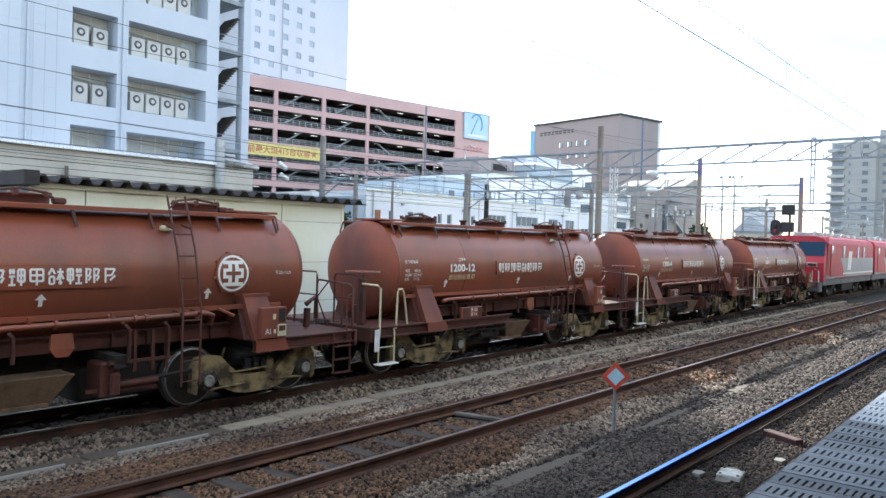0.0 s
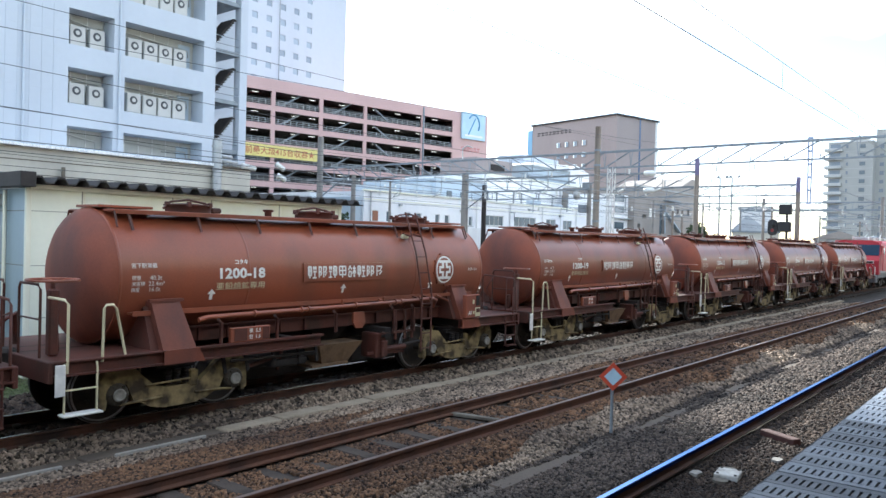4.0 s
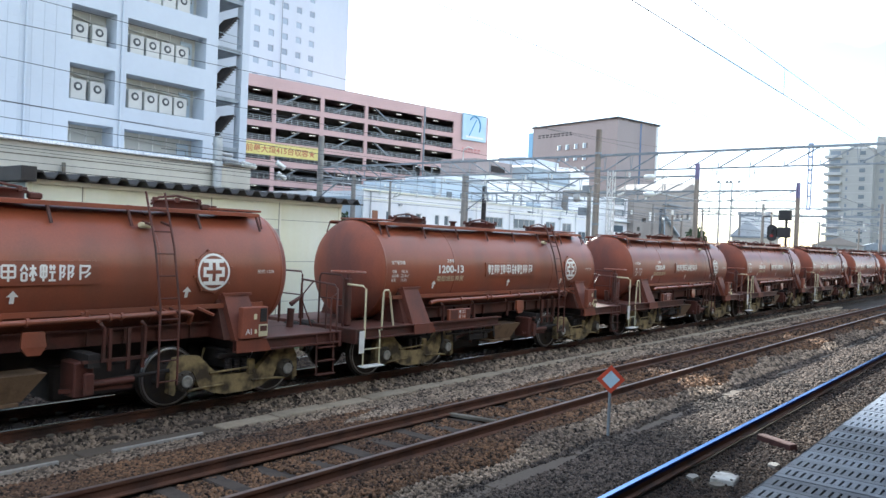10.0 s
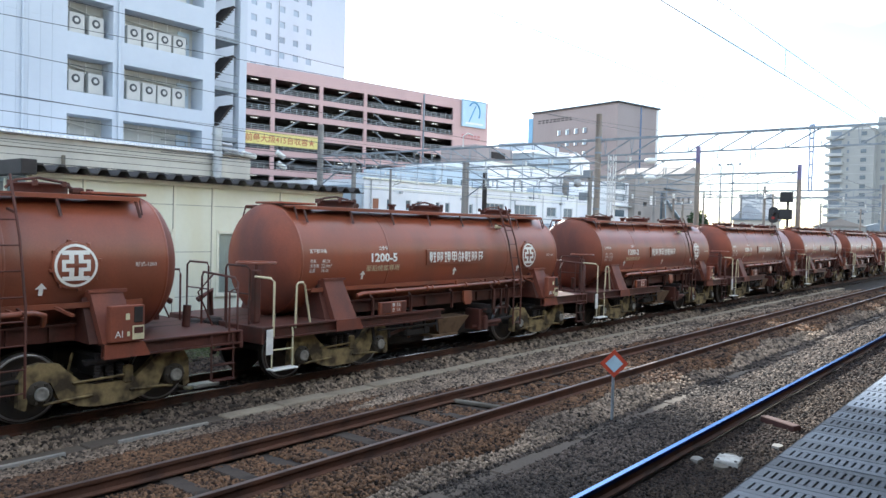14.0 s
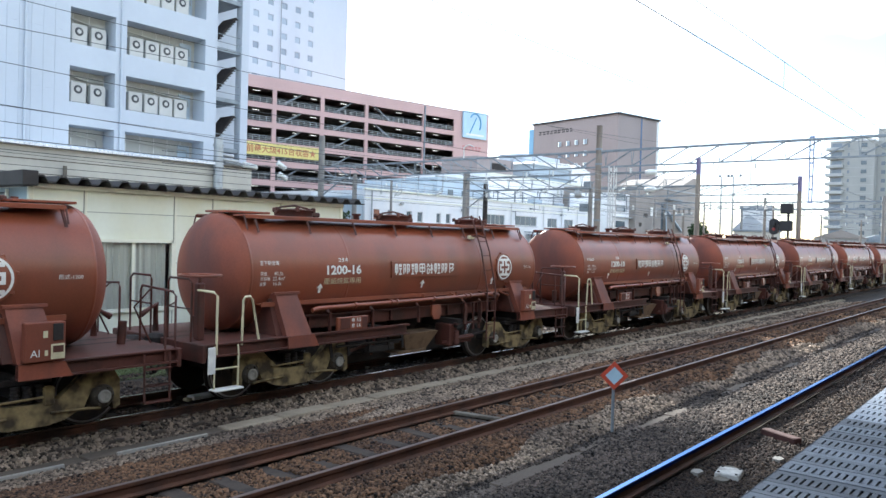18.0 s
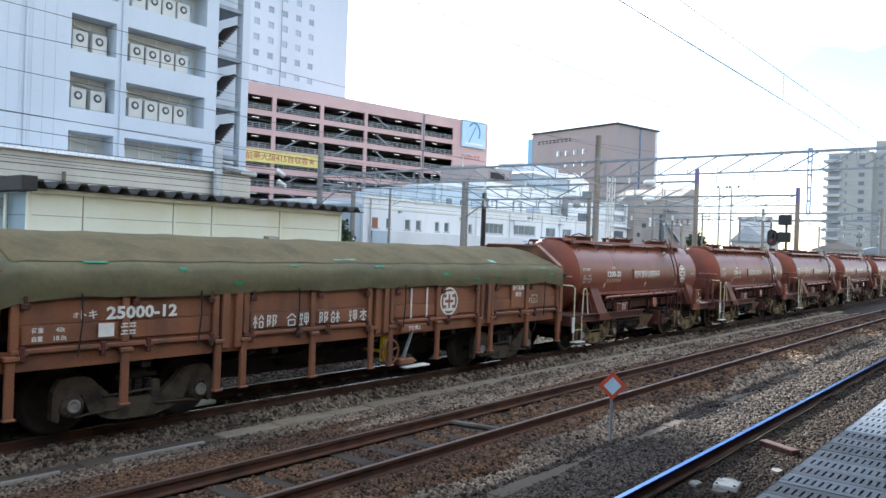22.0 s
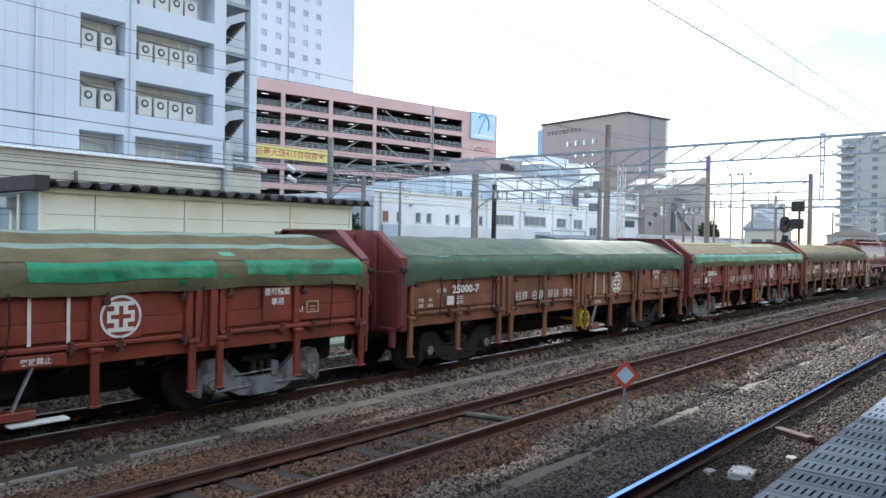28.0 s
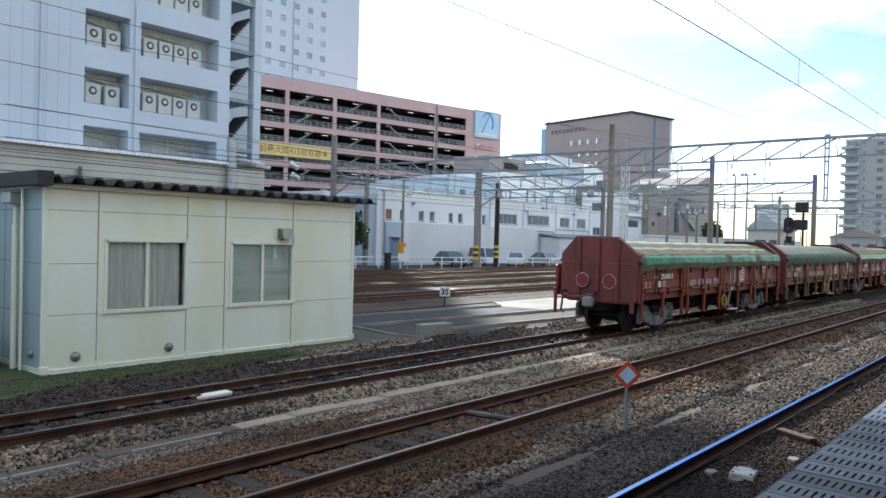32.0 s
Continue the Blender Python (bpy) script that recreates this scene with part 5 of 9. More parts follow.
    for i in range(k):
        a, b = 2 * math.pi * i / k, 2 * math.pi * (i + 1) / k
        ed.add([on_tank((2.73, 1.96), 0, lift=0.03), on_tank((2.73 + math.cos(a) * 0.3, 1.96 + math.sin(a) * 0.3), 0, lift=0.03), on_tank((2.73 + math.cos(b) * 0.3, 1.96 + math.sin(b) * 0.3), 0, lift=0.03)], [(0, 1, 2)])
        ed.add([on_tank((2.73 + math.cos(t) * 0.3, 1.96 + math.sin(t) * 0.3), 0, lift=q) for t, q in ((a, 0.03), (a, 0), (b, 0), (b, 0.03))], [(0, 1, 2, 3)])
    disc = part("emblem_disc", ed, TANK, root, "round red-brown emblem plate")
    em = Form()
    emblem(em, 2.73, 1.96, 0.27, lambda p: on_tank(p, 0, lift=0.034))
    part("emblem_figure", em, WHITE, disc, "white ring round a blocky figure")
    for k in range(8):
        a = k * math.pi / 4 + 0.2
        px, py, pz = on_tank((2.73 + math.cos(a) * 0.31, 1.96 + math.sin(a) * 0.31), 0, lift=0.012)
        part("rivet", Form().box(px - 0.022, px + 0.022, py - 0.02, py + 0.02, pz - 0.022, pz + 0.022, 0.006), TANK, disc)
    for x in (-2.6, 0.02, 2.33):
        ar = Form()
        arrow(ar, x, 1.67, lambda p: on_tank(p, 0))
        part("lifting_arrow", ar, WHITE, root, "white upward arrow")
    for z, px, tx, hgt in ((2.07, -3.84, "宮下駅常備", 0.07), (1.91, -3.84, "荷重", 0.06), (1.91, -3.58, "40.3t", 0.06), (1.83, -3.84, "実容積", 0.06), (1.83, -3.6, "22.4m³", 0.06), (1.75, -3.84, "自重", 0.06), (1.75, -3.58, "16.0t", 0.06)):
        tank_text(root, "data_text", tx, px, z, hgt, centre=False, bold=0.0)
    tank_text(root, "type_text", "形式-1200", 3.52, 1.93, 0.06, centre=False, bold=0.0, wide=1.1)
    tank_text(root, "cargo_text", "亜鉛焼鉱専用", -2.1, 1.735, 0.11, CREAM, bold=0.0, wide=1.25)
    tank_text(root, "class_text", "コタキ", -2.09, 2.11, 0.075)
    return root


def open_wagon(number, paint, end_paint, bogie_mat, tarp, bands, label, posts_mat):
    root = thing("open_wagon", label, "open wagon", group="covered open wagons of the train")
    W = 1.35
    part("floor", Form().box(-6.0, 6.0, -1.3, 1.3, 1.06, 1.12), FRAME, root)
    belly = [(-6.2, 1.06), (-6.2, 0.72), (-3.3, 0.72), (-2.5, 0.36), (2.5, 0.36), (3.3, 0.72), (6.2, 0.72), (6.2, 1.06)]
    pieces("centre_sill", Form().prism(belly, "y", -0.26, -0.16).prism(belly, "y", 0.16, 0.26), GRIME, root, "deep fish-bellied centre sill")
    cross_ = Form()
    for x in (-2.6, -1.3, 0.0, 1.3, 2.6):
        cross_.prism([(-1.25, 1.06), (-1.25, 0.9), (-0.26, 0.55), (0.26, 0.55), (1.25, 0.9), (1.25, 1.06)], "x", x - 0.05, x + 0.05)
    pieces("cross_bearer", cross_, GRIME, root)
    ribs = (-6.02, -4.66, -3.3, -2.87, -1.55, -0.24, 0.24, 1.55, 2.87, 3.3, 4.66, 6.02)
    for s in (-1, 1):
        def y(a, b, s=s):
            return (min(s * a, s * b), max(s * a, s * b))
        part("side_sill", Form().box(-6.1, 6.1, *y(1.27, 1.32), 0.96, 1.2, 0.006), paint, root)
        for x0, x1 in ((-6.02, -3.3), (-2.87, -0.24), (0.24, 2.87), (3.3, 6.02)):
            d = Form().box(x0, x1, *y(1.28, 1.315), 1.17, 1.86, 0.006)
            m = (x0 + x1) / 2
            door = part("drop_side", d, paint, root, "pressed steel drop side door")
            part("top_rail", Form().box(x0, x1, *y(1.31, 1.36), 1.82, 1.88, 0.012), paint, door)
            part("bottom_rail", Form().box(x0, x1, *y(1.31, 1.39), 1.17, 1.225, 0.01), paint, door)
            r = Form()
            for x in (x0 + 0.04, m, x1 - 0.04):
                r.box(x - 0.05, x + 0.05, *y(1.31, 1.375), 1.22, 1.83, 0.012)
            pieces("side_rib", r, paint, door)
            q = Form()
            for a, b in ((x0 + 0.12, m - 0.08), (m + 0.08, x1 - 0.12)):
                q.box(a, b, *y(1.312, 1.345), 1.26, 1.5, 0.015)
            pieces("pressed_panel", q, paint, door)
            h = Form()
            for x in (x0 + 0.12, m - 0.3, m + 0.3, x1 - 0.12):
                h.box(x - 0.03, x + 0.03, *y(1.35, 1.42), 1.08, 1.26, 0.01).tube([(x - 0.06, s * 1.4, 1.16), (x + 0.06, s * 1.4, 1.16)], 0.022, 6)
            pieces("hinge", h, FRAME, door, step=2)
            hk = Form()
            for x in (x0 + 0.14, m + 0.12, x1 - 0.14):
                hk.box(x - 0.05, x + 0.05, *y(1.36, 1.42), 1.68, 1.76, 0.012).box(x - 0.02, x + 0.02, *y(1.36, 1.41), 1.74, 1.84)
            pieces("door_catch", hk, FRAME, door, step=2)
        for x in (-3.08, 0.0, 3.08):
            p = Form().box(x - 0.17, x - 0.05, *y(1.28, 1.4), 1.02, 1.86, 0.012).box(x + 0.05, x + 0.17, *y(1.28, 1.4), 1.02, 1.86, 0.012).box(x - 0.14, x + 0.14, *y(1.26, 1.34), 1.02, 1.84)
            part("side_post", p, paint, root)
        for x in ribs:
            p = Form().box(x - 0.05, x + 0.05, *y(1.33, 1.4), 0.43, 1.14, 0.012).box(x - 0.066, x + 0.066, *y(1.32, 1.43), 0.425, 0.455, 0.008).box(x - 0.08, x + 0.09, *y(1.32, 1.43), 1.1, 1.16, 0.012)
            part("door_bumper", p, posts_mat, root, "hanging door stop post")
        pieces("corner_post", Form().box(-6.3, -6.14, *(y(1.22, 1.4) if s < 0 else y(0.82, 0.98)), 0.9, 2.16, 0.015).box(6.02, 6.16, *y(1.22, 1.4), 0.9, 2.16, 0.015), end_paint, root)
    for s in (-1, 1):
        x = 6.14 if s > 0 else -6.33
        yc, hw, far_cut = (0.0, 1.36, 0.64) if s > 0 else (-0.22, 1.18, 0.44)
        pl = Form().prism([(yc - hw, 0.98), (yc - hw, 2.2), (yc - hw + 0.64, 2.68), (yc + hw - far_cut, 2.68), (yc + hw, 2.2), (yc + hw, 0.98), (yc + hw - 0.26, 0.86), (yc - hw + 0.26, 0.86)], "x", min(x, x + s * 0.05), max(x, x + s * 0.05))
        e = part("end_wall", pl, end_paint, root, "tall octagonal steel end wall")
        st = Form()
        for yy in (yc - 0.6, yc, yc + 0.6):
            st.box(min(x + s * 0.05, x + s * 0.12), max(x + s * 0.05, x + s * 0.12), yy - 0.06, yy + 0.06, 0.88, 2.64, 0.015)
        st.box(min(x + s * 0.05, x + s * 0.09), max(x + s * 0.05, x + s * 0.09), yc - hw + 0.06, yc + hw - 0.06, 0.9, 0.98, 0.01)
        pieces("end_stiffener", st, end_paint, e)
        lip = Form()
        for a, b in (((yc - hw, 1.0), (yc - hw, 2.2)), ((yc - hw, 2.2), (yc - hw + 0.64, 2.68)), ((yc - hw + 0.64, 2.68), (yc + hw - far_cut, 2.68)), ((yc + hw - far_cut, 2.68), (yc + hw, 2.2)), ((yc + hw, 2.2), (yc + hw, 1.0))):
            lip.beam((x - s * 0.07, *a), (x - s * 0.07, *b), 0.16, 0.03)
        part("end_flange", lip, end_paint, e)
        for yy in (yc - 0.39, yc + 0.44):
            d = Form().turn([(x + s * 0.12, 0.195), (x + s * 0.14, 0.195)], (0, yy, 1.47), "x", 24)
            part("marker_disc", d, LENS_RED, e, "round red tail disc")
            ringpts = [(x + s * 0.145, yy + 0.2 * math.cos(k * math.pi / 12), 1.47 + 0.2 * math.sin(k * math.pi / 12)) for k in range(25)]
            part("disc_rim", Form().tube(ringpts, 0.008, 5), ALU, e)
        rope = Form().tube([(x + s * 0.14, yc - hw, 1.97), (x + s * 0.13, 0, 1.95), (x + s * 0.14, yc + hw, 1.98)], 0.006, 5).tube([(x + s * 0.14, yc + hw - 0.06, 1.95), (x + s * 0.14, yc + 1.0, 1.62), (x + s * 0.13, yc + 0.9, 1.3)], 0.008, 5)
        part("tie_rope", rope, CONCRETE, e, "thin grey tie rope")
        part("rope_hook", Form().turn([(x - 0.02, 0.05), (x + 0.1, 0.05)], (0, yc + hw + 0.02, 2.0), "x", 10).turn([(x - 0.02, 0.05), (x + 0.1, 0.05)], (0, yc - hw - 0.02, 2.0), "x", 10), GRIME, e)
        pieces("hose_bracket", Form().box(min(x + s * 0.06, x + s * 0.2), max(x + s * 0.06, x + s * 0.2), 0.75, 0.85, 1.05, 1.16, 0.01).box(min(x + s * 0.06, x + s * 0.2), max(x + s * 0.06, x + s * 0.2), -0.25, -0.15, 1.05, 1.16, 0.01), GRIME, e)
        part("air_hose", Form().tube([(x + s * 0.18, 0.8, 1.08), (x + s * 0.24, 0.5, 0.98), (x + s * 0.24, 0.15, 1.02), (x + s * 0.18, -0.2, 1.1)], 0.022, 8), RUST_WAGON, e, "curved brake hose")
        hb = Form().box(min(x, x + s * 0.1), max(x, x + s * 0.1), -1.32, -1.2, 0.62, 0.98, 0.02).tube([(x + s * 0.06, yc + hw - 0.06, 0.9), (x + s * 0.1, yc + hw - 0.04, 0.55), (x + s * 0.1, yc + hw - 0.12, 0.5)], 0.03, 6)
        pieces("end_bracket", hb, end_paint, root)
    pieces("draft_gear", Form().box(-6.05, -5.25, -0.32, 0.32, 0.6, 1.06, 0.04).box(5.25, 6.05, -0.6, 0.6, 0.46, 1.06, 0.04), GRIME, root, "dark coupler carrier under the floor")
    # tarpaulin stretched over hoops
    prof = [(-1.4, 1.83), (-1.43, 1.99), (-1.41, 2.14), (-1.33, 2.22), (-0.98, 2.36), (-0.55, 2.52), (0, 2.6), (0.55, 2.52), (0.98, 2.36), (1.33, 2.22), (1.41, 2.14), (1.43, 1.99), (1.4, 1.83)]

    def sheet(u0, u1, x0, x1, lift, seed, flap=True):
        nu, nx = (32 if u1 - u0 > 0.5 else 10), int((x1 - x0) / 0.09) + 2
        cs = np.linspace(0, 1, len(prof))
        vs, fs = [], []
        for i in range(nx):
            xx = x0 + (x1 - x0) * i / (nx - 1)
            for j in range(nu + 1):
                u = u0 + (u1 - u0) * j / nu
                yy, zz = np.interp(u, cs, [p[0] for p in prof]), np.interp(u, cs, [p[1] for p in prof])
                edge = max(0.0, 1 - min(u, 1 - u) / 0.22)
                wob = 0.026 * noise.noise((xx * 1.7 + seed, u * 9, 3.1)) + 0.035 * edge * noise.noise((xx * 3.1, seed, u * 4)) + 0.011 * (1 - abs(noise.noise((xx * 2.3 + u * 16, u * 7 - xx * 0.9, seed)))) ** 4
                sag = -0.018 * abs(math.sin((xx + 5.9) * math.pi / 1.31)) * (1 - edge)
                out = lift + wob
                if edge > 0.6:
                    zz += 0.035 * noise.noise((xx * 1.1 + seed * 3, 0.5, 7)) + 0.015 * noise.noise((xx * 4.0, seed, 2)) - 0.02 - 0.09 * max(0.0, abs(xx) - 5.3)
                fall = max(0.0, (abs(xx) - 5.75) / 0.4)
                if yy > 0:
                    yy *= 1 - 0.36 * min(1.0, max(0.0, (-5.35 - xx) / 0.7))
                vs.append((xx, yy + out * (1 if yy > 0 else -1) * edge, zz + sag + (lift + wob * 0.6) * (1 - edge * 0.7) - 0.05 * fall * fall))
        for i in range(nx - 1):
            for j in range(nu):
                a = i * (nu + 1) + j
                fs.append((a, a + nu + 1, a + nu + 2, a + 1))
        return vs, fs

    cover = part("tarpaulin", solid("tarpaulin", *sheet(0, 1, -6.26, 6.08, 0.0, len(number)), tarp, smooth=True), tarp, root, "wrinkled canvas cover tied over the load")
    for u0, u1, x0, x1, mat, lab in bands:
        part("canvas_band", solid("canvas_band", *sheet(u0, u1, x0, x1, 0.012, len(number)), mat, smooth=True), mat, cover, lab)
    if bands or tarp == TARP_OLIVE:
        for u0, x0, w_, h_ in ((0.15, -3.95, 0.1, 0.05), (0.2, -2.05, 0.16, 0.02), (0.06, -3.1, 0.13, 0.025), (0.24, -5.2, 0.3, 0.02), (0.045, 2.6, 0.14, 0.025), (0.07, 3.3, 0.12, 0.022), (0.05, 4.4, 0.13, 0.025), (0.09, 5.5, 0.12, 0.025), (0.28, -1.0, 0.5, 0.012), (0.2, -0.2, 0.22, 0.03), (0.16, 5.1, 0.2, 0.035), (0.27, 3.4, 0.22, 0.03), (0.1, 1.6, 0.2, 0.03)):
            part("mending_patch", solid("mending_patch", *sheet(u0, u0 + h_, x0, x0 + w_, 0.02, len(number)), TARP_BAND, smooth=True), TARP_BAND, cover, "small bright green mending patch")
    ties = Form()
    for x in (-5.25, -3.62, -1.9, 0.55, 3.0, 5.3):
        for s in (-1, 1):
            ties.tube([(x, s * 1.43, 1.86), (x + 0.02, s * 1.41, 1.5), (x - 0.03, s * 1.42, 1.1)], 0.012, 5)
    pieces("tie_strap", ties, BLACK, root, "dark tie straps down the side")
    # underneath
    cp = Form()
    coupler(cp, -6.15, -1)
    coupler(cp, 6.15, 1)
    pieces("coupler", cp, MASTGREY, root, "grey cast knuckle coupler", 2)
    ug = Form().turn([(-1.4, 0.02), (-1.38, 0.2), (-0.4, 0.2), (-0.38, 0.02)], (0, -0.3, 0.65), "x", 16)
    ug.tube([(-3, -0.7, 0.7), (3, -0.7, 0.7)], 0.03, 6).tube([(-2.4, 0.6, 0.62), (2.6, 0.6, 0.62)], 0.03, 6).box(0.6, 1.1, -0.8, -0.4, 0.55, 0.9, 0.03)
    for x in (-4.3, -2.2, 0, 2.2, 4.3):
        ug.box(x - 0.06, x + 0.06, -1.25, 1.25, 0.86, 1.06)
    part("brake_gear", ug, GRIME, root)
    wx = -0.22 + 0.48
    hwl = Form()
    ring = [(wx + 0.21 * math.cos(k * math.pi / 14), -1.36, 0.68 + 0.21 * math.sin(k * math.pi / 14)) for k in range(29)]
    hwl.tube(ring, 0.02, 8)
    for k in range(5):
        a = math.pi / 2 + k * 2 * math.pi / 5
        hwl.beam((wx, -1.35, 0.68), (wx + 0.21 * math.cos(a), -1.36, 0.68 + 0.21 * math.sin(a)), 0.03, 0.016)
    hwl.turn([(-1.39, 0.05), (-1.33, 0.05)], (wx, 0, 0.66), "y", 12)
    part("brake_wheel", hwl, RUST_WAGON if "olive" in label else YELLOW, root, "spoked hand brake wheel")
    part("brake_shaft", Form().tube([(wx, -1.34, 0.66), (wx, -0.7, 0.66)], 0.03, 8).box(wx - 0.1, wx + 0.1, -1.28, -1.2, 0.5, 0.95), YELLOW if "rust" in label else GRIME, root)
    part("brake_lever", Form().beam((wx + 0.34, -1.34, 0.46), (wx + 0.62, -1.36, 1.12), 0.07, 0.02), GALV, root, "pale grey lever")
    part("foot_plate", Form().box(wx + 0.22, wx + 0.6, -1.42, -1.2, 0.42, 0.52, 0.01), paint, root)
    part("step_tread", Form().box(wx + 0.3, wx + 0.95, -1.5, -1.32, 0.36, 0.39, 0.006), WHITE, root, "white step tread")
    for x in (-4.27, 4.27):
        bogie(root, x, bogie_mat)
        for d in (-HALF, HALF):
            wheelset_parts(root, x + d)
    # writing, centre of the wagon is 1.87 m behind the emblem
    yb = -1.346
    flat_text(root, "number_text", number, -4.44, -1.381, 1.52, 0.165, bold=0.035, wide=1.2)
    flat_text(root, "class_text", "オ", -5.3, -1.381, 1.56, 0.07)
    flat_text(root, "class_text", "トキ", -5.14, -1.381, 1.54, 0.11, bold=0.02)
    sign_ = part("warning_plate", Form().box(wx + 0.25, wx + 0.95, -1.395, -1.33, 1.0, 1.14, 0.008), paint, root, "painted warning plate")
    flat_text(root, "warning_text", "突放禁止", wx + 0.6, -1.398, 1.03, 0.085, bold=0.02)
    card = part("paper_card", Form().box(-5.02, -4.82, -1.384, -1.379, 1.31, 1.48), WHITE, root, "pale paper wagon card")
    mk = Form()
    bars(mk, -4.74, -4.52, 1.41, 1.47, 2, lambda p: (p[0], -1.379, p[1]), 2)
    bars(mk, -4.74, -4.52, 1.32, 1.38, 2, lambda p: (p[0], -1.379, p[1]), 2)
    flat_text(root, "data_text", "荷重", -5.72, yb - 0.002, 1.4, 0.065)
    flat_text(root, "data_text", "自重", -5.72, yb - 0.002, 1.3, 0.065)
    part("small_marks", mk, WHITE, root, "small white data lines")
    flat_text(root, "data_text", "40t", -5.46, yb - 0.002, 1.4, 0.06)
    flat_text(root, "data_text", "18.0t", -5.46, yb - 0.002, 1.3, 0.06)
    for a in (-2.72, -2.1, -1.44, -0.8):
        for k in range(2):
            ow = Form()
            owner_mark(ow, a - 0.02 + k * 0.25, a + 0.21 + k * 0.25, 1.27, 1.46, int(a * 10) + k * 3 + 40, lambda p: (p[0], -1.379, p[1]), 0.12)
            tagged(part("owner_mark", ow, WHITE, root, "white bars in place of the owner's name"), kind="stuff")
    part("emblem_backing", Form().box(1.6, 2.14, -1.372, -1.31, 1.24, 1.8, 0.006), paint, root)
    em = Form()
    emblem(em, 1.87, 1.52, 0.27, lambda p: (p[0], -1.376, p[1]))
    part("emblem_figure", em, WHITE, root, "white ring round a blocky figure")
    wl = Form().box(0.78, 0.82, -1.35, -1.34, 1.24, 1.8).box(1.22, 1.26, -1.35, -1.34, 1.24, 1.8)
    pieces("white_line", wl, WHITE, root)
    cg = Form()
    tx = part("cargo_plate", Form().box(4.03, 4.53, -1.37, -1.34, 1.3, 1.8, 0.006), paint, root)
    flat_text(root, "cargo_text", "亜鉛精鉱", 4.28, -1.376, 1.68, 0.115, bold=0.02)
    flat_text(root, "cargo_text", "専用", 4.28, -1.376, 1.53, 0.115, bold=0.02)
    card_ = Form()
    for a, b, q, w in ((4.86, 5.1, 1.38, 1.395), (4.86, 5.1, 1.545, 1.56), (4.86, 4.875, 1.38, 1.56), (5.085, 5.1, 1.38, 1.56), (4.93, 5.03, 1.42, 1.43), (4.93, 5.03, 1.47, 1.48)):
        card_.box(a, b, -1.35, -1.345, q, w)
    part("route_card", card_, CREAM, root, "cream outlined card frame")
    flat_text(root, "class_mark", "A1", 4.72, -1.348, 1.4, 0.09)
    return root


TANK_PITCH, JOIN, OPEN_PITCH = 10.389, 12.641, 12.957
tank = tank_wagon()
tanks = [tank] + [copy_thing(tank, pose(0, BACK, 0)) for _ in range(11)]
for ob, no in zip(tanks, ("1200-7", "1200-4", "1200-12", "1200-19", "1200-18", "1200-9", "1200-13", "1200-2", "1200-5", "1200-10", "1200-16", "1200-20")):
    tank_text(ob, "number_text", no, -2.07, 1.895, 0.165, bold=0.035, label="white wagon number", wide=1.22)
for i, ob in enumerate(tanks):
    ob.location = (6.69 + TANK_PITCH * (3 - i) - 2.73, BACK, 0)

GREEN_BANDS = ((0.085, 0.23, -5.9, 0.2, TARP_BAND, "bright green reinforcing band"), (0.085, 0.23, 0.75, 3.2, TARP_BAND, "bright green reinforcing band"), (0.085, 0.23, 3.7, 5.95, TARP_BAND, "bright green reinforcing band"),
               (0.23, 0.335, -6.0, 6.0, TARP_BROWN, "faded brown canvas strip"), (0.335, 0.365, -6.0, 6.0, TARP_PALE, "pale green band"), (0.365, 0.44, -6.0, 6.0, TARP_BROWN, "faded brown canvas strip"),
               (0.44, 0.48, -6.0, 6.0, TARP_PALE, "pale green band"), (0.48, 0.8, -6.0, 6.0, TARP_BROWN, "faded brown canvas strip"))
# Covers 12 and 7 get lighter top strips that paint in skylight.
wagons = [
    open_wagon("25000-12", RUST_WAGON, RUST_WAGON, BOGIE_BROWN, TARP_OLIVE, ((0.262, 0.738, -6.0, 6.0, TARP_BROWN, "brown canvas top, lightened for skylight"),), "rusty orange-brown open wagon under an olive tarpaulin", RUST_WAGON),
    open_wagon("25000-6", RED_WAGON, END_RED, BOGIE_GREY, TARP_OLIVE, GREEN_BANDS[:1] + ((0.085, 0.23, 0.2, 5.95, TARP_BAND, "bright green reinforcing band"), (0.23, 0.395, -6.0, 6.0, TARP_BROWN, "faded brown canvas strip"), (0.395, 0.425, -0.6, 4.6, TARP_PALE, "pale green band"), (0.425, 0.8, -6.0, 6.0, TARP_BROWN, "faded brown canvas strip")), "dark red open wagon under a green-banded tarpaulin", RED_WAGON),
    open_wagon("25000-7", RUST_WAGON, END_RED, GRIME, TARP_GREEN, ((0.262, 0.738, -6.0, 6.0, TARP_SKYLIT, "greyer canvas top, lightened for skylight"),), "rusty orange-brown open wagon under a dark green tarpaulin", RUST_WAGON),
    open_wagon("25000-3", RED_WAGON, END_RED, BOGIE_GREY, TARP_OLIVE, GREEN_BANDS, "dark red open wagon, last of the train, under a banded tarpaulin", RED_WAGON),
]


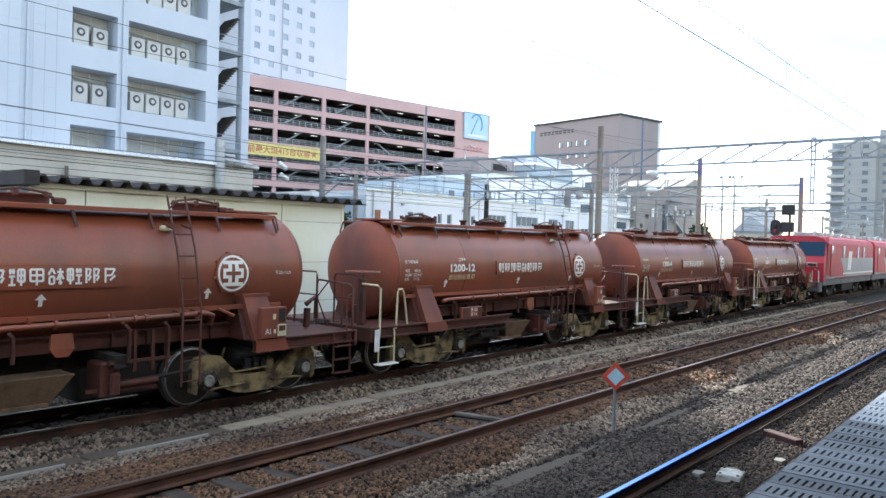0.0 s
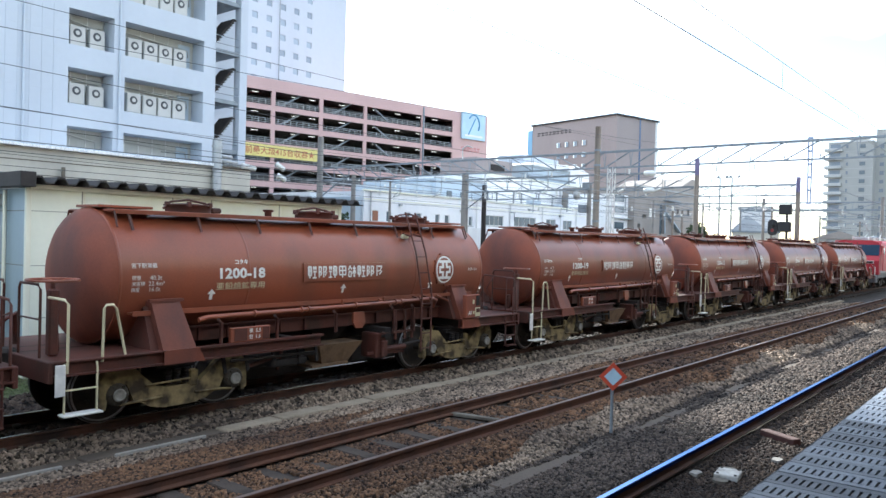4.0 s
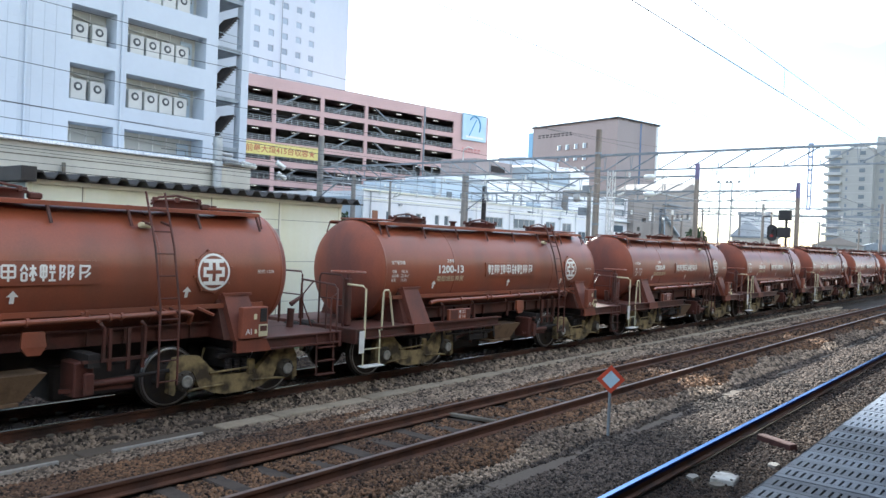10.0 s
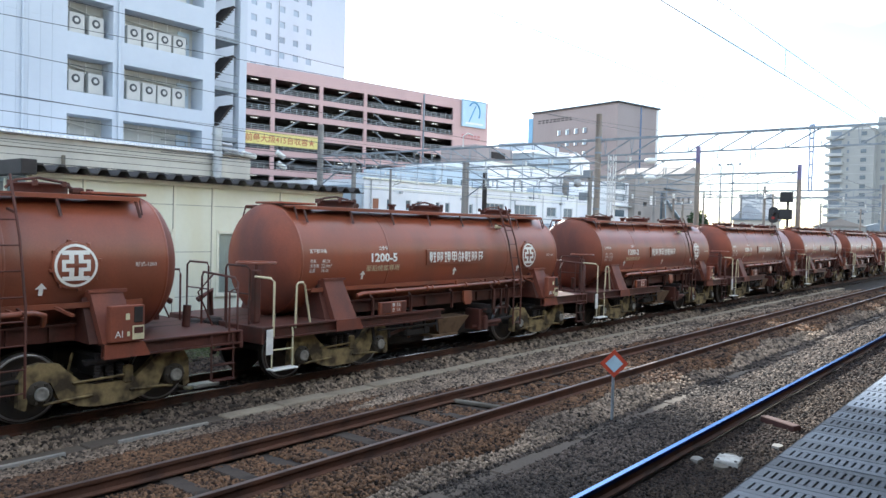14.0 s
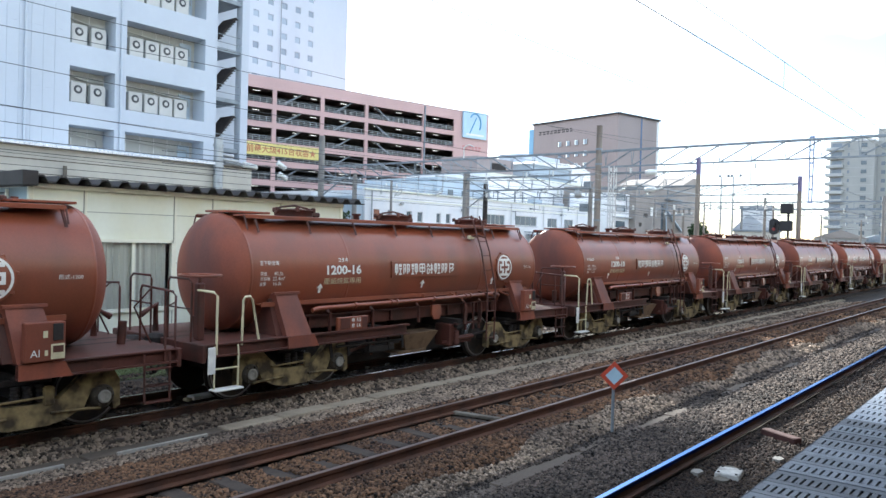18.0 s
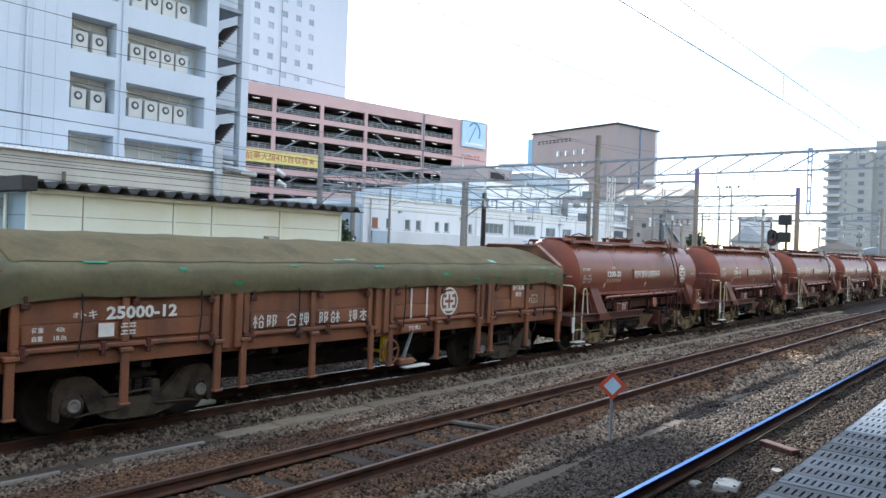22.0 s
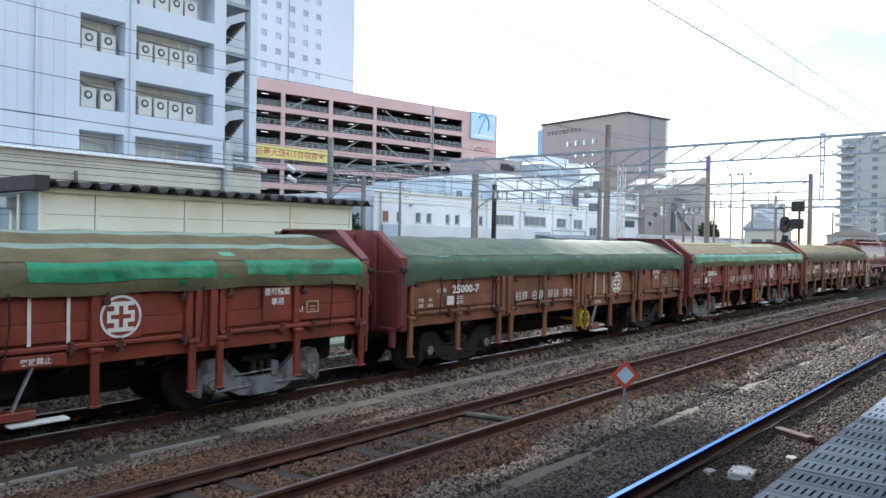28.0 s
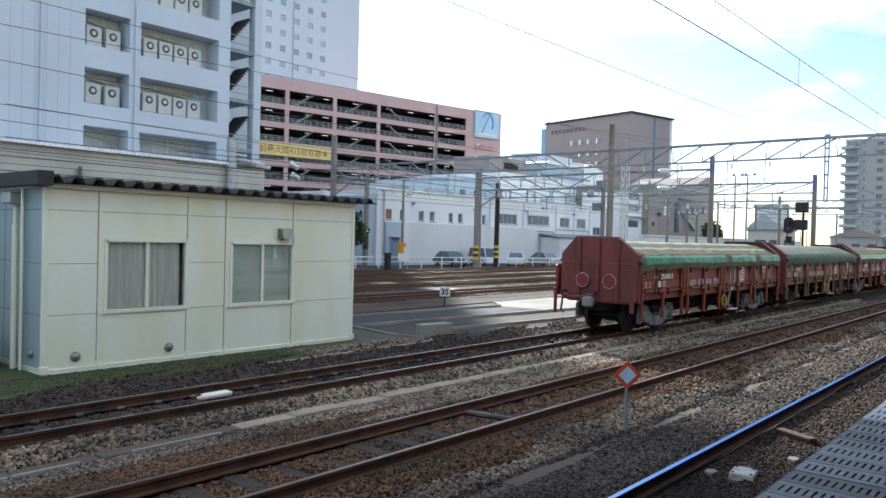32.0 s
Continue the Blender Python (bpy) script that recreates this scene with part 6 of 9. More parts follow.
def locomotive():
    root = thing("electric_locomotive", "red and silver electric locomotive pulling the train", "locomotive")
    L = 12.3
    for k, x0 in enumerate((0.0, L + 0.2)):
        body = Form().prism([(-1.4, 1.1), (-1.4, 3.1), (-1.25, 3.4), (-0.9, 3.55), (0.9, 3.55), (1.25, 3.4), (1.4, 3.1), (1.4, 1.1)], "x", x0 + 0.5, x0 + L)
        part("body", body, LOCO_RED, root, "glossy red car body")
        part("lower_panel", Form().box(x0 + 2.4, x0 + L, -1.412, 1.412, 1.15, 2.15).box(x0 + 0.5, x0 + 2.4, -1.412, 1.412, 1.1, 1.25), LOCO_SILVER, root, "silver-grey lower body side")
        part("red_slash", Form().add([(x0 + 2.0, -1.416, 1.2), (x0 + 4.6, -1.416, 1.2), (x0 + 3.4, -1.416, 2.3), (x0 + 2.0, -1.416, 2.9)], [(0, 1, 2, 3)]), LOCO_RED, root, "slanting red panel behind the cab door")
        part("side_door", Form().box(x0 + 1.3, x0 + 1.95, -1.43, -1.4, 1.2, 3.05, 0.01), LOCO_RED, root)
        part("door_window", Form().box(x0 + 1.42, x0 + 1.83, -1.436, -1.428, 2.35, 2.95), GLASS, root)
        for x in (4.0, 7.6, 9.2):
            part("side_window", Form().box(x0 + x, x0 + x + 0.5, -1.425, -1.41, 2.15, 2.95), TINT, root, "tall dark blue side window")
        part("white_panel", Form().prism([(x0 + 5.2, 1.5), (x0 + 6.0, 1.5), (x0 + 6.3, 2.6), (x0 + 5.5, 2.6)], "y", -1.425, -1.41), WHITE, root, "white square side mark")
        part("side_line", Form().box(x0 + 4.2, x0 + L, -1.42, -1.41, 1.28, 1.36), WHITE, root, "white line along the sill")
        part("under_box", Form().box(x0 + 4.8, x0 + 7.4, -1.25, -0.7, 0.35, 0.75, 0.03), GRIME, root)
        part("underframe", Form().box(x0 + 0.4, x0 + L, -1.3, 1.3, 0.75, 1.1, 0.03), LOCO_GREY, root)
        for x in (x0 + 3.0, x0 + 9.4):
            bogie(root, x, GRIME)
            for d in (-HALF, HALF):
                wheelset_parts(root, x + d)
        eq = Form()
        for x in (2.5, 4.6, 6.5, 8.8, 10.6):
            eq.box(x0 + x, x0 + x + 0.9, -0.6, 0.6, 3.55, 3.85, 0.05)
        for x in (2.0, 4.1, 6.0, 8.2):
            for yy in (-0.5, 0.5):
                eq.turn([(3.55, 0.1), (3.62, 0.06), (3.68, 0.1), (3.74, 0.06), (3.8, 0.1), (3.9, 0.03)], (x0 + x, yy, 0), "z", 8)
        pieces("roof_equipment", eq, GALV, root, "grey roof boxes and insulators")
    cab = Form().prism([(0.0, 1.0), (0.0, 1.9), (0.28, 2.3), (0.55, 3.2), (0.9, 3.5), (0.6, 1.0)], "y", -1.4, 1.4)
    part("cab_front", cab, LOCO_RED, root, "red sloping cab front")
    ws = Form().loft([[(0.27, -1.34, 2.26), (0.27, 1.34, 2.26), (0.53, 1.34, 3.18), (0.53, -1.34, 3.18)], [(0.23, -1.34, 2.26), (0.23, 1.34, 2.26), (0.49, 1.34, 3.18), (0.49, -1.34, 3.18)]])
    part("windscreen", ws, plain("dark_blue_windscreen", (0.02, 0.045, 0.08), 0.12), root, "wide reflective windscreen")
    part("pillar", Form().beam((0.23, 0, 2.3), (0.47, 0, 3.12), 0.12, 0.05), LOCO_RED, root)
    pieces("headlight_frame", Form().box(-0.02, 0.02, -1.1, -0.6, 1.7, 1.9, 0.01).box(-0.02, 0.02, 0.6, 1.1, 1.7, 1.9, 0.01), ALU, root)
    pieces("headlight", Form().box(-0.03, 0.0, -1.05, -0.66, 1.74, 1.86).box(-0.03, 0.0, 0.66, 1.05, 1.74, 1.86), BLACK, root)
    nb = Form()
    bars(nb, 0, 0.7, 2.0, 2.12, 5, lambda p: (-0.006 if p[1] < 1.9 else 0.09, -0.35 + p[0], p[1]), 2)
    part("number_marks", nb, WHITE, root, "white bars in place of the running number")
    rl = Form()
    for s in (-1, 1):
        rl.tube([(-0.1, s * 1.2, 0.6), (-0.1, s * 1.2, 1.5), (-0.05, s * 1.0, 1.6)], 0.02, 6).tube([(-0.1, s * 0.9, 0.6), (-0.1, s * 0.9, 1.5)], 0.02, 6)
    pieces("hand_rail", rl, WHITE, root, "white front hand rails")
    sk = Form().box(-0.2, 0.3, -1.3, 1.3, 0.45, 0.95, 0.05)
    part("front_skirt", sk, LOCO_GREY, root)
    pan = Form()
    for s in (-1, 1):
        pan.tube([(5.6, s * 0.5, 3.9), (6.8, s * 0.4, 4.35), (5.8, s * 0.45, 4.95)], 0.03, 6)
    pan.tube([(5.8, -0.8, 4.97), (5.8, 0.8, 4.97)], 0.03, 6)
    part("pantograph", pan, GALV, root, "raised pantograph")
    return root


loco = locomotive()
for ob in loco.children_recursive:
    if ob.type == "MESH" and ob.name.split(".")[0] not in ("axle", "wheel", "bright_rim"):
        for v_ in ob.data.vertices:
            if v_.co.z > 2.2:
                v_.co.z = 2.2 + (v_.co.z - 2.2) * 0.77

# ---- buildings ----


def pierced(fm, x0, x1, z0, z1, y, holes, depth):
    """A wall face at y, seen from -y, with rectangular holes (x0, x1, z0, z1) and reveals of some depth."""
    xs = sorted({x0, x1, *(h[0] for h in holes), *(h[1] for h in holes)})
    zs = sorted({z0, z1, *(h[2] for h in holes), *(h[3] for h in holes)})
    for a, b in zip(xs, xs[1:]):
        for c, d in zip(zs, zs[1:]):
            mx, mz = (a + b) / 2, (c + d) / 2
            if not any(h[0] < mx < h[1] and h[2] < mz < h[3] for h in holes):
                fm.add([(a, y, c), (b, y, c), (b, y, d), (a, y, d)], [(0, 1, 2, 3)])
    for a, b, c, d in holes:
        e = y + depth
        fm.add([(a, y, c), (a, y, d), (a, e, d), (a, e, c)], [(0, 1, 2, 3)])
        fm.add([(b, y, c), (b, e, c), (b, e, d), (b, y, d)], [(0, 1, 2, 3)])
        fm.add([(a, y, c), (a, e, c), (b, e, c), (b, y, c)], [(0, 1, 2, 3)])
        fm.add([(a, y, d), (b, y, d), (b, e, d), (a, e, d)], [(0, 1, 2, 3)])
    return fm


def hull(fm, x0, x1, y0, y1, z0, z1):
    """Sides, back and top of a block whose front is made apart."""
    fm.add([(x0, y0, z0), (x0, y0, z1), (x0, y1, z1), (x0, y1, z0)], [(0, 1, 2, 3)])
    fm.add([(x1, y0, z0), (x1, y1, z0), (x1, y1, z1), (x1, y0, z1)], [(0, 1, 2, 3)])
    fm.add([(x0, y1, z0), (x0, y1, z1), (x1, y1, z1), (x1, y1, z0)], [(0, 1, 2, 3)])
    fm.add([(x0, y0, z1), (x1, y0, z1), (x1, y1, z1), (x0, y1, z1)], [(0, 1, 2, 3)])
    return fm


def window(root, a, b, c, d, y, glass=GLASS, frame=ALU, mullions=1, depth=0.12):
    w = part("window", Form().box(a, b, y + depth, y + depth + 0.02, c, d), glass, root, "")
    fm = Form()
    t = min(0.06, (b - a) * 0.08)
    for p, q in ((a, a + t), (b - t, b)):
        fm.box(p, q, y + depth - 0.03, y + depth + 0.01, c, d)
    for p, q in ((c, c + t), (d - t, d)):
        fm.box(a, b, y + depth - 0.03, y + depth + 0.01, p, q)
    for k in range(mullions):
        m = a + (b - a) * (k + 1) / (mullions + 1)
        fm.box(m - t / 2, m + t / 2, y + depth - 0.035, y + depth + 0.01, c, d)
    part("window_frame", fm, frame, w)
    return w


# --- crew hut beside the back track ---
hut = thing("track_hut", "cream panelled single-storey railway hut with a dark folded roof", "hut")
HX0, HX1, HY0, HY1, HZ0, HZ1 = 6.12, 14.12, 15.2, 19.2, -0.34, 3.34
win1, win2 = (7.3, 9.12, 0.88, 2.33), (10.27, 12.09, 0.86, 2.31)
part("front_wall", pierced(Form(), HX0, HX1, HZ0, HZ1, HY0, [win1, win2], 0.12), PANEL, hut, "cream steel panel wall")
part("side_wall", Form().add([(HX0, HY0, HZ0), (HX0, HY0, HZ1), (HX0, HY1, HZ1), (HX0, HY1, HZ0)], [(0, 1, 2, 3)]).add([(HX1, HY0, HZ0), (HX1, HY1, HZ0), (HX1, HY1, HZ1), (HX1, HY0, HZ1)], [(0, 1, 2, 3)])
     .add([(HX0, HY1, HZ0), (HX0, HY1, HZ1), (HX1, HY1, HZ1), (HX1, HY1, HZ0)], [(0, 1, 2, 3)]), PANEL_SIDE, hut, "steel panel side wall with blue shade in its colour")
part("base_channel", Form().box(HX0 - 0.03, HX1 + 0.03, HY0 - 0.035, HY0 + 0.02, HZ0, HZ0 + 0.13, 0.006).box(HX0 - 0.03, HX0 + 0.02, HY0, HY1, HZ0, HZ0 + 0.13), TRIM, hut)
for x in (7.17, 9.16, 10.14, 12.1):
    part("cover_strip", Form().box(x - 0.028, x + 0.028, HY0 - 0.022, HY0 + 0.01, HZ0 + 0.1, HZ1, 0.006), TRIM, hut)
    part("panel_joint", Form().box(x - 0.042, x - 0.028, HY0 - 0.005, HY0 + 0.002, HZ0 + 0.22, HZ1), JOINT, hut)
    part("strip_foot", Form().box(x - 0.045, x + 0.045, HY0 - 0.045, HY0, HZ0 + 0.08, HZ0 + 0.22, 0.008), TRIM, hut)
for x in (HX0, HX1):
    part("corner_strip", Form().box(x - 0.05, x + 0.05, HY0 - 0.03, HY0 + 0.06, HZ0 + 0.1, HZ1, 0.01), TRIM, hut)
    part("strip_foot", Form().box(x - 0.08, x + 0.08, HY0 - 0.055, HY0 + 0.06, HZ0 + 0.06, HZ0 + 0.2, 0.008), TRIM, hut)
sm = Form()
cuts = (HX0 + 0.05, 7.14, 7.2, 9.13, 9.19, 10.11, 10.17, 12.07, 12.13, HX1 - 0.05)
for z in (2.9, 1.85, 0.84):
    for a, b in zip(cuts[::2], cuts[1::2]):
        if z != 2.9 and ((a < 7.5 < b) or (a < 10.5 < b)):
            continue
        sm.box(a, b, HY0 - 0.004, HY0 + 0.002, z - 0.005, z + 0.005)
    sm.box(HX0 - 0.004, HX0 + 0.002, HY0 + 0.1, HY1, z - 0.008, z + 0.008)
for y in (16.2, 17.2, 18.2):
    sm.box(HX0 - 0.004, HX0 + 0.002, y - 0.01, y + 0.01, HZ0 + 0.13, HZ1)
pieces("panel_joint", sm, JOINT, hut, "thin panel joint")
for (a, b, c, d), cur in ((win1, True), (win2, False)):
    w = part("window", Form().box(a, b, HY0 + 0.03, HY0 + 0.036, c, d), CLEAR, hut, "sliding aluminium window")
    w.visible_shadow = False
    fm = Form()
    t = 0.04
    fm.box(a - 0.03, a + t, HY0 - 0.025, HY0 + 0.09, c - 0.03, d + 0.03).box(b - t, b + 0.03, HY0 - 0.025, HY0 + 0.09, c - 0.03, d + 0.03).box(a, b, HY0 - 0.025, HY0 + 0.09, d - t, d + 0.03).box(a - 0.05, b + 0.05, HY0 - 0.05, HY0 + 0.09, c - 0.06, c + 0.02)
    m = (a + b) / 2
    fm.box(m - 0.035, m + 0.035, HY0 + 0.005, HY0 + 0.06, c, d)
    part("window_frame", fm, TRIM, w, "pale aluminium frame")
    if cur:
        cv, cf = [], []
        n = 120
        for k in range(n + 1):
            x = a + 0.03 + (b - a - 0.16) * k / n
            yy = HY0 + 0.1 + 0.036 * math.sin(k * 0.55 + 0.9 * math.sin(k * 0.17)) + 0.008 * math.sin(k * 1.9)
            cv += [(x, yy, c + 0.02), (x, yy + 0.01, d - 0.02)]
        cf = [(2 * k, 2 * k + 2, 2 * k + 3, 2 * k + 1) for k in range(n)]
        part("curtain", solid("curtain", cv, cf, CURTAIN, smooth=True), CURTAIN, hut, "drawn grey pleated curtain")
    else:
        part("blind", Form().box(a + 0.05, b - 0.05, HY0 + 0.09, HY0 + 0.1, c, d), BLIND, hut, "pale blind behind the glass")
        pieces("notice", Form().box(10.82, 10.95, HY0 + 0.06, HY0 + 0.062, 1.75, 2.2).box(11.88, 11.98, HY0 + 0.06, HY0 + 0.062, 1.75, 2.25), WHITE, hut, "white paper notices in the window")
for x, z in ((6.72, 0.0), (8.73, 0.0)):
    v_ = Form().turn([(0, 0.1), (-0.02, 0.1), (-0.05, 0.085), (-0.08, 0.05), (-0.085, 0.01)], (x, HY0, z), "y", 20)
    part("vent_cap", v_, STAINLESS, hut, "round steel vent cap")
part("vent_cap", Form().turn([(0, 0.09), (-0.02, 0.09), (-0.06, 0.07), (-0.08, 0.01)], (HX0, 15.75, 0.05), "x", 20), STAINLESS, hut, "round steel vent cap")
hood = Form().loft([[(11.6, HY0, 2.68), (11.94, HY0, 2.68), (11.94, HY0, 2.42), (11.6, HY0, 2.42)], [(11.6, HY0 - 0.18, 2.66), (11.94, HY0 - 0.18, 2.66), (11.94, HY0 - 0.24, 2.42), (11.6, HY0 - 0.24, 2.42)]])
part("vent_hood", hood, STAINLESS, hut, "stainless steel vent hood")
# folded-plate roof: trapezoid ribs running front to back
x, pitch_, top, low = HX0 - 0.05, 0.41, 3.55, 3.44
xs = []
while x < HX1 + 0.5:
    xs += [(x, top), (x + 0.12, top), (x + 0.2, low), (x + 0.33, low)]
    x += pitch_
rim = xs + [(p, q - 0.03) for p, q in xs[::-1]]
rise = 0.12
m_ = len(xs)
rv = [(p, HY0 - 0.42, q) for p, q in rim] + [(p, HY1 + 0.3, q + rise) for p, q in rim]
k_ = len(rim)
rfaces = [(i, (i + 1) % k_, k_ + (i + 1) % k_, k_ + i) for i in range(k_)]
rfaces += [(i, i + 1, k_ - 2 - i, k_ - 1 - i) for i in range(m_ - 1)]
part("roof", solid("roof", rv, rfaces, DARKROOF), DARKROOF, hut, "dark brown folded-plate steel roof")
part("roof_fascia", Form().box(HX0 - 0.32, HX0 - 0.04, HY0 - 0.44, HY1 + 0.3, 3.34, 3.62, 0.01), DARKROOF, hut)
part("eave_soffit", Form().box(HX0, HX1, HY0 - 0.1, HY0 + 0.03, 3.32, 3.41), TRIM, hut)
pipe = Form().tube([(HX0 - 0.12, 16.35, -0.3), (HX0 - 0.12, 16.35, 2.6)], 0.06, 10).tube([(HX0 - 0.1, 16.05, -0.3), (HX0 - 0.1, 16.05, 3.3)], 0.035, 8).tube([(HX0 - 0.12, 16.35, 2.6), (HX0 - 0.12, 16.35, 3.2)], 0.04, 8)
part("conduit", pipe, TRIM, hut, "cream conduits up the side wall")
part("meter_box", Form().box(HX0 - 0.3, HX0 - 0.02, 16.2, 16.6, 3.0, 3.24, 0.03), GALV, hut, "grey service bracket with cables")
# Unseen wall, added to keep light off the hut's side.
structure(part("wall_west", Form().box(3.3, 3.5, 15.4, 24, -0.36, 3.3), PANEL), "unseen cream wall added to shade the hut side", "wall")
ac = thing("air_conditioner", "grey outdoor air conditioner beside the hut", "air conditioner", (5.55, 17.0, -0.34))
part("case", Form().box(-0.2, 0.3, -0.4, 0.4, 0.05, 0.65, 0.03), GALV, ac)
part("foot", Form().box(-0.25, 0.3, -0.4, 0.4, 0.0, 0.05), CONCRETE, ac)

# --- tall white building with recessed service balconies ---
bw = thing("office_building", "tall white building with recessed balconies of air conditioners", "building")
BX0, BX1, BY = -12.0, 28.0, 42.0
rows_z = [(7.05 + 3.2 * k + (0.0 if k else 0.0), 8.2 + 3.2 * k) if k == 0 else (6.25 + 3.2 * k, 8.2 + 3.2 * k) for k in range(9)]
bays = ((18.8, 21.35), (22.0, 27.15), (8.0, 10.5), (11.2, 16.0))
holes = [(a, b, c, d) for a, b in bays[:2] for c, d in rows_z]
part("wall", hull(pierced(Form(), BX0, BX1, -0.34, 36, BY, holes, 1.3), BX0, BX1, BY, 60, -0.34, 36), WHITEWALL, bw, "white clad facade")
back_f = Form()
for a, b, c, d in holes:
    back_f.box(a, b, BY + 1.3, BY + 1.35, c, d)
pieces("balcony_back", back_f, RECESS, bw, "beige balcony back wall")
for c, d in rows_z:
    for a, b in bays[:2]:
        cr = Form().box(a + 0.2, b - 0.2, BY + 1.24, BY + 1.29, d - 0.5, d - 0.42).tube([(a + 0.5, BY + 1.1, d - 0.35), (b - 0.5, BY + 1.1, d - 0.6), (b - 0.45, BY + 1.1, d - 1.0)], 0.04, 6)
        part("pipe_run", cr, RECESS, bw)
        nb = Form()
        q = a + 0.7
        while q < b:
            nb.box(q - 0.02, q + 0.02, BY + 1.26, BY + 1.3, c, d)
            q += 0.9
        pieces("wall_joint", nb, ALU, bw)
    # Darker panel paints in the shade at the right end of the recess.
    part("shaded_door", Form().box(26.1, 26.9, BY + 1.22, BY + 1.3, c, d - 0.25), BLUEWALL, bw, "grey-blue panel for the shaded end of the recess")
for x in (16.5, 21.67):
    part("drain_pipe", Form().tube([(x, BY - 0.08, 7.0), (x, BY - 0.08, 36)], 0.07, 8), WHITEWALL, bw)
for z in (10.0, 13.2, 16.4):
    part("panel_joint", Form().box(BX0, 18.4, BY - 0.012, BY, z, z + 0.03), WHITEWALL, bw)
ribs_ = Form()
q = BX0
while q < 18.3:
    ribs_.box(q, q + 0.04, BY - 0.02, BY, 7.1, 36)
    q += 0.6
part("cladding_rib", ribs_, WHITEWALL, bw)
GALVPAINT = material("weathered_unit_paint", (0.52, 0.52, 0.49), 0.6, vary=0.1, size=2, grain=20, bump=0.02)
FANGREY = plain("dark_grey_guard", (0.07, 0.075, 0.08), 0.6)


def ac_unit(x, z):
    a = thing("outdoor_unit", "white outdoor air-conditioning unit with a round dark fan", "air conditioner", (x, BY + 0.75, z), group="air conditioners on the balconies")
    part("case", Form().box(-0.43, 0.43, -0.18, 0.2, 0.1, 1.22, 0.03), GALVPAINT, a)
    part("fan_guard", Form().turn([(-0.185, 0.24), (-0.2, 0.22), (-0.205, 0.02)], (-0.02, 0, 0.82), "y", 20), FANGREY, a, "round black fan guard")
    part("fan_hub", Form().turn([(-0.208, 0.12), (-0.215, 0.02)], (-0.02, 0, 0.82), "y", 12), GALVPAINT, a)
    part("foot", Form().box(-0.4, -0.3, -0.2, 0.2, 0, 0.1).box(0.3, 0.4, -0.2, 0.2, 0, 0.1), GRIME, a)
    # Thin grey strip stands for the unit's side.
    part("pipe_cover", Form().box(0.43, 0.5, -0.05, 0.2, 0.05, 1.0), BEAMGREY, a, "grey strip for the side of the unit")
    return a


unit = None
for k, (c, d) in enumerate(rows_z[1:5]):
    for x in (19.55, 20.65, 22.9, 23.9, 24.87, 25.85):
        if unit is None:
            unit = ac_unit(x, c)
        else:
            copy_thing(unit, pose(x, BY + 0.75, c))
# outside steel stair at the corner
st = thing("fire_stair", "open steel fire stair on the corner of the white building", "stair")
part("stair_pier", Form().box(29.82, 30.37, BY - 0.05, BY + 0.6, -0.34, 36), WHITEWALL, st, "white stair tower pier")
part("stair_back", Form().box(28.0, 33.2, BY + 4.2, BY + 4.4, -0.34, 36), WHITEWALL, st, "pale wall behind the stair")
for k in range(9):
    z = 3.05 + 3.2 * k
    part("landing", Form().box(28.0, 29.82, BY + 0.1, BY + 4, z + 1.5, z + 1.62).box(28.0, 29.82, BY + 0.06, BY + 0.1, z + 1.5, z + 1.75), BEAMGREY, st, "grey steel landing")
    tread = Form().beam((28.1, BY + 0.9, z + 2.2), (29.5, BY + 0.9, z + 3.9), 1.5, 0.12)
    flight = part("flight", tread, GRIME, st, "dark stair flight")
    steps_ = Form()
    for q in range(9):
        steps_.box(28.15 + q * 0.155, 28.4 + q * 0.155, BY + 0.15, BY + 1.65, z + 2.3 + q * 0.188, z + 2.34 + q * 0.188)
    pieces("tread", steps_, GRIME, flight)
    hr = Form()
    for q in (0.5, 1.0):
        hr.tube([(28.0, BY + 0.1, z + 1.6 + q), (29.8, BY + 0.1, z + 1.6 + q)], 0.025, 5)
    part("hand_rail", hr, BEAMGREY, st)

# low beige annex with a corrugated eave
an = thing("beige_annex", "low beige rendered annex with a corrugated white eave", "building")
part("wall", Form().box(-14, 26.4, 39.6, 42, -0.34, 6.55), BEIGE, an)
part("wall_joint", Form().box(-14, 26.4, 39.585, 39.6, 5.9, 5.95).box(-14, 26.4, 39.585, 39.6, 5.2, 5.24), CONCRETE, an)
ev = Form()
q = -14.0
while q < 26.6:
    ev.prism([(q, 6.62), (q + 0.1, 6.72), (q + 0.2, 6.62), (q + 0.2, 6.56), (q, 6.56)], "y", 39.2, 42.0)
    q += 0.22
part("corrugated_eave", ev, WHITEWALL2, an, "white corrugated roof edge")
for x in (2, 10, 17.5):
    part("vent_stub", Form().tube([(x, 39.4, 4.8), (x, 39.4, 5.7)], 0.1, 8), CONCRETE, an)
part("end_block", Form().box(26.4, 29.15, 39.7, 42, -0.34, 6.55), BEIGE, an, "beige end bay of the annex")
part("end_block_roof", Form().box(26.4, 29.3, 39.5, 42, 6.55, 6.66, 0.03), CONCRETE, an)
part("end_post", Form().tube([(26.44, 39.3, -0.34), (26.44, 39.3, 8.2)], 0.28, 14).turn([(6.4, 0.33), (6.55, 0.33)], (26.44, 39.3, 0), "z", 14).turn([(7.7, 0.33), (7.8, 0.33)], (26.44, 39.3, 0), "z", 14), GALV, an, "thick pale service pipe")
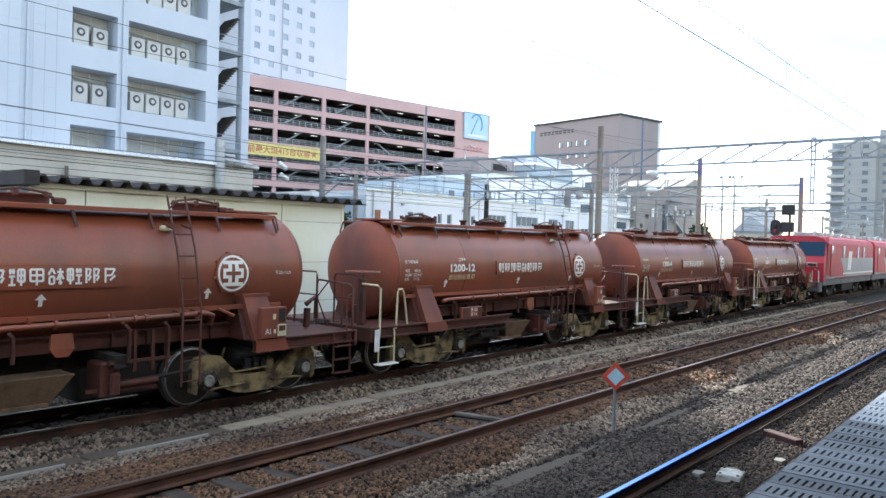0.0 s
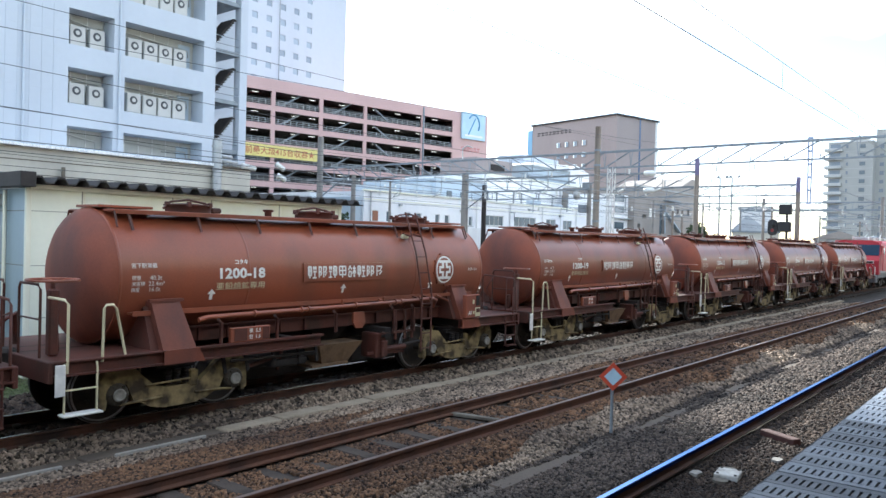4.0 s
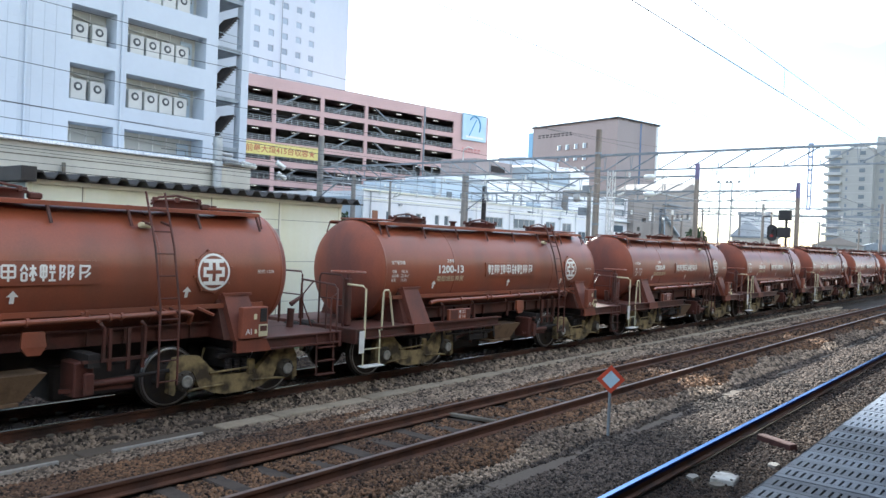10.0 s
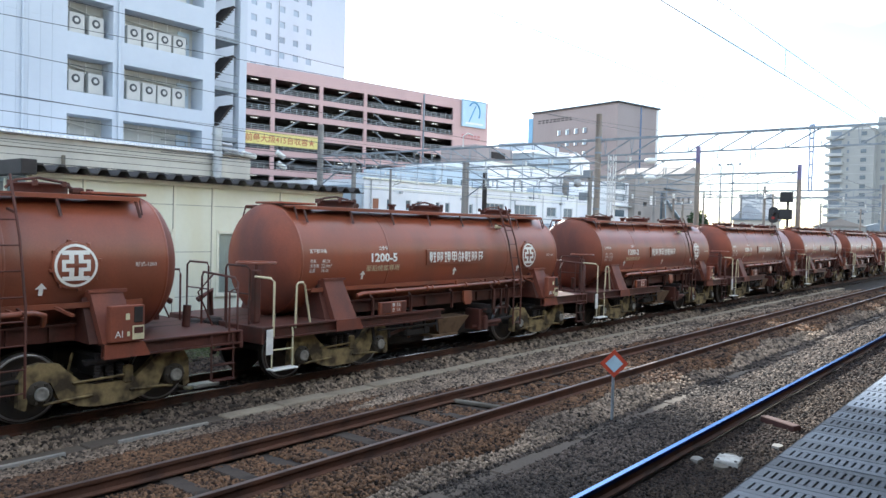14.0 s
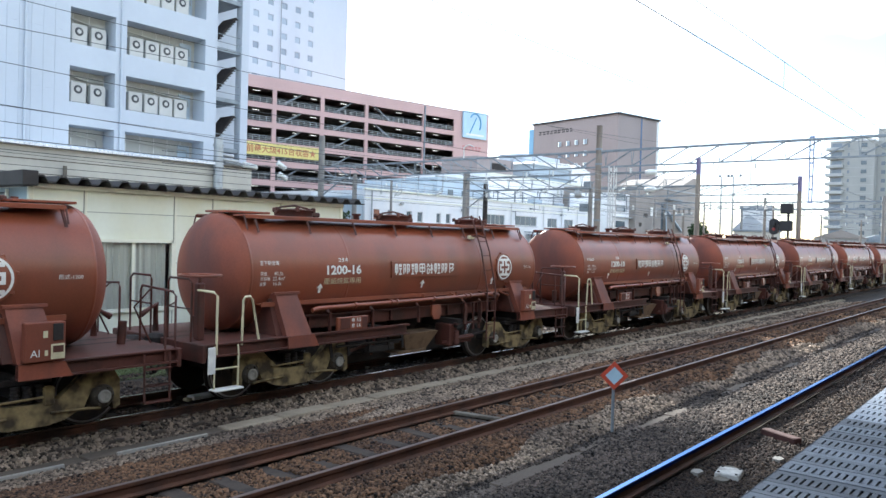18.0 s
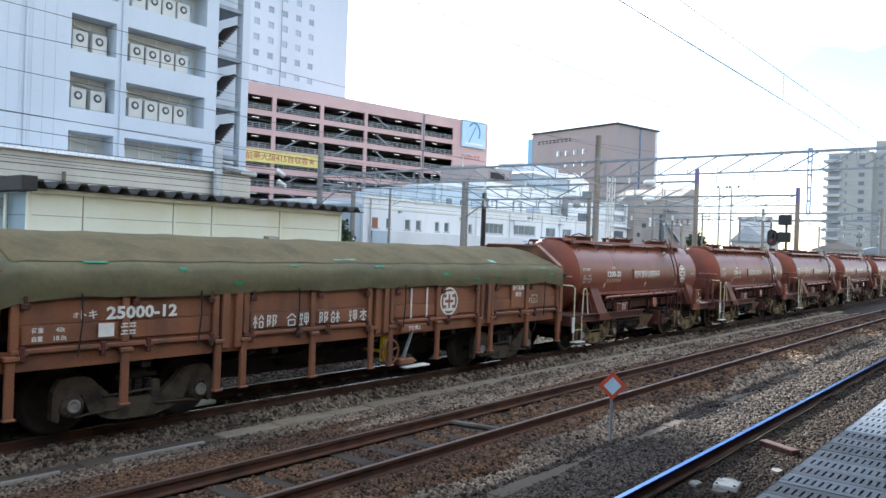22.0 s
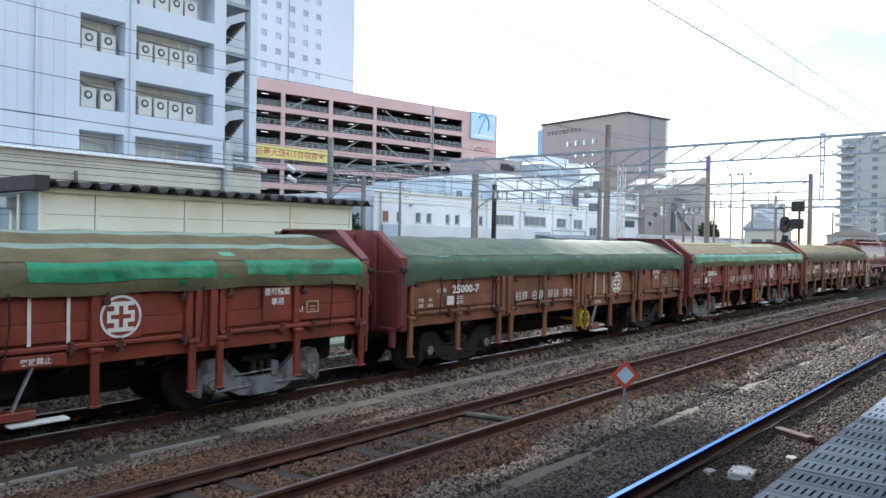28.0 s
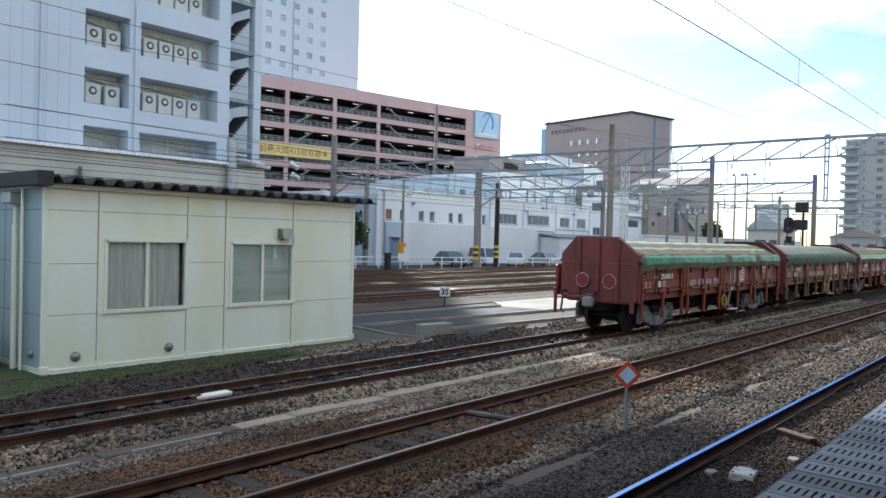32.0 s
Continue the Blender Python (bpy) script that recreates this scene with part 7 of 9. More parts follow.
for x0, x1, z in ((27.0, 28.3, 7.0), (27.3, 29.0, 6.82), (27.0, 27.9, 7.3)):
    part("roof_duct", Form().tube([(x0, 39.9, z), (x1, 39.9, z - 0.05)], 0.11, 10), GALV, an, "pale grey roof duct")

# --- white tower block far behind ---
tw = thing("tower_block", "tall white tower block with small square windows", "building")
tx0, tx1, ty = 78.0, 121.2, 130.0
hs = []
for i in range(12):
    for k in range(24):
        hs.append((95.0 + i * 3.65 - 14.6, 96.4 + i * 3.65 - 14.6, 31.0 + k * 3.25, 32.3 + k * 3.25))
hs = [h for h in hs if h[1] < 112 and h[3] < 88]
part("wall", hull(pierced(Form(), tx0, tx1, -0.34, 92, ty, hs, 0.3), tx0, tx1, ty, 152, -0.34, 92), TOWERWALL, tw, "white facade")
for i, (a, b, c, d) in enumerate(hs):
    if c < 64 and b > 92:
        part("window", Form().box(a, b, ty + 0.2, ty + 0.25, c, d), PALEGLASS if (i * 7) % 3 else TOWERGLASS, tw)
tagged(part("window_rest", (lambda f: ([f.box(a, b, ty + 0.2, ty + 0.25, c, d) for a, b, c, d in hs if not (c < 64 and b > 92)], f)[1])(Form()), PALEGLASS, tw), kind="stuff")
part("lightning_cable", Form().tube([(101.9, ty - 0.3, 20), (101.9, ty - 0.3, 92)], 0.08, 5), BEAMGREY, tw)

# --- pink multi-storey car park, turned a little from the tracks ---
gp = thing("car_park", "pink multi-storey car park with open dark decks", "car park", (72.0, 100.0, 0), turn=math.degrees(math.atan2(-9.5, 51.9)))
GL = 52.8
levels = [(23.4, 25.68), (20.4, 22.55), (17.3, 19.5), (14.3, 16.4), (11.2, 13.3), (8.1, 10.2), (5.0, 7.1)]
holes = [(a, b, c, d) for c, d in levels for a, b in ((-5.5, 4.7), (5.4, 13.65), (14.35, 22.7), (23.35, 35.75), (36.45, 43.5))]
part("parapet_wall", hull(pierced(Form(), -8, GL, -0.34, 27.6, 0, holes, 0.35), -8, GL, 0, 30, -0.34, 27.6), PINK, gp, "salmon-pink parapets and columns")
ins = Form()
for c, d in levels:
    ins.box(-7.5, GL - 1, 0.35, 29, c - 0.75, c - 0.45)
pieces("deck", ins, CONCRETE, gp, "concrete parking deck")
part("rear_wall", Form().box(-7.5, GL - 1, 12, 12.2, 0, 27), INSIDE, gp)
for c, d in levels[:6]:
    rl = Form()
    for z in (c + 0.25, c + 0.55, c + 0.85):
        rl.box(-5.5, 43.5, 0.2, 0.26, z, z + 0.06)
    q = -5.5
    while q < 43.5:
        rl.box(q, q + 0.07, 0.18, 0.28, c, c + 0.9)
        q += 1.15
    part("guard_rail", rl, GALV, gp, "grey steel guard rail")
    br = Form()
    for a, b in ((6, 11), (16, 21), (30, 25)):
        br.beam((a, 1.2, c - 0.3), (b, 1.2, d + 0.4), 0.25, 0.25)
    pieces("brace", br, BEAMGREY, gp, "grey diagonal brace")
    lt = Form()
    for q in (2.2, 9.5, 12.8, 18.8, 26, 31, 36, 40):
        lt.box(q, q + 1.2, 2.0, 2.1, d - 0.1, d - 0.05)
    pieces("deck_lamp", lt, plain("lit_tube", (1.0, 0.98, 0.9), 0.5, glow=0.7) if "lit_tube" not in bpy.data.materials else bpy.data.materials["lit_tube"], gp, "lit fluorescent deck lamps")
part("drain_pipe", Form().tube([(36.1, -0.15, 0), (36.1, -0.15, 27.3)], 0.16, 8), BEAMGREY, gp, "dark grey drain pipe")
bn = part("banner", Form().box(-4, 13.3, -0.2, -0.12, 15.0, 17.0), material("yellow_banner", (0.72, 0.62, 0.22), 0.7, vary=0.1, size=0.8, grain=8, bump=0.1), gp, "long yellow banner with red lettering")
FADEDRED = material("faded_banner_red", (0.5, 0.2, 0.1), 0.7, vary=0.15, size=3, grain=20, bump=0)
v, f, w = lettering("前最大級415台収容★", 1.25, 0.02)
part("banner_text", solid("banner_text", [(p * 12.6 / w + 0.2, -0.215, q + 15.35) for p, q in v], f, FADEDRED), FADEDRED, bn, "red banner lettering")
sg = part("roof_sign", Form().box(45.5, 51.8, -0.5, -0.1, 22.4, 27.7, 0.05), material("pale_blue_sign", (0.46, 0.64, 0.78), 0.4, vary=0.08, size=0.4, grain=5, bump=0), gp, "square pale blue hanging sign")
ringp = [(48.6 + 1.5 * math.cos(a), -0.52, 25.4 + 1.9 * math.sin(a)) for a in [k * math.pi / 12 - 0.6 for k in range(13)]]
part("sign_mark", Form().tube(ringp, 0.16, 5).tube([(47.2, -0.52, 23.3), (49.0, -0.52, 26.6)], 0.12, 5), plain("sign_teal_blue", (0.1, 0.3, 0.5), 0.5), sg, "dark blue curved mark")
part("sign_line", Form().box(46.3, 51.0, -0.53, -0.5, 22.9, 23.3), WHITE, sg)
sc = Form()
bars(sc, 45.6, 50.8, 20.0, 20.9, 6, lambda p: (p[0], -0.04, p[1]), 2)
part("wall_mark", sc, material("dull_red_mark", (0.5, 0.2, 0.2), 0.6, vary=0.1, bump=0), gp, "dull red wall lettering as bars")

# --- brown slab block on the right ---
hb = thing("brown_office_block", "brown clad office block with a sloping dark roof edge", "building", (170.0, 84.9, 0), turn=math.degrees(math.atan2(28.4, 6.28)))
hs = [(9.6 + i * 2.95, 11.0 + i * 2.95, 27.5 - k * 3.0, 28.8 - k * 3.0) for i in range(4) for k in range(3)]
LH = 29.2
# local x runs along the long face, local +y points away from the camera side
front = pierced(Form(), 0, LH, -0.34, 34.1, 0, hs, 0.3)
part("wall", front.add([(0, 0, -0.34), (0, 0, 34.1), (0, -16.4, 34.1), (0, -16.4, -0.34)], [(0, 1, 2, 3)]).add([(0, 0, 34.1), (LH, 0, 34.1), (LH, -16.4, 34.1), (0, -16.4, 34.1)], [(0, 1, 2, 3)]), BROWNWALL, hb, "brown cladding")
for a, b, c, d in hs:
    part("window", Form().box(a, b, -0.25, -0.2, c, d), PALEGLASS, hb)
part("roof_edge", Form().box(-0.4, LH + 0.3, -16.7, 0.4, 34.1, 34.5), DARKROOF, hb)
part("glass_strip", Form().box(LH - 0.1, LH + 1.6, -5, 0.1, 2, 33), BLUEGLASS, hb, "blue glazed end strip")
mk = Form()
bars(mk, 15, 27.5, 31.2, 32.1, 9, lambda p: (LH - p[0] + 13, 0.03, p[1]), 2)
tagged(part("sign_lettering", mk, DARKROOF, hb, "dark rooftop lettering as bars"), kind="stuff")
part("corner_strip", Form().box(-0.05, 0.0, -9.4, -8.8, 0, 34), TINT, hb, "dark blue glazed strip")
part("corner_strip", Form().box(-0.05, 0.0, -16.3, -15.4, 0, 34), CLADGREY, hb, "pale corner strip")

# --- white low factory building behind the fence ---
fb = thing("white_workshop", "long white two-storey workshop with a row of small windows", "building")
slim = ((52.6, 53.4), (54.6, 55.3), (57.4, 58.2), (59.1, 59.9), (62.2, 62.9), (63.8, 64.6), (68.1, 68.8))
hs = [(a, b, 4.15, 5.2) for a, b in slim] + [(71.4, 75.0, 4.3, 5.5), (77.3, 82.2, 4.35, 5.55), (84.8, 87.2, 4.3, 5.5), (89.1, 91.5, 4.25, 5.5), (93.5, 95.7, 3.4, 4.5)]
part("wall", hull(pierced(Form(), 51.4, 99.0, -0.34, 7.0, 52.0, hs, 0.25), 51.4, 99.0, 52.0, 59.9, -0.34, 7.0), WHITEWALL2, fb)
for a, b, c, d in hs:
    window(fb, a, b, c, d, 52.0, mullions=0 if b - a < 1.2 else (3 if b - a > 3 else 1), depth=0.15)
    part("window_sill", Form().box(a - 0.1, b + 0.1, 51.9, 52.0, c - 0.1, c - 0.02), GALV, fb)
part("louvre_panel", Form().box(52.62, 53.38, 51.97, 52.1, 4.2, 5.15), RUST_WAGON, fb, "brown slatted louvre")
part("return_wall", Form().box(50.6, 51.4, 52.3, 60, -0.34, 6.4), BLUEWALL, fb, "pale blue-grey return wall")
part("lower_wall", Form().box(54.9, 79.0, 51.75, 52.0, -0.34, 3.9), CLADGREY, fb, "pale grey lower wall panelling")
part("side_bay", Form().box(52.4, 54.9, 51.7, 52.0, -0.34, 3.9), BLUEWALL, fb, "blue-grey side bay")
part("bay_door", Form().box(53.0, 54.2, 51.62, 51.7, -0.34, 2.3, 0.02), material("dull_blue_door", (0.16, 0.24, 0.31), 0.5, vary=0.1, size=1, grain=8, bump=0.02), fb, "dull blue steel door")
part("door_hood", Form().box(52.8, 54.4, 51.2, 51.7, 2.4, 2.52, 0.02), GALV, fb)
part("coping", Form().box(51.3, 99.1, 51.85, 52.15, 7.0, 7.2), TRIM, fb, "white roof coping")
part("string_course", Form().box(51.4, 99.0, 51.94, 52.0, 6.2, 6.3), TRIM, fb)
for x in (52.2, 69.4, 76.2, 83.6, 88.2, 92.4, 98.0):
    part("down_pipe", Form().tube([(x, 51.85, -0.3), (x, 51.85, 6.9), (x, 52.1, 7.05)], 0.07, 6), GALV if x < 60 else CLADGREY, fb)
for a, b, z in ((70.2, 83.0, 3.6), (76.4, 77.2, 6.0), (83.8, 92.0, 3.9)):
    part("wall_conduit", Form().tube([(a, 51.9, z), (b, 51.9, z), (b, 51.9, z - 1.0)], 0.05, 5), BEAMGREY, fb)
for x, z in ((56.3, 5.8), (66.4, 5.6), (87.9, 5.9), (80.4, 6.4)):
    part("wall_lamp", Form().box(x, x + 0.35, 51.7, 52.0, z, z + 0.25, 0.03), GALV, fb)
part("lean_to", Form().box(80.0, 96.0, 49.0, 51.8, -0.34, 2.9), CLADGREY, fb, "grey corrugated lean-to")
part("lean_to_roof", Form().prism([(48.8, 2.85), (51.85, 3.25), (51.85, 3.35), (48.8, 2.95)], "x", 79.6, 96.3), BEAMGREY, fb)
rr = Form()
for z in (7.6, 8.1, 8.6):
    rr.tube([(51.6, 58.5, z), (70.9, 58.5, z)], 0.04, 5)
q = 51.6
while q < 71:
    rr.tube([(q, 58.5, 7.0), (q, 58.5, 8.6)], 0.04, 5)
    q += 1.6
part("roof_railing", rr, GALV, fb, "grey pipe railing round the roof deck")
part("roof_deck", Form().box(51.4, 69, 59.9, 72, -0.34, 7.05), CLADGREY, fb, "grey roof deck")
for x, y, w_, h_ in ((60, 55, 1.4, 0.8), (66, 56, 1.0, 0.7), (86, 55, 2.2, 1.1), (92, 54.5, 1.2, 0.8)):
    part("roof_unit", Form().box(x, x + w_, y, y + 1.0, 7.0, 7.0 + h_, 0.05), BLUEWALL, fb, "small roof-top unit")

up = thing("white_upper_block", "white blocky building with narrow windows above the workshop", "building")
hs = [(x, x + 0.45, 7.85, 9.3 + 0.02 * (x - 82)) for x in (82.5, 84.6, 88.7, 90.7, 95.3, 99.2, 102.2, 104.3)]
part("wall", hull(pierced(Form(), 81.4, 112.5, -0.34, 11.4, 60.0, hs, 0.25), 81.4, 112.5, 60, 74, -0.34, 11.4), WHITEWALL2, up)
for a, b, c, d in hs:
    part("window", Form().box(a, b, 60.15, 60.2, c, d), GLASS, up)
    part("window_sill", Form().box(a - 0.1, b + 0.1, 59.9, 60.0, c - 0.12, c - 0.02), GALV, up)
part("coping", Form().box(81.3, 112.6, 59.85, 60.1, 11.4, 11.6), TRIM, up)
bb_ = part("blue_block", Form().box(71.0, 81.4, 59.4, 72, -0.34, 10.0), BLUEWALL, up, "pale blue-grey clad block")
for a, b in ((73.1, 74.1), (75.9, 77.1)):
    part("blue_block_window", Form().box(a, b, 59.33, 59.4, 7.6, 8.6), GLASS, bb_)
part("blue_step", Form().box(69.2, 71.0, 60, 72, -0.34, 9.3), BLUEWALL, up)
part("blue_roof_edge", Form().box(70.8, 81.5, 59.3, 59.6, 10.0, 10.2), GALV, up)
pent = part("penthouse", Form().box(95.6, 107.5, 62, 70, 11.4, 14.0), BLUEWALL, up, "pale blue roof house")
part("penthouse_roof", Form().prism([(94.9, 14.0), (108, 14.0), (106.5, 14.9), (98, 14.6)], "y", 61.5, 70.5), WHITEWALL2, pent)
part("white_gable", Form().prism([(108.0, 11.4), (114.4, 11.4), (114.4, 14.2), (110.4, 15.2), (108.0, 14.4)], "y", 62, 70), WHITEWALL2, up, "white sloping roof house")
b1 = part("brown_roof_block", Form().box(84.5, 93.5, 63.5, 70, 11.4, 14.2, 0.05), BROWNWALL, up, "brown roof-top block")
part("brown_block_louvre", Form().box(88.0, 91.4, 63.42, 63.5, 12.6, 13.5), GRIME, b1)
part("roof_tank", Form().box(100.3, 111.0, 66, 71, 14.0, 16.3, 0.06), WHITEWALL, up, "pale roof-top tank housing")
part("pipe_bridge", Form().beam((94, 61, 12.2), (108, 61, 12.2), 0.25, 0.25).beam((96, 61, 11.4), (96, 61, 12.2), 0.15, 0.15).beam((106, 61, 11.4), (106, 61, 12.2), 0.15, 0.15), BEAMGREY, up)
gb = thing("grey_brown_building", "grey-brown flat-roofed building with a recessed outside stair", "building")
hs = [(103.6, 104.6, 5.0, 5.6), (105.2, 106.6, 6.4, 7.0), (111.4, 113.4, 4.2, 9.0), (118.0, 119.0, 7.6, 8.4), (119.8, 120.8, 5.4, 6.2), (122.4, 123.4, 7.6, 8.4)]
part("wall", hull(pierced(Form(), 102.4, 127.5, -0.34, 11.0, 48, hs, 0.6), 102.4, 127.5, 48, 62, -0.34, 11.0), GREYWALL, gb, "grey-brown rendered wall")
for a, b, c, d in hs:
    part("window", Form().box(a, b, 48.5, 48.55, c, d), GLASS, gb)
part("stair_flight", Form().beam((113.0, 47.7, 7.6), (118.8, 47.7, 4.6), 0.5, 0.18).beam((112.6, 47.7, 7.7), (112.9, 47.7, 4.4), 0.14, 0.14), BLUEWALL, gb, "blue-grey stair flight")
part("gable_top", Form().prism([(113.0, 11.0), (127.5, 11.0), (127.5, 12.4), (125.0, 13.8), (119.5, 12.0), (113.0, 11.6)], "y", 48.1, 60), GREYWALL, gb, "raised gable of the roof")
part("roof_coping", Form().box(102.2, 127.6, 47.85, 48.1, 11.0, 11.2), GALV, gb)
part("notice_plate", Form().box(107.5, 109.4, 47.9, 48.0, 6.7, 8.0), WHITE, gb, "white notice plate")
part("awning", Form().box(112.5, 117.4, 47.0, 48.0, 9.4, 9.55), BEAMGREY, gb)
wb_ = part("white_bay", Form().box(97.3, 103.2, 49, 56, -0.34, 9.6), WHITEWALL2, gb, "white stair bay")
for z in (4.7, 7.0, 8.6):
    part("bay_window", Form().box(98.2, 101.0, 48.93, 49.0, z, z + 0.95), GLASS, wb_)
part("bay_canopy", Form().box(97.0, 103.4, 48.4, 49.0, 6.1, 6.25), GALV, wb_)
lw = thing("low_platform_wall", "long low pale wall with two grey bands", "wall")
part("wall", Form().box(84, 150, 40, 40.4, -0.34, 3.3), WHITEWALL2, lw)
part("band", Form().box(84, 150, 39.9, 40.0, 2.5, 2.75), GALV, lw)
part("cap", Form().box(83.9, 150.1, 39.8, 40.5, 3.3, 3.5), CLADGREY, lw)

# --- beige apartment tower at the far right ---
ap = thing("apartment_tower", "pale beige apartment tower with stacked balconies", "building", (285.0, 0, 0))
part("wall", Form().box(0, 18, 49.0, 62.6, -0.34, 39.0), APTWALL, ap, "pale tiled wall")
part("rear_wing", Form().box(5, 24, 34.0, 49.0, -0.34, 43.4), APTWALL, ap, "taller rear wing")
part("roof_edge", Form().box(-0.2, 18.2, 48.9, 62.8, 39.0, 39.4), CLADGREY, ap)
part("roof_house", Form().box(4, 12, 52, 57, 39.4, 41.2), APTWALL, ap)
for k in range(13):
    z = 0.6 + 2.95 * k
    part("balcony", Form().box(-1.4, 0.0, 58.2, 63.7, z, z + 1.05, 0.05).box(-0.1, 3.0, 62.6, 63.7, z, z + 1.05, 0.05), BALCONY, ap, "pale balcony parapet")
    part("balcony_door", Form().box(-0.06, 0.0, 58.9, 62.0, z + 1.05, z + 2.5), DIMGLASS, ap)
    part("window", Form().box(-0.08, 0.0, 56.5, 57.1, z + 1.0, z + 2.1), DIMGLASS, ap)
    part("window", Form().box(-0.08, 0.0, 51.3, 53.0, z + 0.9, z + 2.2), GLASS, ap)
    part("wall_band", Form().box(-0.05, 0.0, 49.0, 58.2, z - 0.1, z + 0.1), BALCONY, ap)
    for y in (46.6, 43.4, 40.0):
        part("wing_window", Form().box(4.92, 5.0, y, y + 1.2, z + 1.0, z + 2.2), DIMGLASS, ap)

# houses and low sheds towards the vanishing point
def house(at, w_, d_, h_, wall, roof, rise, label, peak=0.0, turn=0.0):
    h = thing("house", label, "house", at, turn)
    part("wall", Form().box(-w_ / 2, w_ / 2, 0, d_, 0, h_), wall, h)
    if rise:
        part("roof", Form().prism([(-w_ / 2 - 0.4, h_), (w_ / 2 + 0.4, h_), (peak, h_ + rise)], "y", -0.3, d_ + 0.3), roof, h)
    else:
        part("roof", Form().box(-w_ / 2 - 0.2, w_ / 2 + 0.2, -0.2, d_ + 0.2, h_, h_ + 0.25), roof, h)
    for k in range(3):
        w = part("window", Form().box(-w_ / 2 + 1 + k * w_ / 3.3, -w_ / 2 + 2.4 + k * w_ / 3.3, -0.06, 0.0, h_ * 0.5, h_ * 0.5 + 1.2), GLASS, h)
        part("sill", Form().box(-w_ / 2 + 0.9 + k * w_ / 3.3, -w_ / 2 + 2.5 + k * w_ / 3.3, -0.14, 0.0, h_ * 0.5 - 0.1, h_ * 0.5), GALV, w)


house((127.0, 38.5, -0.34), 4.8, 6, 9.3, CLADGREY, GALV, 0, "pale grey flat-roofed house beyond the tracks", turn=-72)
house((121.0, 37.4, -0.34), 4.9, 5, 5.4, WHITEWALL2, PALEROOF, 2.5, "small white gabled house beyond the tracks", -0.4, -72)
house((112.0, 33.8, -0.34), 6.2, 3, 5.0, BEIGE, BEAMGREY, 0, "low beige shed beyond the tracks", turn=-72)
house((166, 34, -0.34), 9, 8, 5.0, APTWALL, GREYWALL, 1.6, "small beige distant house beyond the tracks", turn=-75)
house((176, 29, -0.34), 10, 8, 4.4, GREYWALL, BEAMGREY, 1.6, "small grey distant house beyond the tracks", turn=-75)
house((190, 24, -0.34), 12, 8, 4.4, APTWALL, GALV, 0, "low beige distant building beyond the tracks", turn=-75)
house((215, 22, -0.34), 12, 10, 6, GREYWALL, PALEROOF, 2.0, "grey distant house beyond the tracks", turn=-75)
house((240, 8, -0.34), 14, 10, 5, BEIGE, PALEROOF, 2.0, "cream distant house at the end of the tracks", turn=-80)

# ---- yard furniture, masts and wires ----


def leaf_crown(seed, r, h, count, leaf=0.14):
    rng = random.Random(seed)
    fm = Form()
    for _ in range(count):
        a, b, q = rng.uniform(0, 2 * math.pi), rng.uniform(-0.9, 1), rng.random() ** 0.45
        lump = 0.72 + 0.42 * noise.noise((math.cos(a) * 1.7 + seed, math.sin(a) * 1.7, b * 1.7))
        c = Vector((math.cos(a) * math.sqrt(max(0, 1 - b * b)) * r * q * lump, math.sin(a) * math.sqrt(max(0, 1 - b * b)) * r * q * lump, h + b * r * 1.1 * q * lump))
        u = Vector((rng.gauss(0, 1), rng.gauss(0, 1), rng.gauss(0, 1))).normalized() * leaf * rng.uniform(0.6, 1.4)
        w = u.cross(Vector((rng.gauss(0, 1), rng.gauss(0, 1), rng.gauss(0, 1)))).normalized() * leaf * 0.6
        fm.add([tuple(c - u), tuple(c + w), tuple(c + u), tuple(c - w)], [(0, 1, 2, 3)])
    return fm


def tree(at, r, h, seed, count=1600):
    t = thing("tree", "dark green leafy tree between the buildings", "tree", at)
    tr = Form().tube([(0, 0, 0), (0.05, 0, h * 0.4), (0, 0.05, h * 0.8), (0.02, 0, h + r * 0.4)], [0.16, 0.12, 0.08, 0.02], 8)
    for k in range(6):
        a = k * 1.05
        tr.tube([(0, 0, h * (0.45 + 0.07 * k)), (math.cos(a) * r * 0.5, math.sin(a) * r * 0.5, h * (0.6 + 0.09 * k)), (math.cos(a) * r * 0.8, math.sin(a) * r * 0.8, h * (0.68 + 0.1 * k))], [0.06, 0.04, 0.012], 6)
    part("trunk", tr, SLEEPER, t, "brown tapered trunk and limbs")
    part("crown", leaf_crown(seed, r, h, count, 0.2), LEAF, t, "uneven crown of small dark leaves")
    return t


tree((46.6, 50.6, -0.34), 2.0, 3.4, 2)
tree((46.2, 53.5, -0.34), 2.3, 3.6, 5)
tree((112.5, 42.5, -0.34), 2.2, 4.6, 7, 1200)
tree((116, 43.5, -0.34), 1.9, 4.0, 9, 1200)
tree((205, 26, -0.34), 3.5, 4.0, 11, 900)
tree((222, 17, -0.34), 3.2, 3.6, 13, 900)

# warning diamond on a thin post
sg = thing("warning_marker", "thin grey post carrying a red-edged pale blue diamond plate", "track sign", (10.46, 5.17, -0.31))
part("post", Form().tube([(0, 0, 0), (0, 0, 0.86)], 0.024, 8), BEAMGREY, sg, "thin grey post")
turn_ = radians(-50)
cx, cy = math.cos(turn_), math.sin(turn_)
def plate(rad, off):
    return [(p * cx + off * cy * -1 * -1, p * cy - off * cx, 0.88 + q) for p, q in ((-rad, 0), (0, -rad), (rad, 0), (0, rad))]
a_, b_ = plate(0.215, 0.03), plate(0.215, 0.036)
part("plate", Form().loft([a_, b_]), SIGNRED, sg, "red diamond plate")
part("plate_face", Form().loft([plate(0.135, 0.037), plate(0.135, 0.041)]), SIGNBLUE, sg, "pale reflective centre")

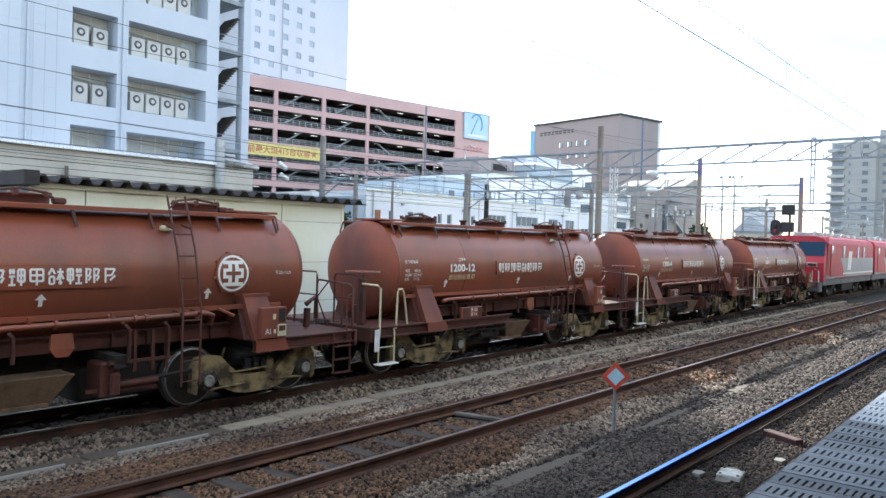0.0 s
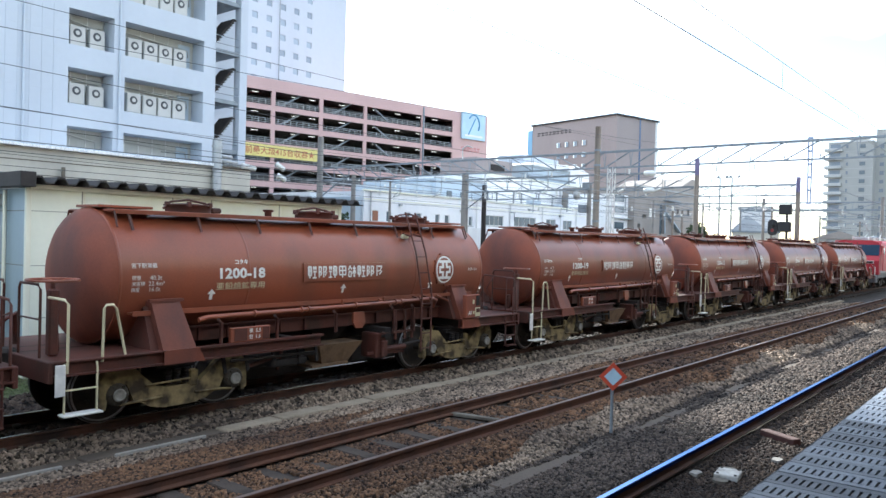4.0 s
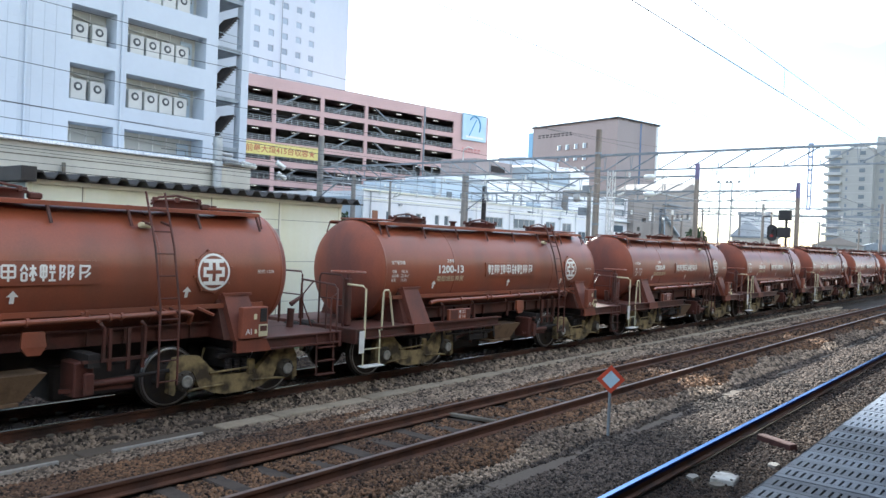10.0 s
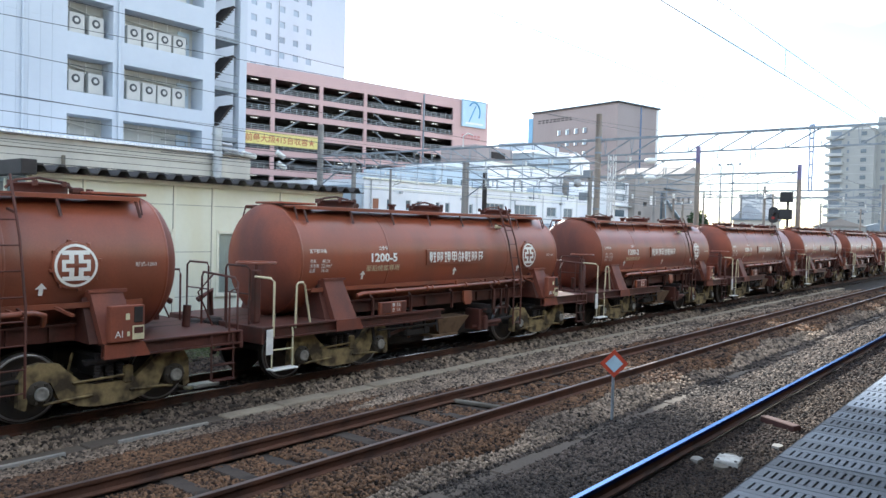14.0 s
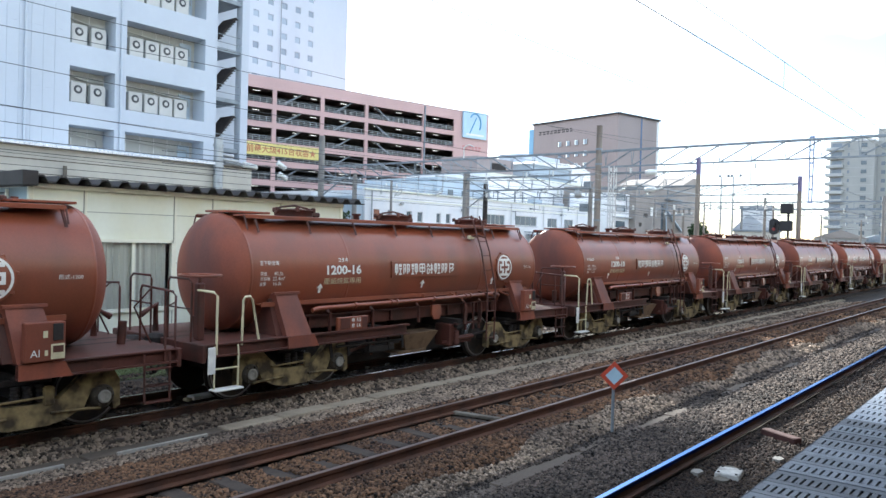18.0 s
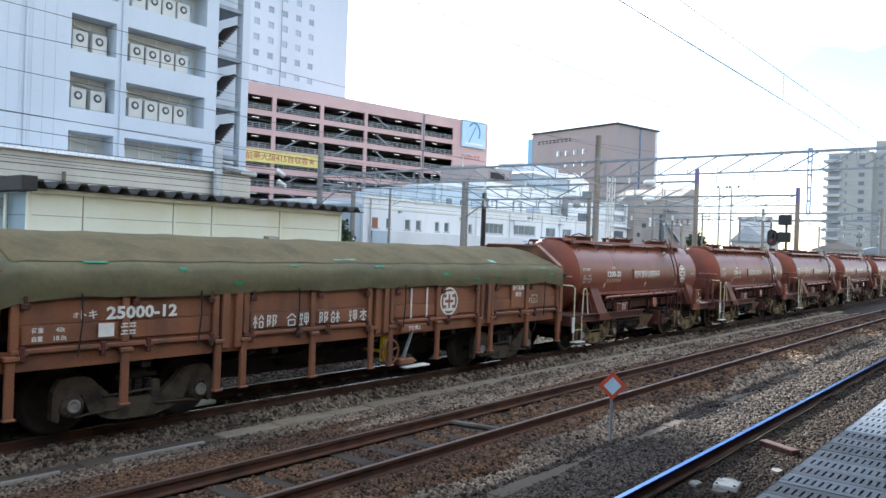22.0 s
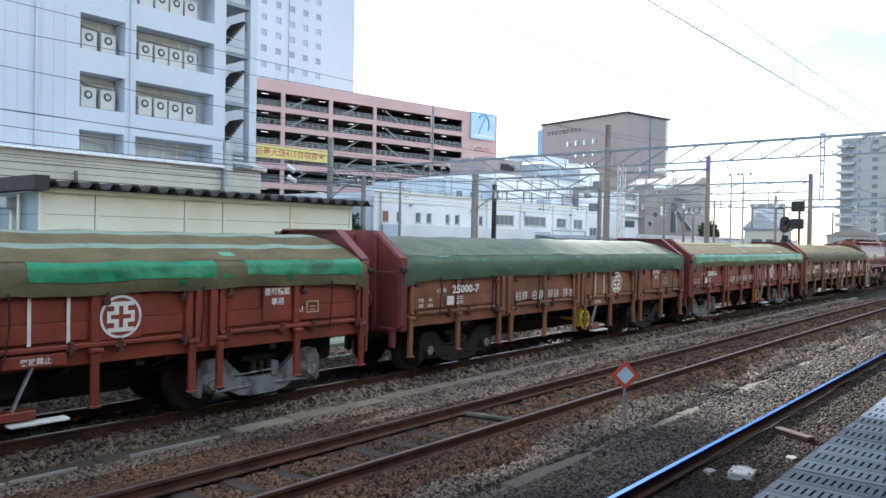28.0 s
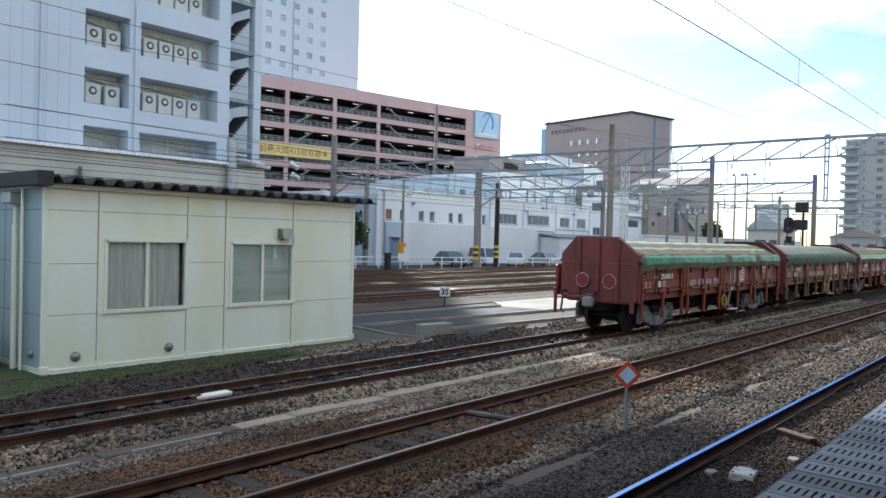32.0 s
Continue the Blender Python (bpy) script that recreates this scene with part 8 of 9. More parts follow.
sp = thing("speed_sign", "small white square speed board reading 35", "speed sign", (24.4, 20.5, -0.34), turn=-50)
part("post", Form().tube([(0, 0, 0), (0, 0, 0.5)], 0.03, 8), GRIME, sp)
pl_ = part("plate", Form().box(-0.22, 0.22, -0.05, -0.02, 0.4, 0.8, 0.01), WHITE, sp)
v, f, w = lettering("35", 0.26, 0.03)
part("figures", solid("figures", [(p - w / 2, -0.056, q + 0.47) for p, q in v], f, BLACK), BLACK, pl_, "black figures 35")

# small things lying by the rails
bx = thing("cable_box", "low white weathered junction box lying in the ballast", "junction box", (9.2, 3.0, -0.2), turn=8)
part("lid", Form().box(-0.16, 0.16, -0.14, 0.14, 0.0, 0.075, 0.012), DULLWHITE, bx)
for sx in (-1, 1):
    part("lug", Form().turn([(0, 0.09), (0.04, 0.09)], (sx * 0.26, 0.04, 0.0), "z", 12), CONCRETE, bx)
for k in range(4):
    part("bolt", Form().turn([(0.075, 0.018), (0.085, 0.016)], ((-1) ** k * 0.13, (-1) ** (k // 2) * 0.1, 0), "z", 8), GRIME, bx)
bd = thing("wooden_block", "brown weathered wooden block lying in the ballast", "block", (11.5, 3.04, -0.2), turn=61)
part("block", Form().box(-0.31, 0.31, -0.075, 0.075, 0.0, 0.1, 0.012), material("tarry_wood", (0.07, 0.03, 0.025), 0.85, vary=0.35, size=5, grain=30, bump=0.4), bd)
for x, y, s_ in ((10.3, 2.75, 0.1), (8.6, 2.55, 0.12), (11.3, 2.3, 0.09), (9.0, 3.32, 0.1), (12.8, 2.4, 0.08), (7.6, 2.6, 0.08)):
    lp = thing("stone_slab", "pale flat broken stone in the ballast", "stone", (x, y, -0.2))
    part("stone", Form().prism([(-s_, -s_ * 0.5), (s_ * 0.4, -s_ * 0.7), (s_, 0), (s_ * 0.5, s_ * 0.6), (-s_ * 0.7, s_ * 0.5)], "z", 0.0, 0.05), PALE_CONCRETE, lp)
wp = thing("white_track_plate", "white flat plate fixed between the rails", "track plate", (6.95, 10.6, -0.2), turn=3)
part("plate", Form().box(-0.24, 0.24, -0.1, 0.1, 0.1, 0.16, 0.012), WHITE, wp)
part("yellow_end", Form().box(-0.34, -0.24, -0.06, 0.06, 0.09, 0.14, 0.01), CREAM, wp)
sl = thing("pale_sleeper_board", "pale board lying across the sleepers", "board", (9.3, 6.9, -0.17), turn=12)
part("board", Form().box(-0.05, 0.05, -0.42, 0.42, 0.0, 0.05, 0.008), CONCRETE, sl)
cb = thing("concrete_block", "rectangular pale concrete block by the service road", "block", (16.95, 14.62, -0.36), turn=-9)
part("block", Form().box(-0.58, 0.58, -0.16, 0.16, 0, 0.36, 0.02), PATHGREY, cb)


def striped_pole(at, h, r, label="round concrete pole with yellow and black warning wrap", banded=True):
    p = thing("utility_pole", label, "pole", at, group="poles along the fence")
    part("pole", Form().tube([(0, 0, 0), (0, 0, h)], [r, r * 0.75], 12), MASTGREY, p)
    if banded:
        wrap = part("warning_wrap", Form().turn([(1.6, r + 0.006), (2.9, r + 0.004)], (0, 0, 0), "z", 16), BLACK, p, "black warning wrap")
        st = Form()
        for k in range(5):
            rows_ = []
            for i in range(9):
                a = -math.pi + i * math.pi / 4
                rows_.append((math.cos(a) * (r + 0.01), math.sin(a) * (r + 0.01), 1.62 + k * 0.26 + i * 0.03))
            for (x0, y0, z0), (x1, y1, z1) in zip(rows_, rows_[1:]):
                st.add([(x0, y0, z0), (x1, y1, z1), (x1, y1, z1 + 0.12), (x0, y0, z0 + 0.12)], [(0, 1, 2, 3)])
        part("warning_stripe", st, YELLOW, wrap, "slanting yellow stripes")
        part("number_plate", Form().box(-r * 0.6, r * 0.6, -r - 0.03, -r - 0.01, 3.1, 3.4), WHITE, p)
    arm = Form().beam((-0.8, 0, h - 0.6), (0.8, 0, h - 0.6), 0.08, 0.08)
    part("cross_arm", arm, BEAMGREY, p)
    for q in (-0.7, 0.0, 0.7):
        part("pin_insulator", Form().turn([(0, 0.06), (0.06, 0.08), (0.1, 0.05), (0.15, 0.08), (0.22, 0.02)], (q, 0, h - 0.56), "z", 8), PORCELAIN, p)
    return p


striped_pole((53.6, 41.2, -0.34), 9.1, 0.17, "slim concrete pole before the workshop", False)
striped_pole((49.4, 51.4, -0.34), 8.7, 0.28)
striped_pole((50.7, 47.9, -0.34), 8.1, 0.14, "thin concrete pole beside the workshop", False)
ob_ = thing("orange_pole_guard", "orange plastic guard wrapped round a thin pole", "pole guard", (50.7, 47.9, -0.34))
part("guard", Form().tube([(0, 0, 0.9), (0, 0, 2.2)], 0.42, 14).tube([(0, 0, 2.2), (0, 0, 2.3)], 0.3, 14), ORANGE, ob_, "orange ribbed guard")
pieces("guard_mark", Form().box(-0.2, 0.02, -0.44, -0.4, 1.3, 1.9).box(0.1, 0.16, -0.44, -0.4, 1.1, 2.0), WHITEWALL2, ob_)
part("sleeve", Form().tube([(0, 0, 0), (0, 0, 0.9)], 0.2, 10), MASTGREY, ob_)
sb_ = thing("white_marker_board", "small white board on two thin legs by the fence", "marker board", (47.4, 44.6, -0.34), turn=-45)
part("board", Form().box(-0.45, 0.45, -0.03, 0.03, 0.75, 1.4, 0.02), WHITEWALL2, sb_)
pieces("leg", Form().box(-0.35, -0.3, -0.02, 0.02, 0, 0.75).box(0.3, 0.35, -0.02, 0.02, 0, 0.75), GALV, sb_)
pt_ = thing("dark_stub_post", "short dark post at the edge of the yard", "post", (41.5, 40.7, -0.34))
part("post", Form().box(-0.2, 0.2, -0.2, 0.2, 0, 1.5, 0.04), GRIME, pt_)
part("cap", Form().box(-0.24, 0.24, -0.24, 0.24, 1.5, 1.58, 0.02), GRIME, pt_)

# pipe fence
fe = thing("pipe_fence", "low white pipe fence along the yard edge", "fence")
pts = [(36.0, 47.5), (44.9, 47.9), (67.1, 42.3), (80, 39.0)]
for z in (0.25, 0.65):
    part("fence_rail", Form().tube([(x, y, z) for x, y in pts], 0.05, 6), WHITEWALL2, fe)
for (xa, ya), (xb, yb) in zip(pts, pts[1:]):
    n_ = int(math.hypot(xb - xa, yb - ya) / 2.2)
    for k in range(n_):
        part("fence_post", Form().tube([(xa + (xb - xa) * k / n_, ya + (yb - ya) * k / n_, -0.34), (xa + (xb - xa) * k / n_, ya + (yb - ya) * k / n_, 0.72)], 0.055, 6), WHITEWALL2, fe)
structure(part("parking_strip", Form().prism([(38, 48.5), (45, 48.6), (80, 40.2), (92, 40.2), (92, 51), (38, 51)], "z", -0.355, -0.335), ASPHALT), "dark asphalt car park behind the fence", "car park")


def parked_car(at, turn, paint, label, van=False):
    c = thing("parked_car", label, "car", at, turn, group="cars parked behind the fence")
    L, W, H = 4.2, 1.68, 1.46
    if van:
        L, H = 3.6, 1.85
    body = [(-L / 2, 0.3), (-L / 2, 0.75), (-L / 2 + 0.15, 0.86), (-L / 2 + 1.0, 0.92), (L / 2 - 0.75, 0.92), (L / 2 - 0.05, 0.8), (L / 2, 0.6), (L / 2, 0.3)]
    part("body", Form().prism(body, "y", -W / 2, W / 2), paint, c, "painted car body")
    cab = [(-L / 2 + 0.75, 0.9), (-L / 2 + 1.45, H - 0.03), (-L / 2 + 1.7, H), (L / 2 - 1.2, H), (L / 2 - 0.45, 0.9)] if not van else [(-L / 2 + 0.15, 0.88), (-L / 2 + 0.7, H - 0.04), (-L / 2 + 0.9, H), (L / 2 - 0.15, H), (L / 2 - 0.02, 0.88)]
    rings = [[(x, -W / 2 + (0.02 if z < 1 else 0.16), z) for x, z in cab], [(x, W / 2 - (0.02 if z < 1 else 0.16), z) for x, z in cab]]
    part("cabin", Form().loft(rings), GLASS, c, "dark tinted windows")
    part("roof", Form().box(cab[2][0], cab[3][0], -W / 2 + 0.16, W / 2 - 0.16, H - 0.02, H + 0.03, 0.02), paint, c)
    pil = Form()
    for x0, z0, x1, z1 in ((cab[0][0], cab[0][1], cab[1][0], cab[1][1]), (cab[4][0], cab[4][1], cab[3][0], cab[3][1]), ((cab[0][0] + cab[4][0]) / 2, 0.9, (cab[2][0] + cab[3][0]) / 2, H)):
        for s in (-1, 1):
            pil.beam((x0, s * (W / 2 - 0.02), z0), (x1, s * (W / 2 - 0.15), z1), 0.08, 0.06)
    part("pillar", pil, paint, c)
    for x in (-L / 2 + 0.75, L / 2 - 0.75):
        for s in (-1, 1):
            w_ = part("wheel", Form().turn([(-0.09, 0.3), (0.09, 0.3)], (x, s * (W / 2 - 0.08), 0.3), "y", 16), BLACK, c, "black tyre")
            part("rim", Form().turn([(-0.1, 0.17), (0.1, 0.17)], (x, s * (W / 2 - 0.08), 0.3), "y", 12), ALU, w_)
    pieces("headlight", Form().box(-L / 2 - 0.01, -L / 2 + 0.1, -W / 2 + 0.08, -W / 2 + 0.4, 0.62, 0.76).box(-L / 2 - 0.01, -L / 2 + 0.1, W / 2 - 0.4, W / 2 - 0.08, 0.62, 0.76), PORCELAIN, c)
    part("bumper", Form().box(-L / 2 - 0.04, -L / 2 + 0.1, -W / 2 + 0.03, W / 2 - 0.03, 0.28, 0.5, 0.03), paint, c)
    return c


CAR_GREY = material("dark_teal_car_paint", (0.12, 0.17, 0.19), 0.25, vary=0.05, bump=0)
CAR_WHITE = material("white_car_paint", (0.75, 0.76, 0.78), 0.25, vary=0.04, bump=0)
CAR_SILVER = material("silver_car_paint", (0.5, 0.52, 0.54), 0.25, 0.3, vary=0.04, bump=0)
parked_car((58.3, 48.4, -0.335), 70, CAR_GREY, "dark grey-green hatchback parked nose to the fence")
parked_car((64.6, 49.0, -0.335), 72, CAR_WHITE, "white box-shaped minivan parked nose to the fence", True)
parked_car((66.6, 46.2, -0.335), 35, CAR_WHITE, "white saloon car parked behind the fence")
parked_car((70.9, 45.2, -0.335), 70, CAR_SILVER, "pale silver car parked nose to the fence")

# catenary portals across the yard
def truss(root, x, y0, y1, z0, z1, bay, heavy=1.0):
    part("top_chord", Form().beam((x, y0, z1), (x, y1, z1), 0.16 * heavy, 0.16 * heavy), BEAMGREY, root, "grey steel top chord")
    part("bottom_chord", Form().beam((x, y0, z0), (x, y1, z0), 0.11 * heavy, 0.11 * heavy), BEAMGREY, root, "grey steel bottom chord")
    n_ = max(2, int(round((y1 - y0) / bay)))
    for k in range(n_):
        a, b = y0 + (y1 - y0) * k / n_, y0 + (y1 - y0) * (k + 1) / n_
        if k < n_ / 2:
            a, b = b, a
        part("diagonal", Form().beam((x, b, z1), (x, a, z0), 0.08 * heavy, 0.08 * heavy), BEAMGREY, root)
        m = 0.1 * (z1 - z0)
        part("hanger", Form().beam((x, b - m, z1), (x, b, z0), 0.035 * heavy, 0.035 * heavy).beam((x, b + m, z1), (x, b, z0), 0.035 * heavy, 0.035 * heavy), BEAMGREY, root)


def insulator(root, at, along, n=4, r=0.1):
    fm = Form()
    d = Vector(along).normalized()
    p = Vector(at)
    rings = []
    prof = []
    for k in range(n):
        prof += [(k * 0.13, r * 0.35), (k * 0.13 + 0.03, r), (k * 0.13 + 0.07, r * 0.9), (k * 0.13 + 0.1, r * 0.35)]
    up = Vector((0, 0, 1)) if abs(d.z) < 0.9 else Vector((0, 1, 0))
    a = d.cross(up).normalized()
    b = a.cross(d)
    for s, q in prof:
        rings.append([tuple(p + d * s + (a * math.cos(2 * math.pi * j / 10) + b * math.sin(2 * math.pi * j / 10)) * q) for j in range(10)])
    fm.loft(rings, True, True)
    return part("insulator", fm, PORCELAIN, root, "pale ribbed porcelain insulator")


PURPLE = material("violet_grey_paint", (0.17, 0.15, 0.26), 0.5, vary=0.15, size=2, grain=20, bump=0.05)
po = thing("catenary_portal", "grey lattice portal with concrete masts over all tracks", "catenary portal")
truss(po, 50.0, -3.0, 56.8, 8.05, 9.2, 2.05)
mst = part("mast", Form().tube([(50, 26.45, -0.34), (50, 26.45, 11.1)], [0.25, 0.21], 14), RUSTMAST, po, "tall round rust-stained concrete mast")
for z in (9.3, 8.2, 5.6, 4.1):
    part("mast_band", Form().turn([(z, 0.26), (z + 0.14, 0.26)], (50, 26.45, 0), "z", 14), BEAMGREY, mst)
part("mast", Form().tube([(50, 19.0, -0.34), (50, 19.0, 7.3)], [0.19, 0.16], 12), RUSTMAST, po, "slim brown concrete mast")
part("mast_top", Form().tube([(50, 19.0, 7.3), (50, 19.0, 8.4)], [0.165, 0.155], 12), PURPLE, po, "violet-grey mast top")
part("mast", Form().tube([(50, 56.8, -0.34), (50, 56.8, 12.3)], [0.34, 0.28], 12), MASTGREY, po)
part("mast", Form().tube([(50, -2.6, -0.34), (50, -2.6, 9.8)], [0.3, 0.24], 12), MASTGREY, po)
part("knee_brace", Form().beam((50, 56.6, 6.4), (50, 53.6, 8.05), 0.1, 0.1), BEAMGREY, po)
part("cross_lamp", Form().tube([(50, 39.0, 9.3), (50, 39.0, 10.2), (50, 38.5, 10.4), (50, 38.0, 10.2)], 0.05, 6), ALU, po, "bent pale pipe")
p2 = thing("catenary_portal", "second lattice portal between slim masts", "catenary portal", group="distant portals")
truss(p2, 52.0, 19.8, 40.3, 6.68, 7.75, 2.3, 0.9)
part("mast", Form().tube([(52, 40.3, -0.34), (52, 40.3, 8.35)], [0.24, 0.2], 12), MASTGREY, p2)
part("mast", Form().tube([(52, 28.1, -0.34), (52, 28.1, 7.0)], [0.17, 0.15], 12), MASTGREY, p2)
part("mast_box", Form().box(51.7, 52.2, 28.2, 28.9, 4.9, 5.5, 0.03), BEAMGREY, p2)
part("mast_box", Form().box(51.7, 52.2, 28.0, 28.6, 6.6, 7.2, 0.03), BEAMGREY, p2)
part("transformer_can", Form().turn([(5.9, 0.08), (6.0, 0.28), (6.5, 0.28), (6.6, 0.08)], (52, 29.2, 0), "z", 14), GALV, p2)
part("knee_brace", Form().beam((52, 40.0, 5.2), (52, 37.6, 6.68), 0.08, 0.08), BEAMGREY, p2)
p3 = thing("catenary_portal", "third lattice portal with a brown mast", "catenary portal", group="distant portals")
truss(p3, 58.0, 14.7, 44.0, 6.4, 7.15, 2.4, 0.9)
part("mast", Form().tube([(58, 42.5, -0.34), (58, 42.5, 7.8)], [0.24, 0.22], 12), GRIME, p3, "dark mast")
part("mast", Form().tube([(58, 31.4, -0.34), (58, 31.4, 7.5)], [0.16, 0.14], 12), MASTGREY, p3)
for y_ in (17.5, 21.0, 24.5, 28.0, 33.5, 37.0):
    part("support_arm", Form().beam((58, y_, 6.4), (58, y_, 5.2), 0.06, 0.06).beam((58, y_ - 0.6, 5.3), (58, y_ + 0.6, 5.5), 0.05, 0.05), BEAMGREY, p3)
    insulator(p3, (58, y_ - 0.6, 5.3), (0, 0, 1), 3, 0.12)
for rt, x_, y_, q in ((p2, 52, 40.3, 0.245), (p3, 58, 42.5, 0.245)):
    for k in range(5):
        part("warning_band", Form().turn([(0.7 + k * 0.24, q), (0.94 + k * 0.24, q)], (x_, y_, 0), "z", 14), YELLOW if k % 2 == 0 else BLACK, rt, "yellow and black warning band")
for y_ in (23.5, 31.0, 34.5, 38.0):
    insulator(p2, (52, y_, 6.6), (0, 0, -1), 4, 0.11)
for x_, y_, z_ in ((50, 36.6, 7.3), (50, 44.0, 6.2), (50, 48.5, 6.4)):
    insulator(po, (x_, y_, z_), (0, 0, 1), 4, 0.11)
    part("hanging_rod", Form().tube([(x_, y_, z_), (x_, y_, 8.05)], 0.03, 5), BEAMGREY, po)
# two grey bulb-shaped transformers on a bracket
for z_ in (6.35, 7.55):
    part("bulb_insulator", Form().turn([(-0.5, 0.04), (-0.42, 0.12), (-0.3, 0.2), (0.2, 0.2), (0.35, 0.14), (0.42, 0.05)], (50, 22.4, z_), "y", 16), PORCELAIN, po, "large pale bulb insulator")
    part("bulb_rod", Form().tube([(50, 22.8, z_), (50, 26.2, z_ + 0.1)], 0.04, 6), BEAMGREY, po)
hg = Form()
for s in (-0.12, 0.12):
    hg.beam((50, 12.0 + s, 9.4), (50, 12.0 + s * 0.7, 5.3), 0.08, 0.08)
for k in range(6):
    hg.box(49.95, 50.05, 11.9, 12.1, 5.3 + 0.8 * k, 5.42 + 0.8 * k)
part("drop_arm", hg, material("blue_grey_steel", (0.3, 0.36, 0.5), 0.5, 0.3, vary=0.1, bump=0), po, "blue-grey hanging lattice arm")
lt = thing("lattice_mast", "slim pale lattice mast", "mast", (50, 25.3, -0.34))
fm = Form()
for sx in (-0.2, 0.2):
    for sy in (-0.2, 0.2):
        fm.beam((sx, sy, 0), (sx, sy, 8.4), 0.06, 0.06)
for k in range(14):
    s = 1 if k % 2 else -1
    fm.beam((-0.2 * s, -0.2, k * 0.6), (0.2 * s, -0.2, k * 0.6 + 0.6), 0.04, 0.04).beam((-0.2 * s, 0.2, k * 0.6), (0.2 * s, 0.2, k * 0.6 + 0.6), 0.04, 0.04).beam((-0.2, -0.2 * s, k * 0.6), (-0.2, 0.2 * s, k * 0.6 + 0.6), 0.04, 0.04)
part("lattice", fm, ALU, lt, "pale galvanised lattice")
for k, (x, ya, yb, z, h, ms) in enumerate(((84.0, 13.5, 37, 6.6, 0.7, (13.5, 24.6, 37)), (112.0, -4, 36, 7.0, 0.8, (13.4, 36)), (150.0, -4, 34, 7.2, 0.9, (13.4, 34)), (190.0, -4, 30, 7.2, 0.9, (13.2, 30)))):
    p_ = thing("catenary_portal", "distant grey steel portal over the tracks", "catenary portal", group="distant portals")
    truss(p_, x, ya, yb, z, z + h, 2.6, 0.9)
    for y in ms:
        part("mast", Form().tube([(x, y, -0.34), (x, y, z + h + 0.5)], [0.17, 0.15], 10), MASTGREY, p_)
    for y in (8.0, 17.0, 20.0, 24.5, 30.0):
        insulator(p_, (x, y, z), (0, 0, -1), 4, 0.11)

# overhead wires, sagging a little
def wire(p, q, sag, r, name="overhead_wire", label="thin dark overhead wire", n=14, mat=WIRE):
    pts = []
    for k in range(n + 1):
        u = k / n
        pts.append(tuple(Vector(p).lerp(Vector(q), u) - Vector((0, 0, sag * 4 * u * (1 - u)))))
    return tagged(part(name, Form().tube(pts, r, 5), mat), label, "wire", "overhead wires")


wire((-12, 3.0, 4.76), (50, 3.0, 4.76), 0.02, 0.0064, label="thin grey contact wire", mat=WIRE_PALE)
wire((-12, 3.0, 5.13), (50, 3.0, 5.13), 0.03, 0.005, label="thin grey carrier wire", mat=WIRE_PALE)
for x in (0.9, 5.9, 10.9, 15.9, 20.9, 25.9):
    wire((x, 3.0, 5.11), (x, 3.0, 4.745), 0.0, 0.004, "dropper_wire", "short grey dropper between two wires", 2, WIRE_PALE)
for c, r in ((BACK, 0.008), (MID, 0.008)):
    if c == BACK:
        wire((-14, c, 7.9), (50, c, 7.9), 0.3, r)
    wire((50, c, 6.2), (150, c, 6.2), 0.3, 0.012)
    wire((50, c, 4.9), (150, c, 4.9), 0.05, 0.012)
for y in (22.6, 26.0, 32.0, 36.0):
    wire((8, y, 5.9), (62, y, 5.9), 0.25, 0.012)
    wire((8, y, 5.0), (62, y, 5.0), 0.03, 0.012)
    wire((62, y, 5.9), (150, y, 5.9), 0.4, 0.018)
for a, b, sg_ in (((4, 20, 7.35), (50, 20, 9.3), 0.25), ((4, 20, 6.62), (50, 20, 6.9), 0.35), ((6, 20.5, 8.3), (50, 23, 9.5), 0.2), ((4, 28, 5.6), (50, 28, 6.4), 0.3), ((4, 29, 6.9), (50, 30, 7.6), 0.35)):
    wire(a, b, sg_, 0.0095)
for y in (15.5, 18.2, 20.6, 24.4, 28.4, 30.4, 34.0, 38.5):
    zz = 4.7 + (y * 7 % 3) * 0.35
    wire((30, y + 1.2, zz + 0.9), (58, y, zz + 0.6), 0.2, 0.011, label="thin pale overhead wire", mat=WIRE_PALE)
    wire((58, y, zz + 0.6), (112, y - 1.0, zz + 0.7), 0.4, 0.015, label="thin pale overhead wire", mat=WIRE_PALE)
    wire((58, y - 0.4, zz + 1.5), (112, y - 1.4, zz + 1.6), 0.6, 0.012, label="thin pale overhead wire", mat=WIRE_PALE)
for y in (15.6, 18.0, 21.4, 24.2, 30.6, 33.0, 41.2, 46.0):
    rod = part("support_arm", Form().tube([(50, y, 8.05), (50, y, 6.5), (50, y + 0.9, 6.2)], 0.035, 6).tube([(50, y, 6.9), (50, y + 0.8, 6.3)], 0.025, 5), GALV, po, "pale steel wire support arm")
    insulator(po, (50, y + 0.1, 6.45), (0, 0.9, -0.3), 4, 0.1)
    insulator(po, (50, y - 0.3, 7.9), (0, 0, -1), 3, 0.1)
hi = thing("strain_insulators", "cluster of pale strain insulators on the wires", "insulator", (0, 0, 0))
insulator(hi, (26.7, 34.0, 6.5), (1, 0, -0.5), 5, 0.16)
insulator(hi, (26.8, 34.0, 5.9), (1, 0, -0.5), 5, 0.16)
insulator(hi, (24.8, 34.5, 6.25), (1, 0.2, -0.08), 8, 0.17)
for p, q in (((20, 34.5, 6.5), (26.7, 34, 6.5)), ((27.3, 34, 6.2), (50, 32, 8.0)), ((20, 34.5, 5.9), (26.8, 34, 5.9)), ((27.4, 34, 5.6), (50, 31, 7.2))):
    part("strain_wire", Form().tube([p, q], 0.02, 5), WIRE, hi)

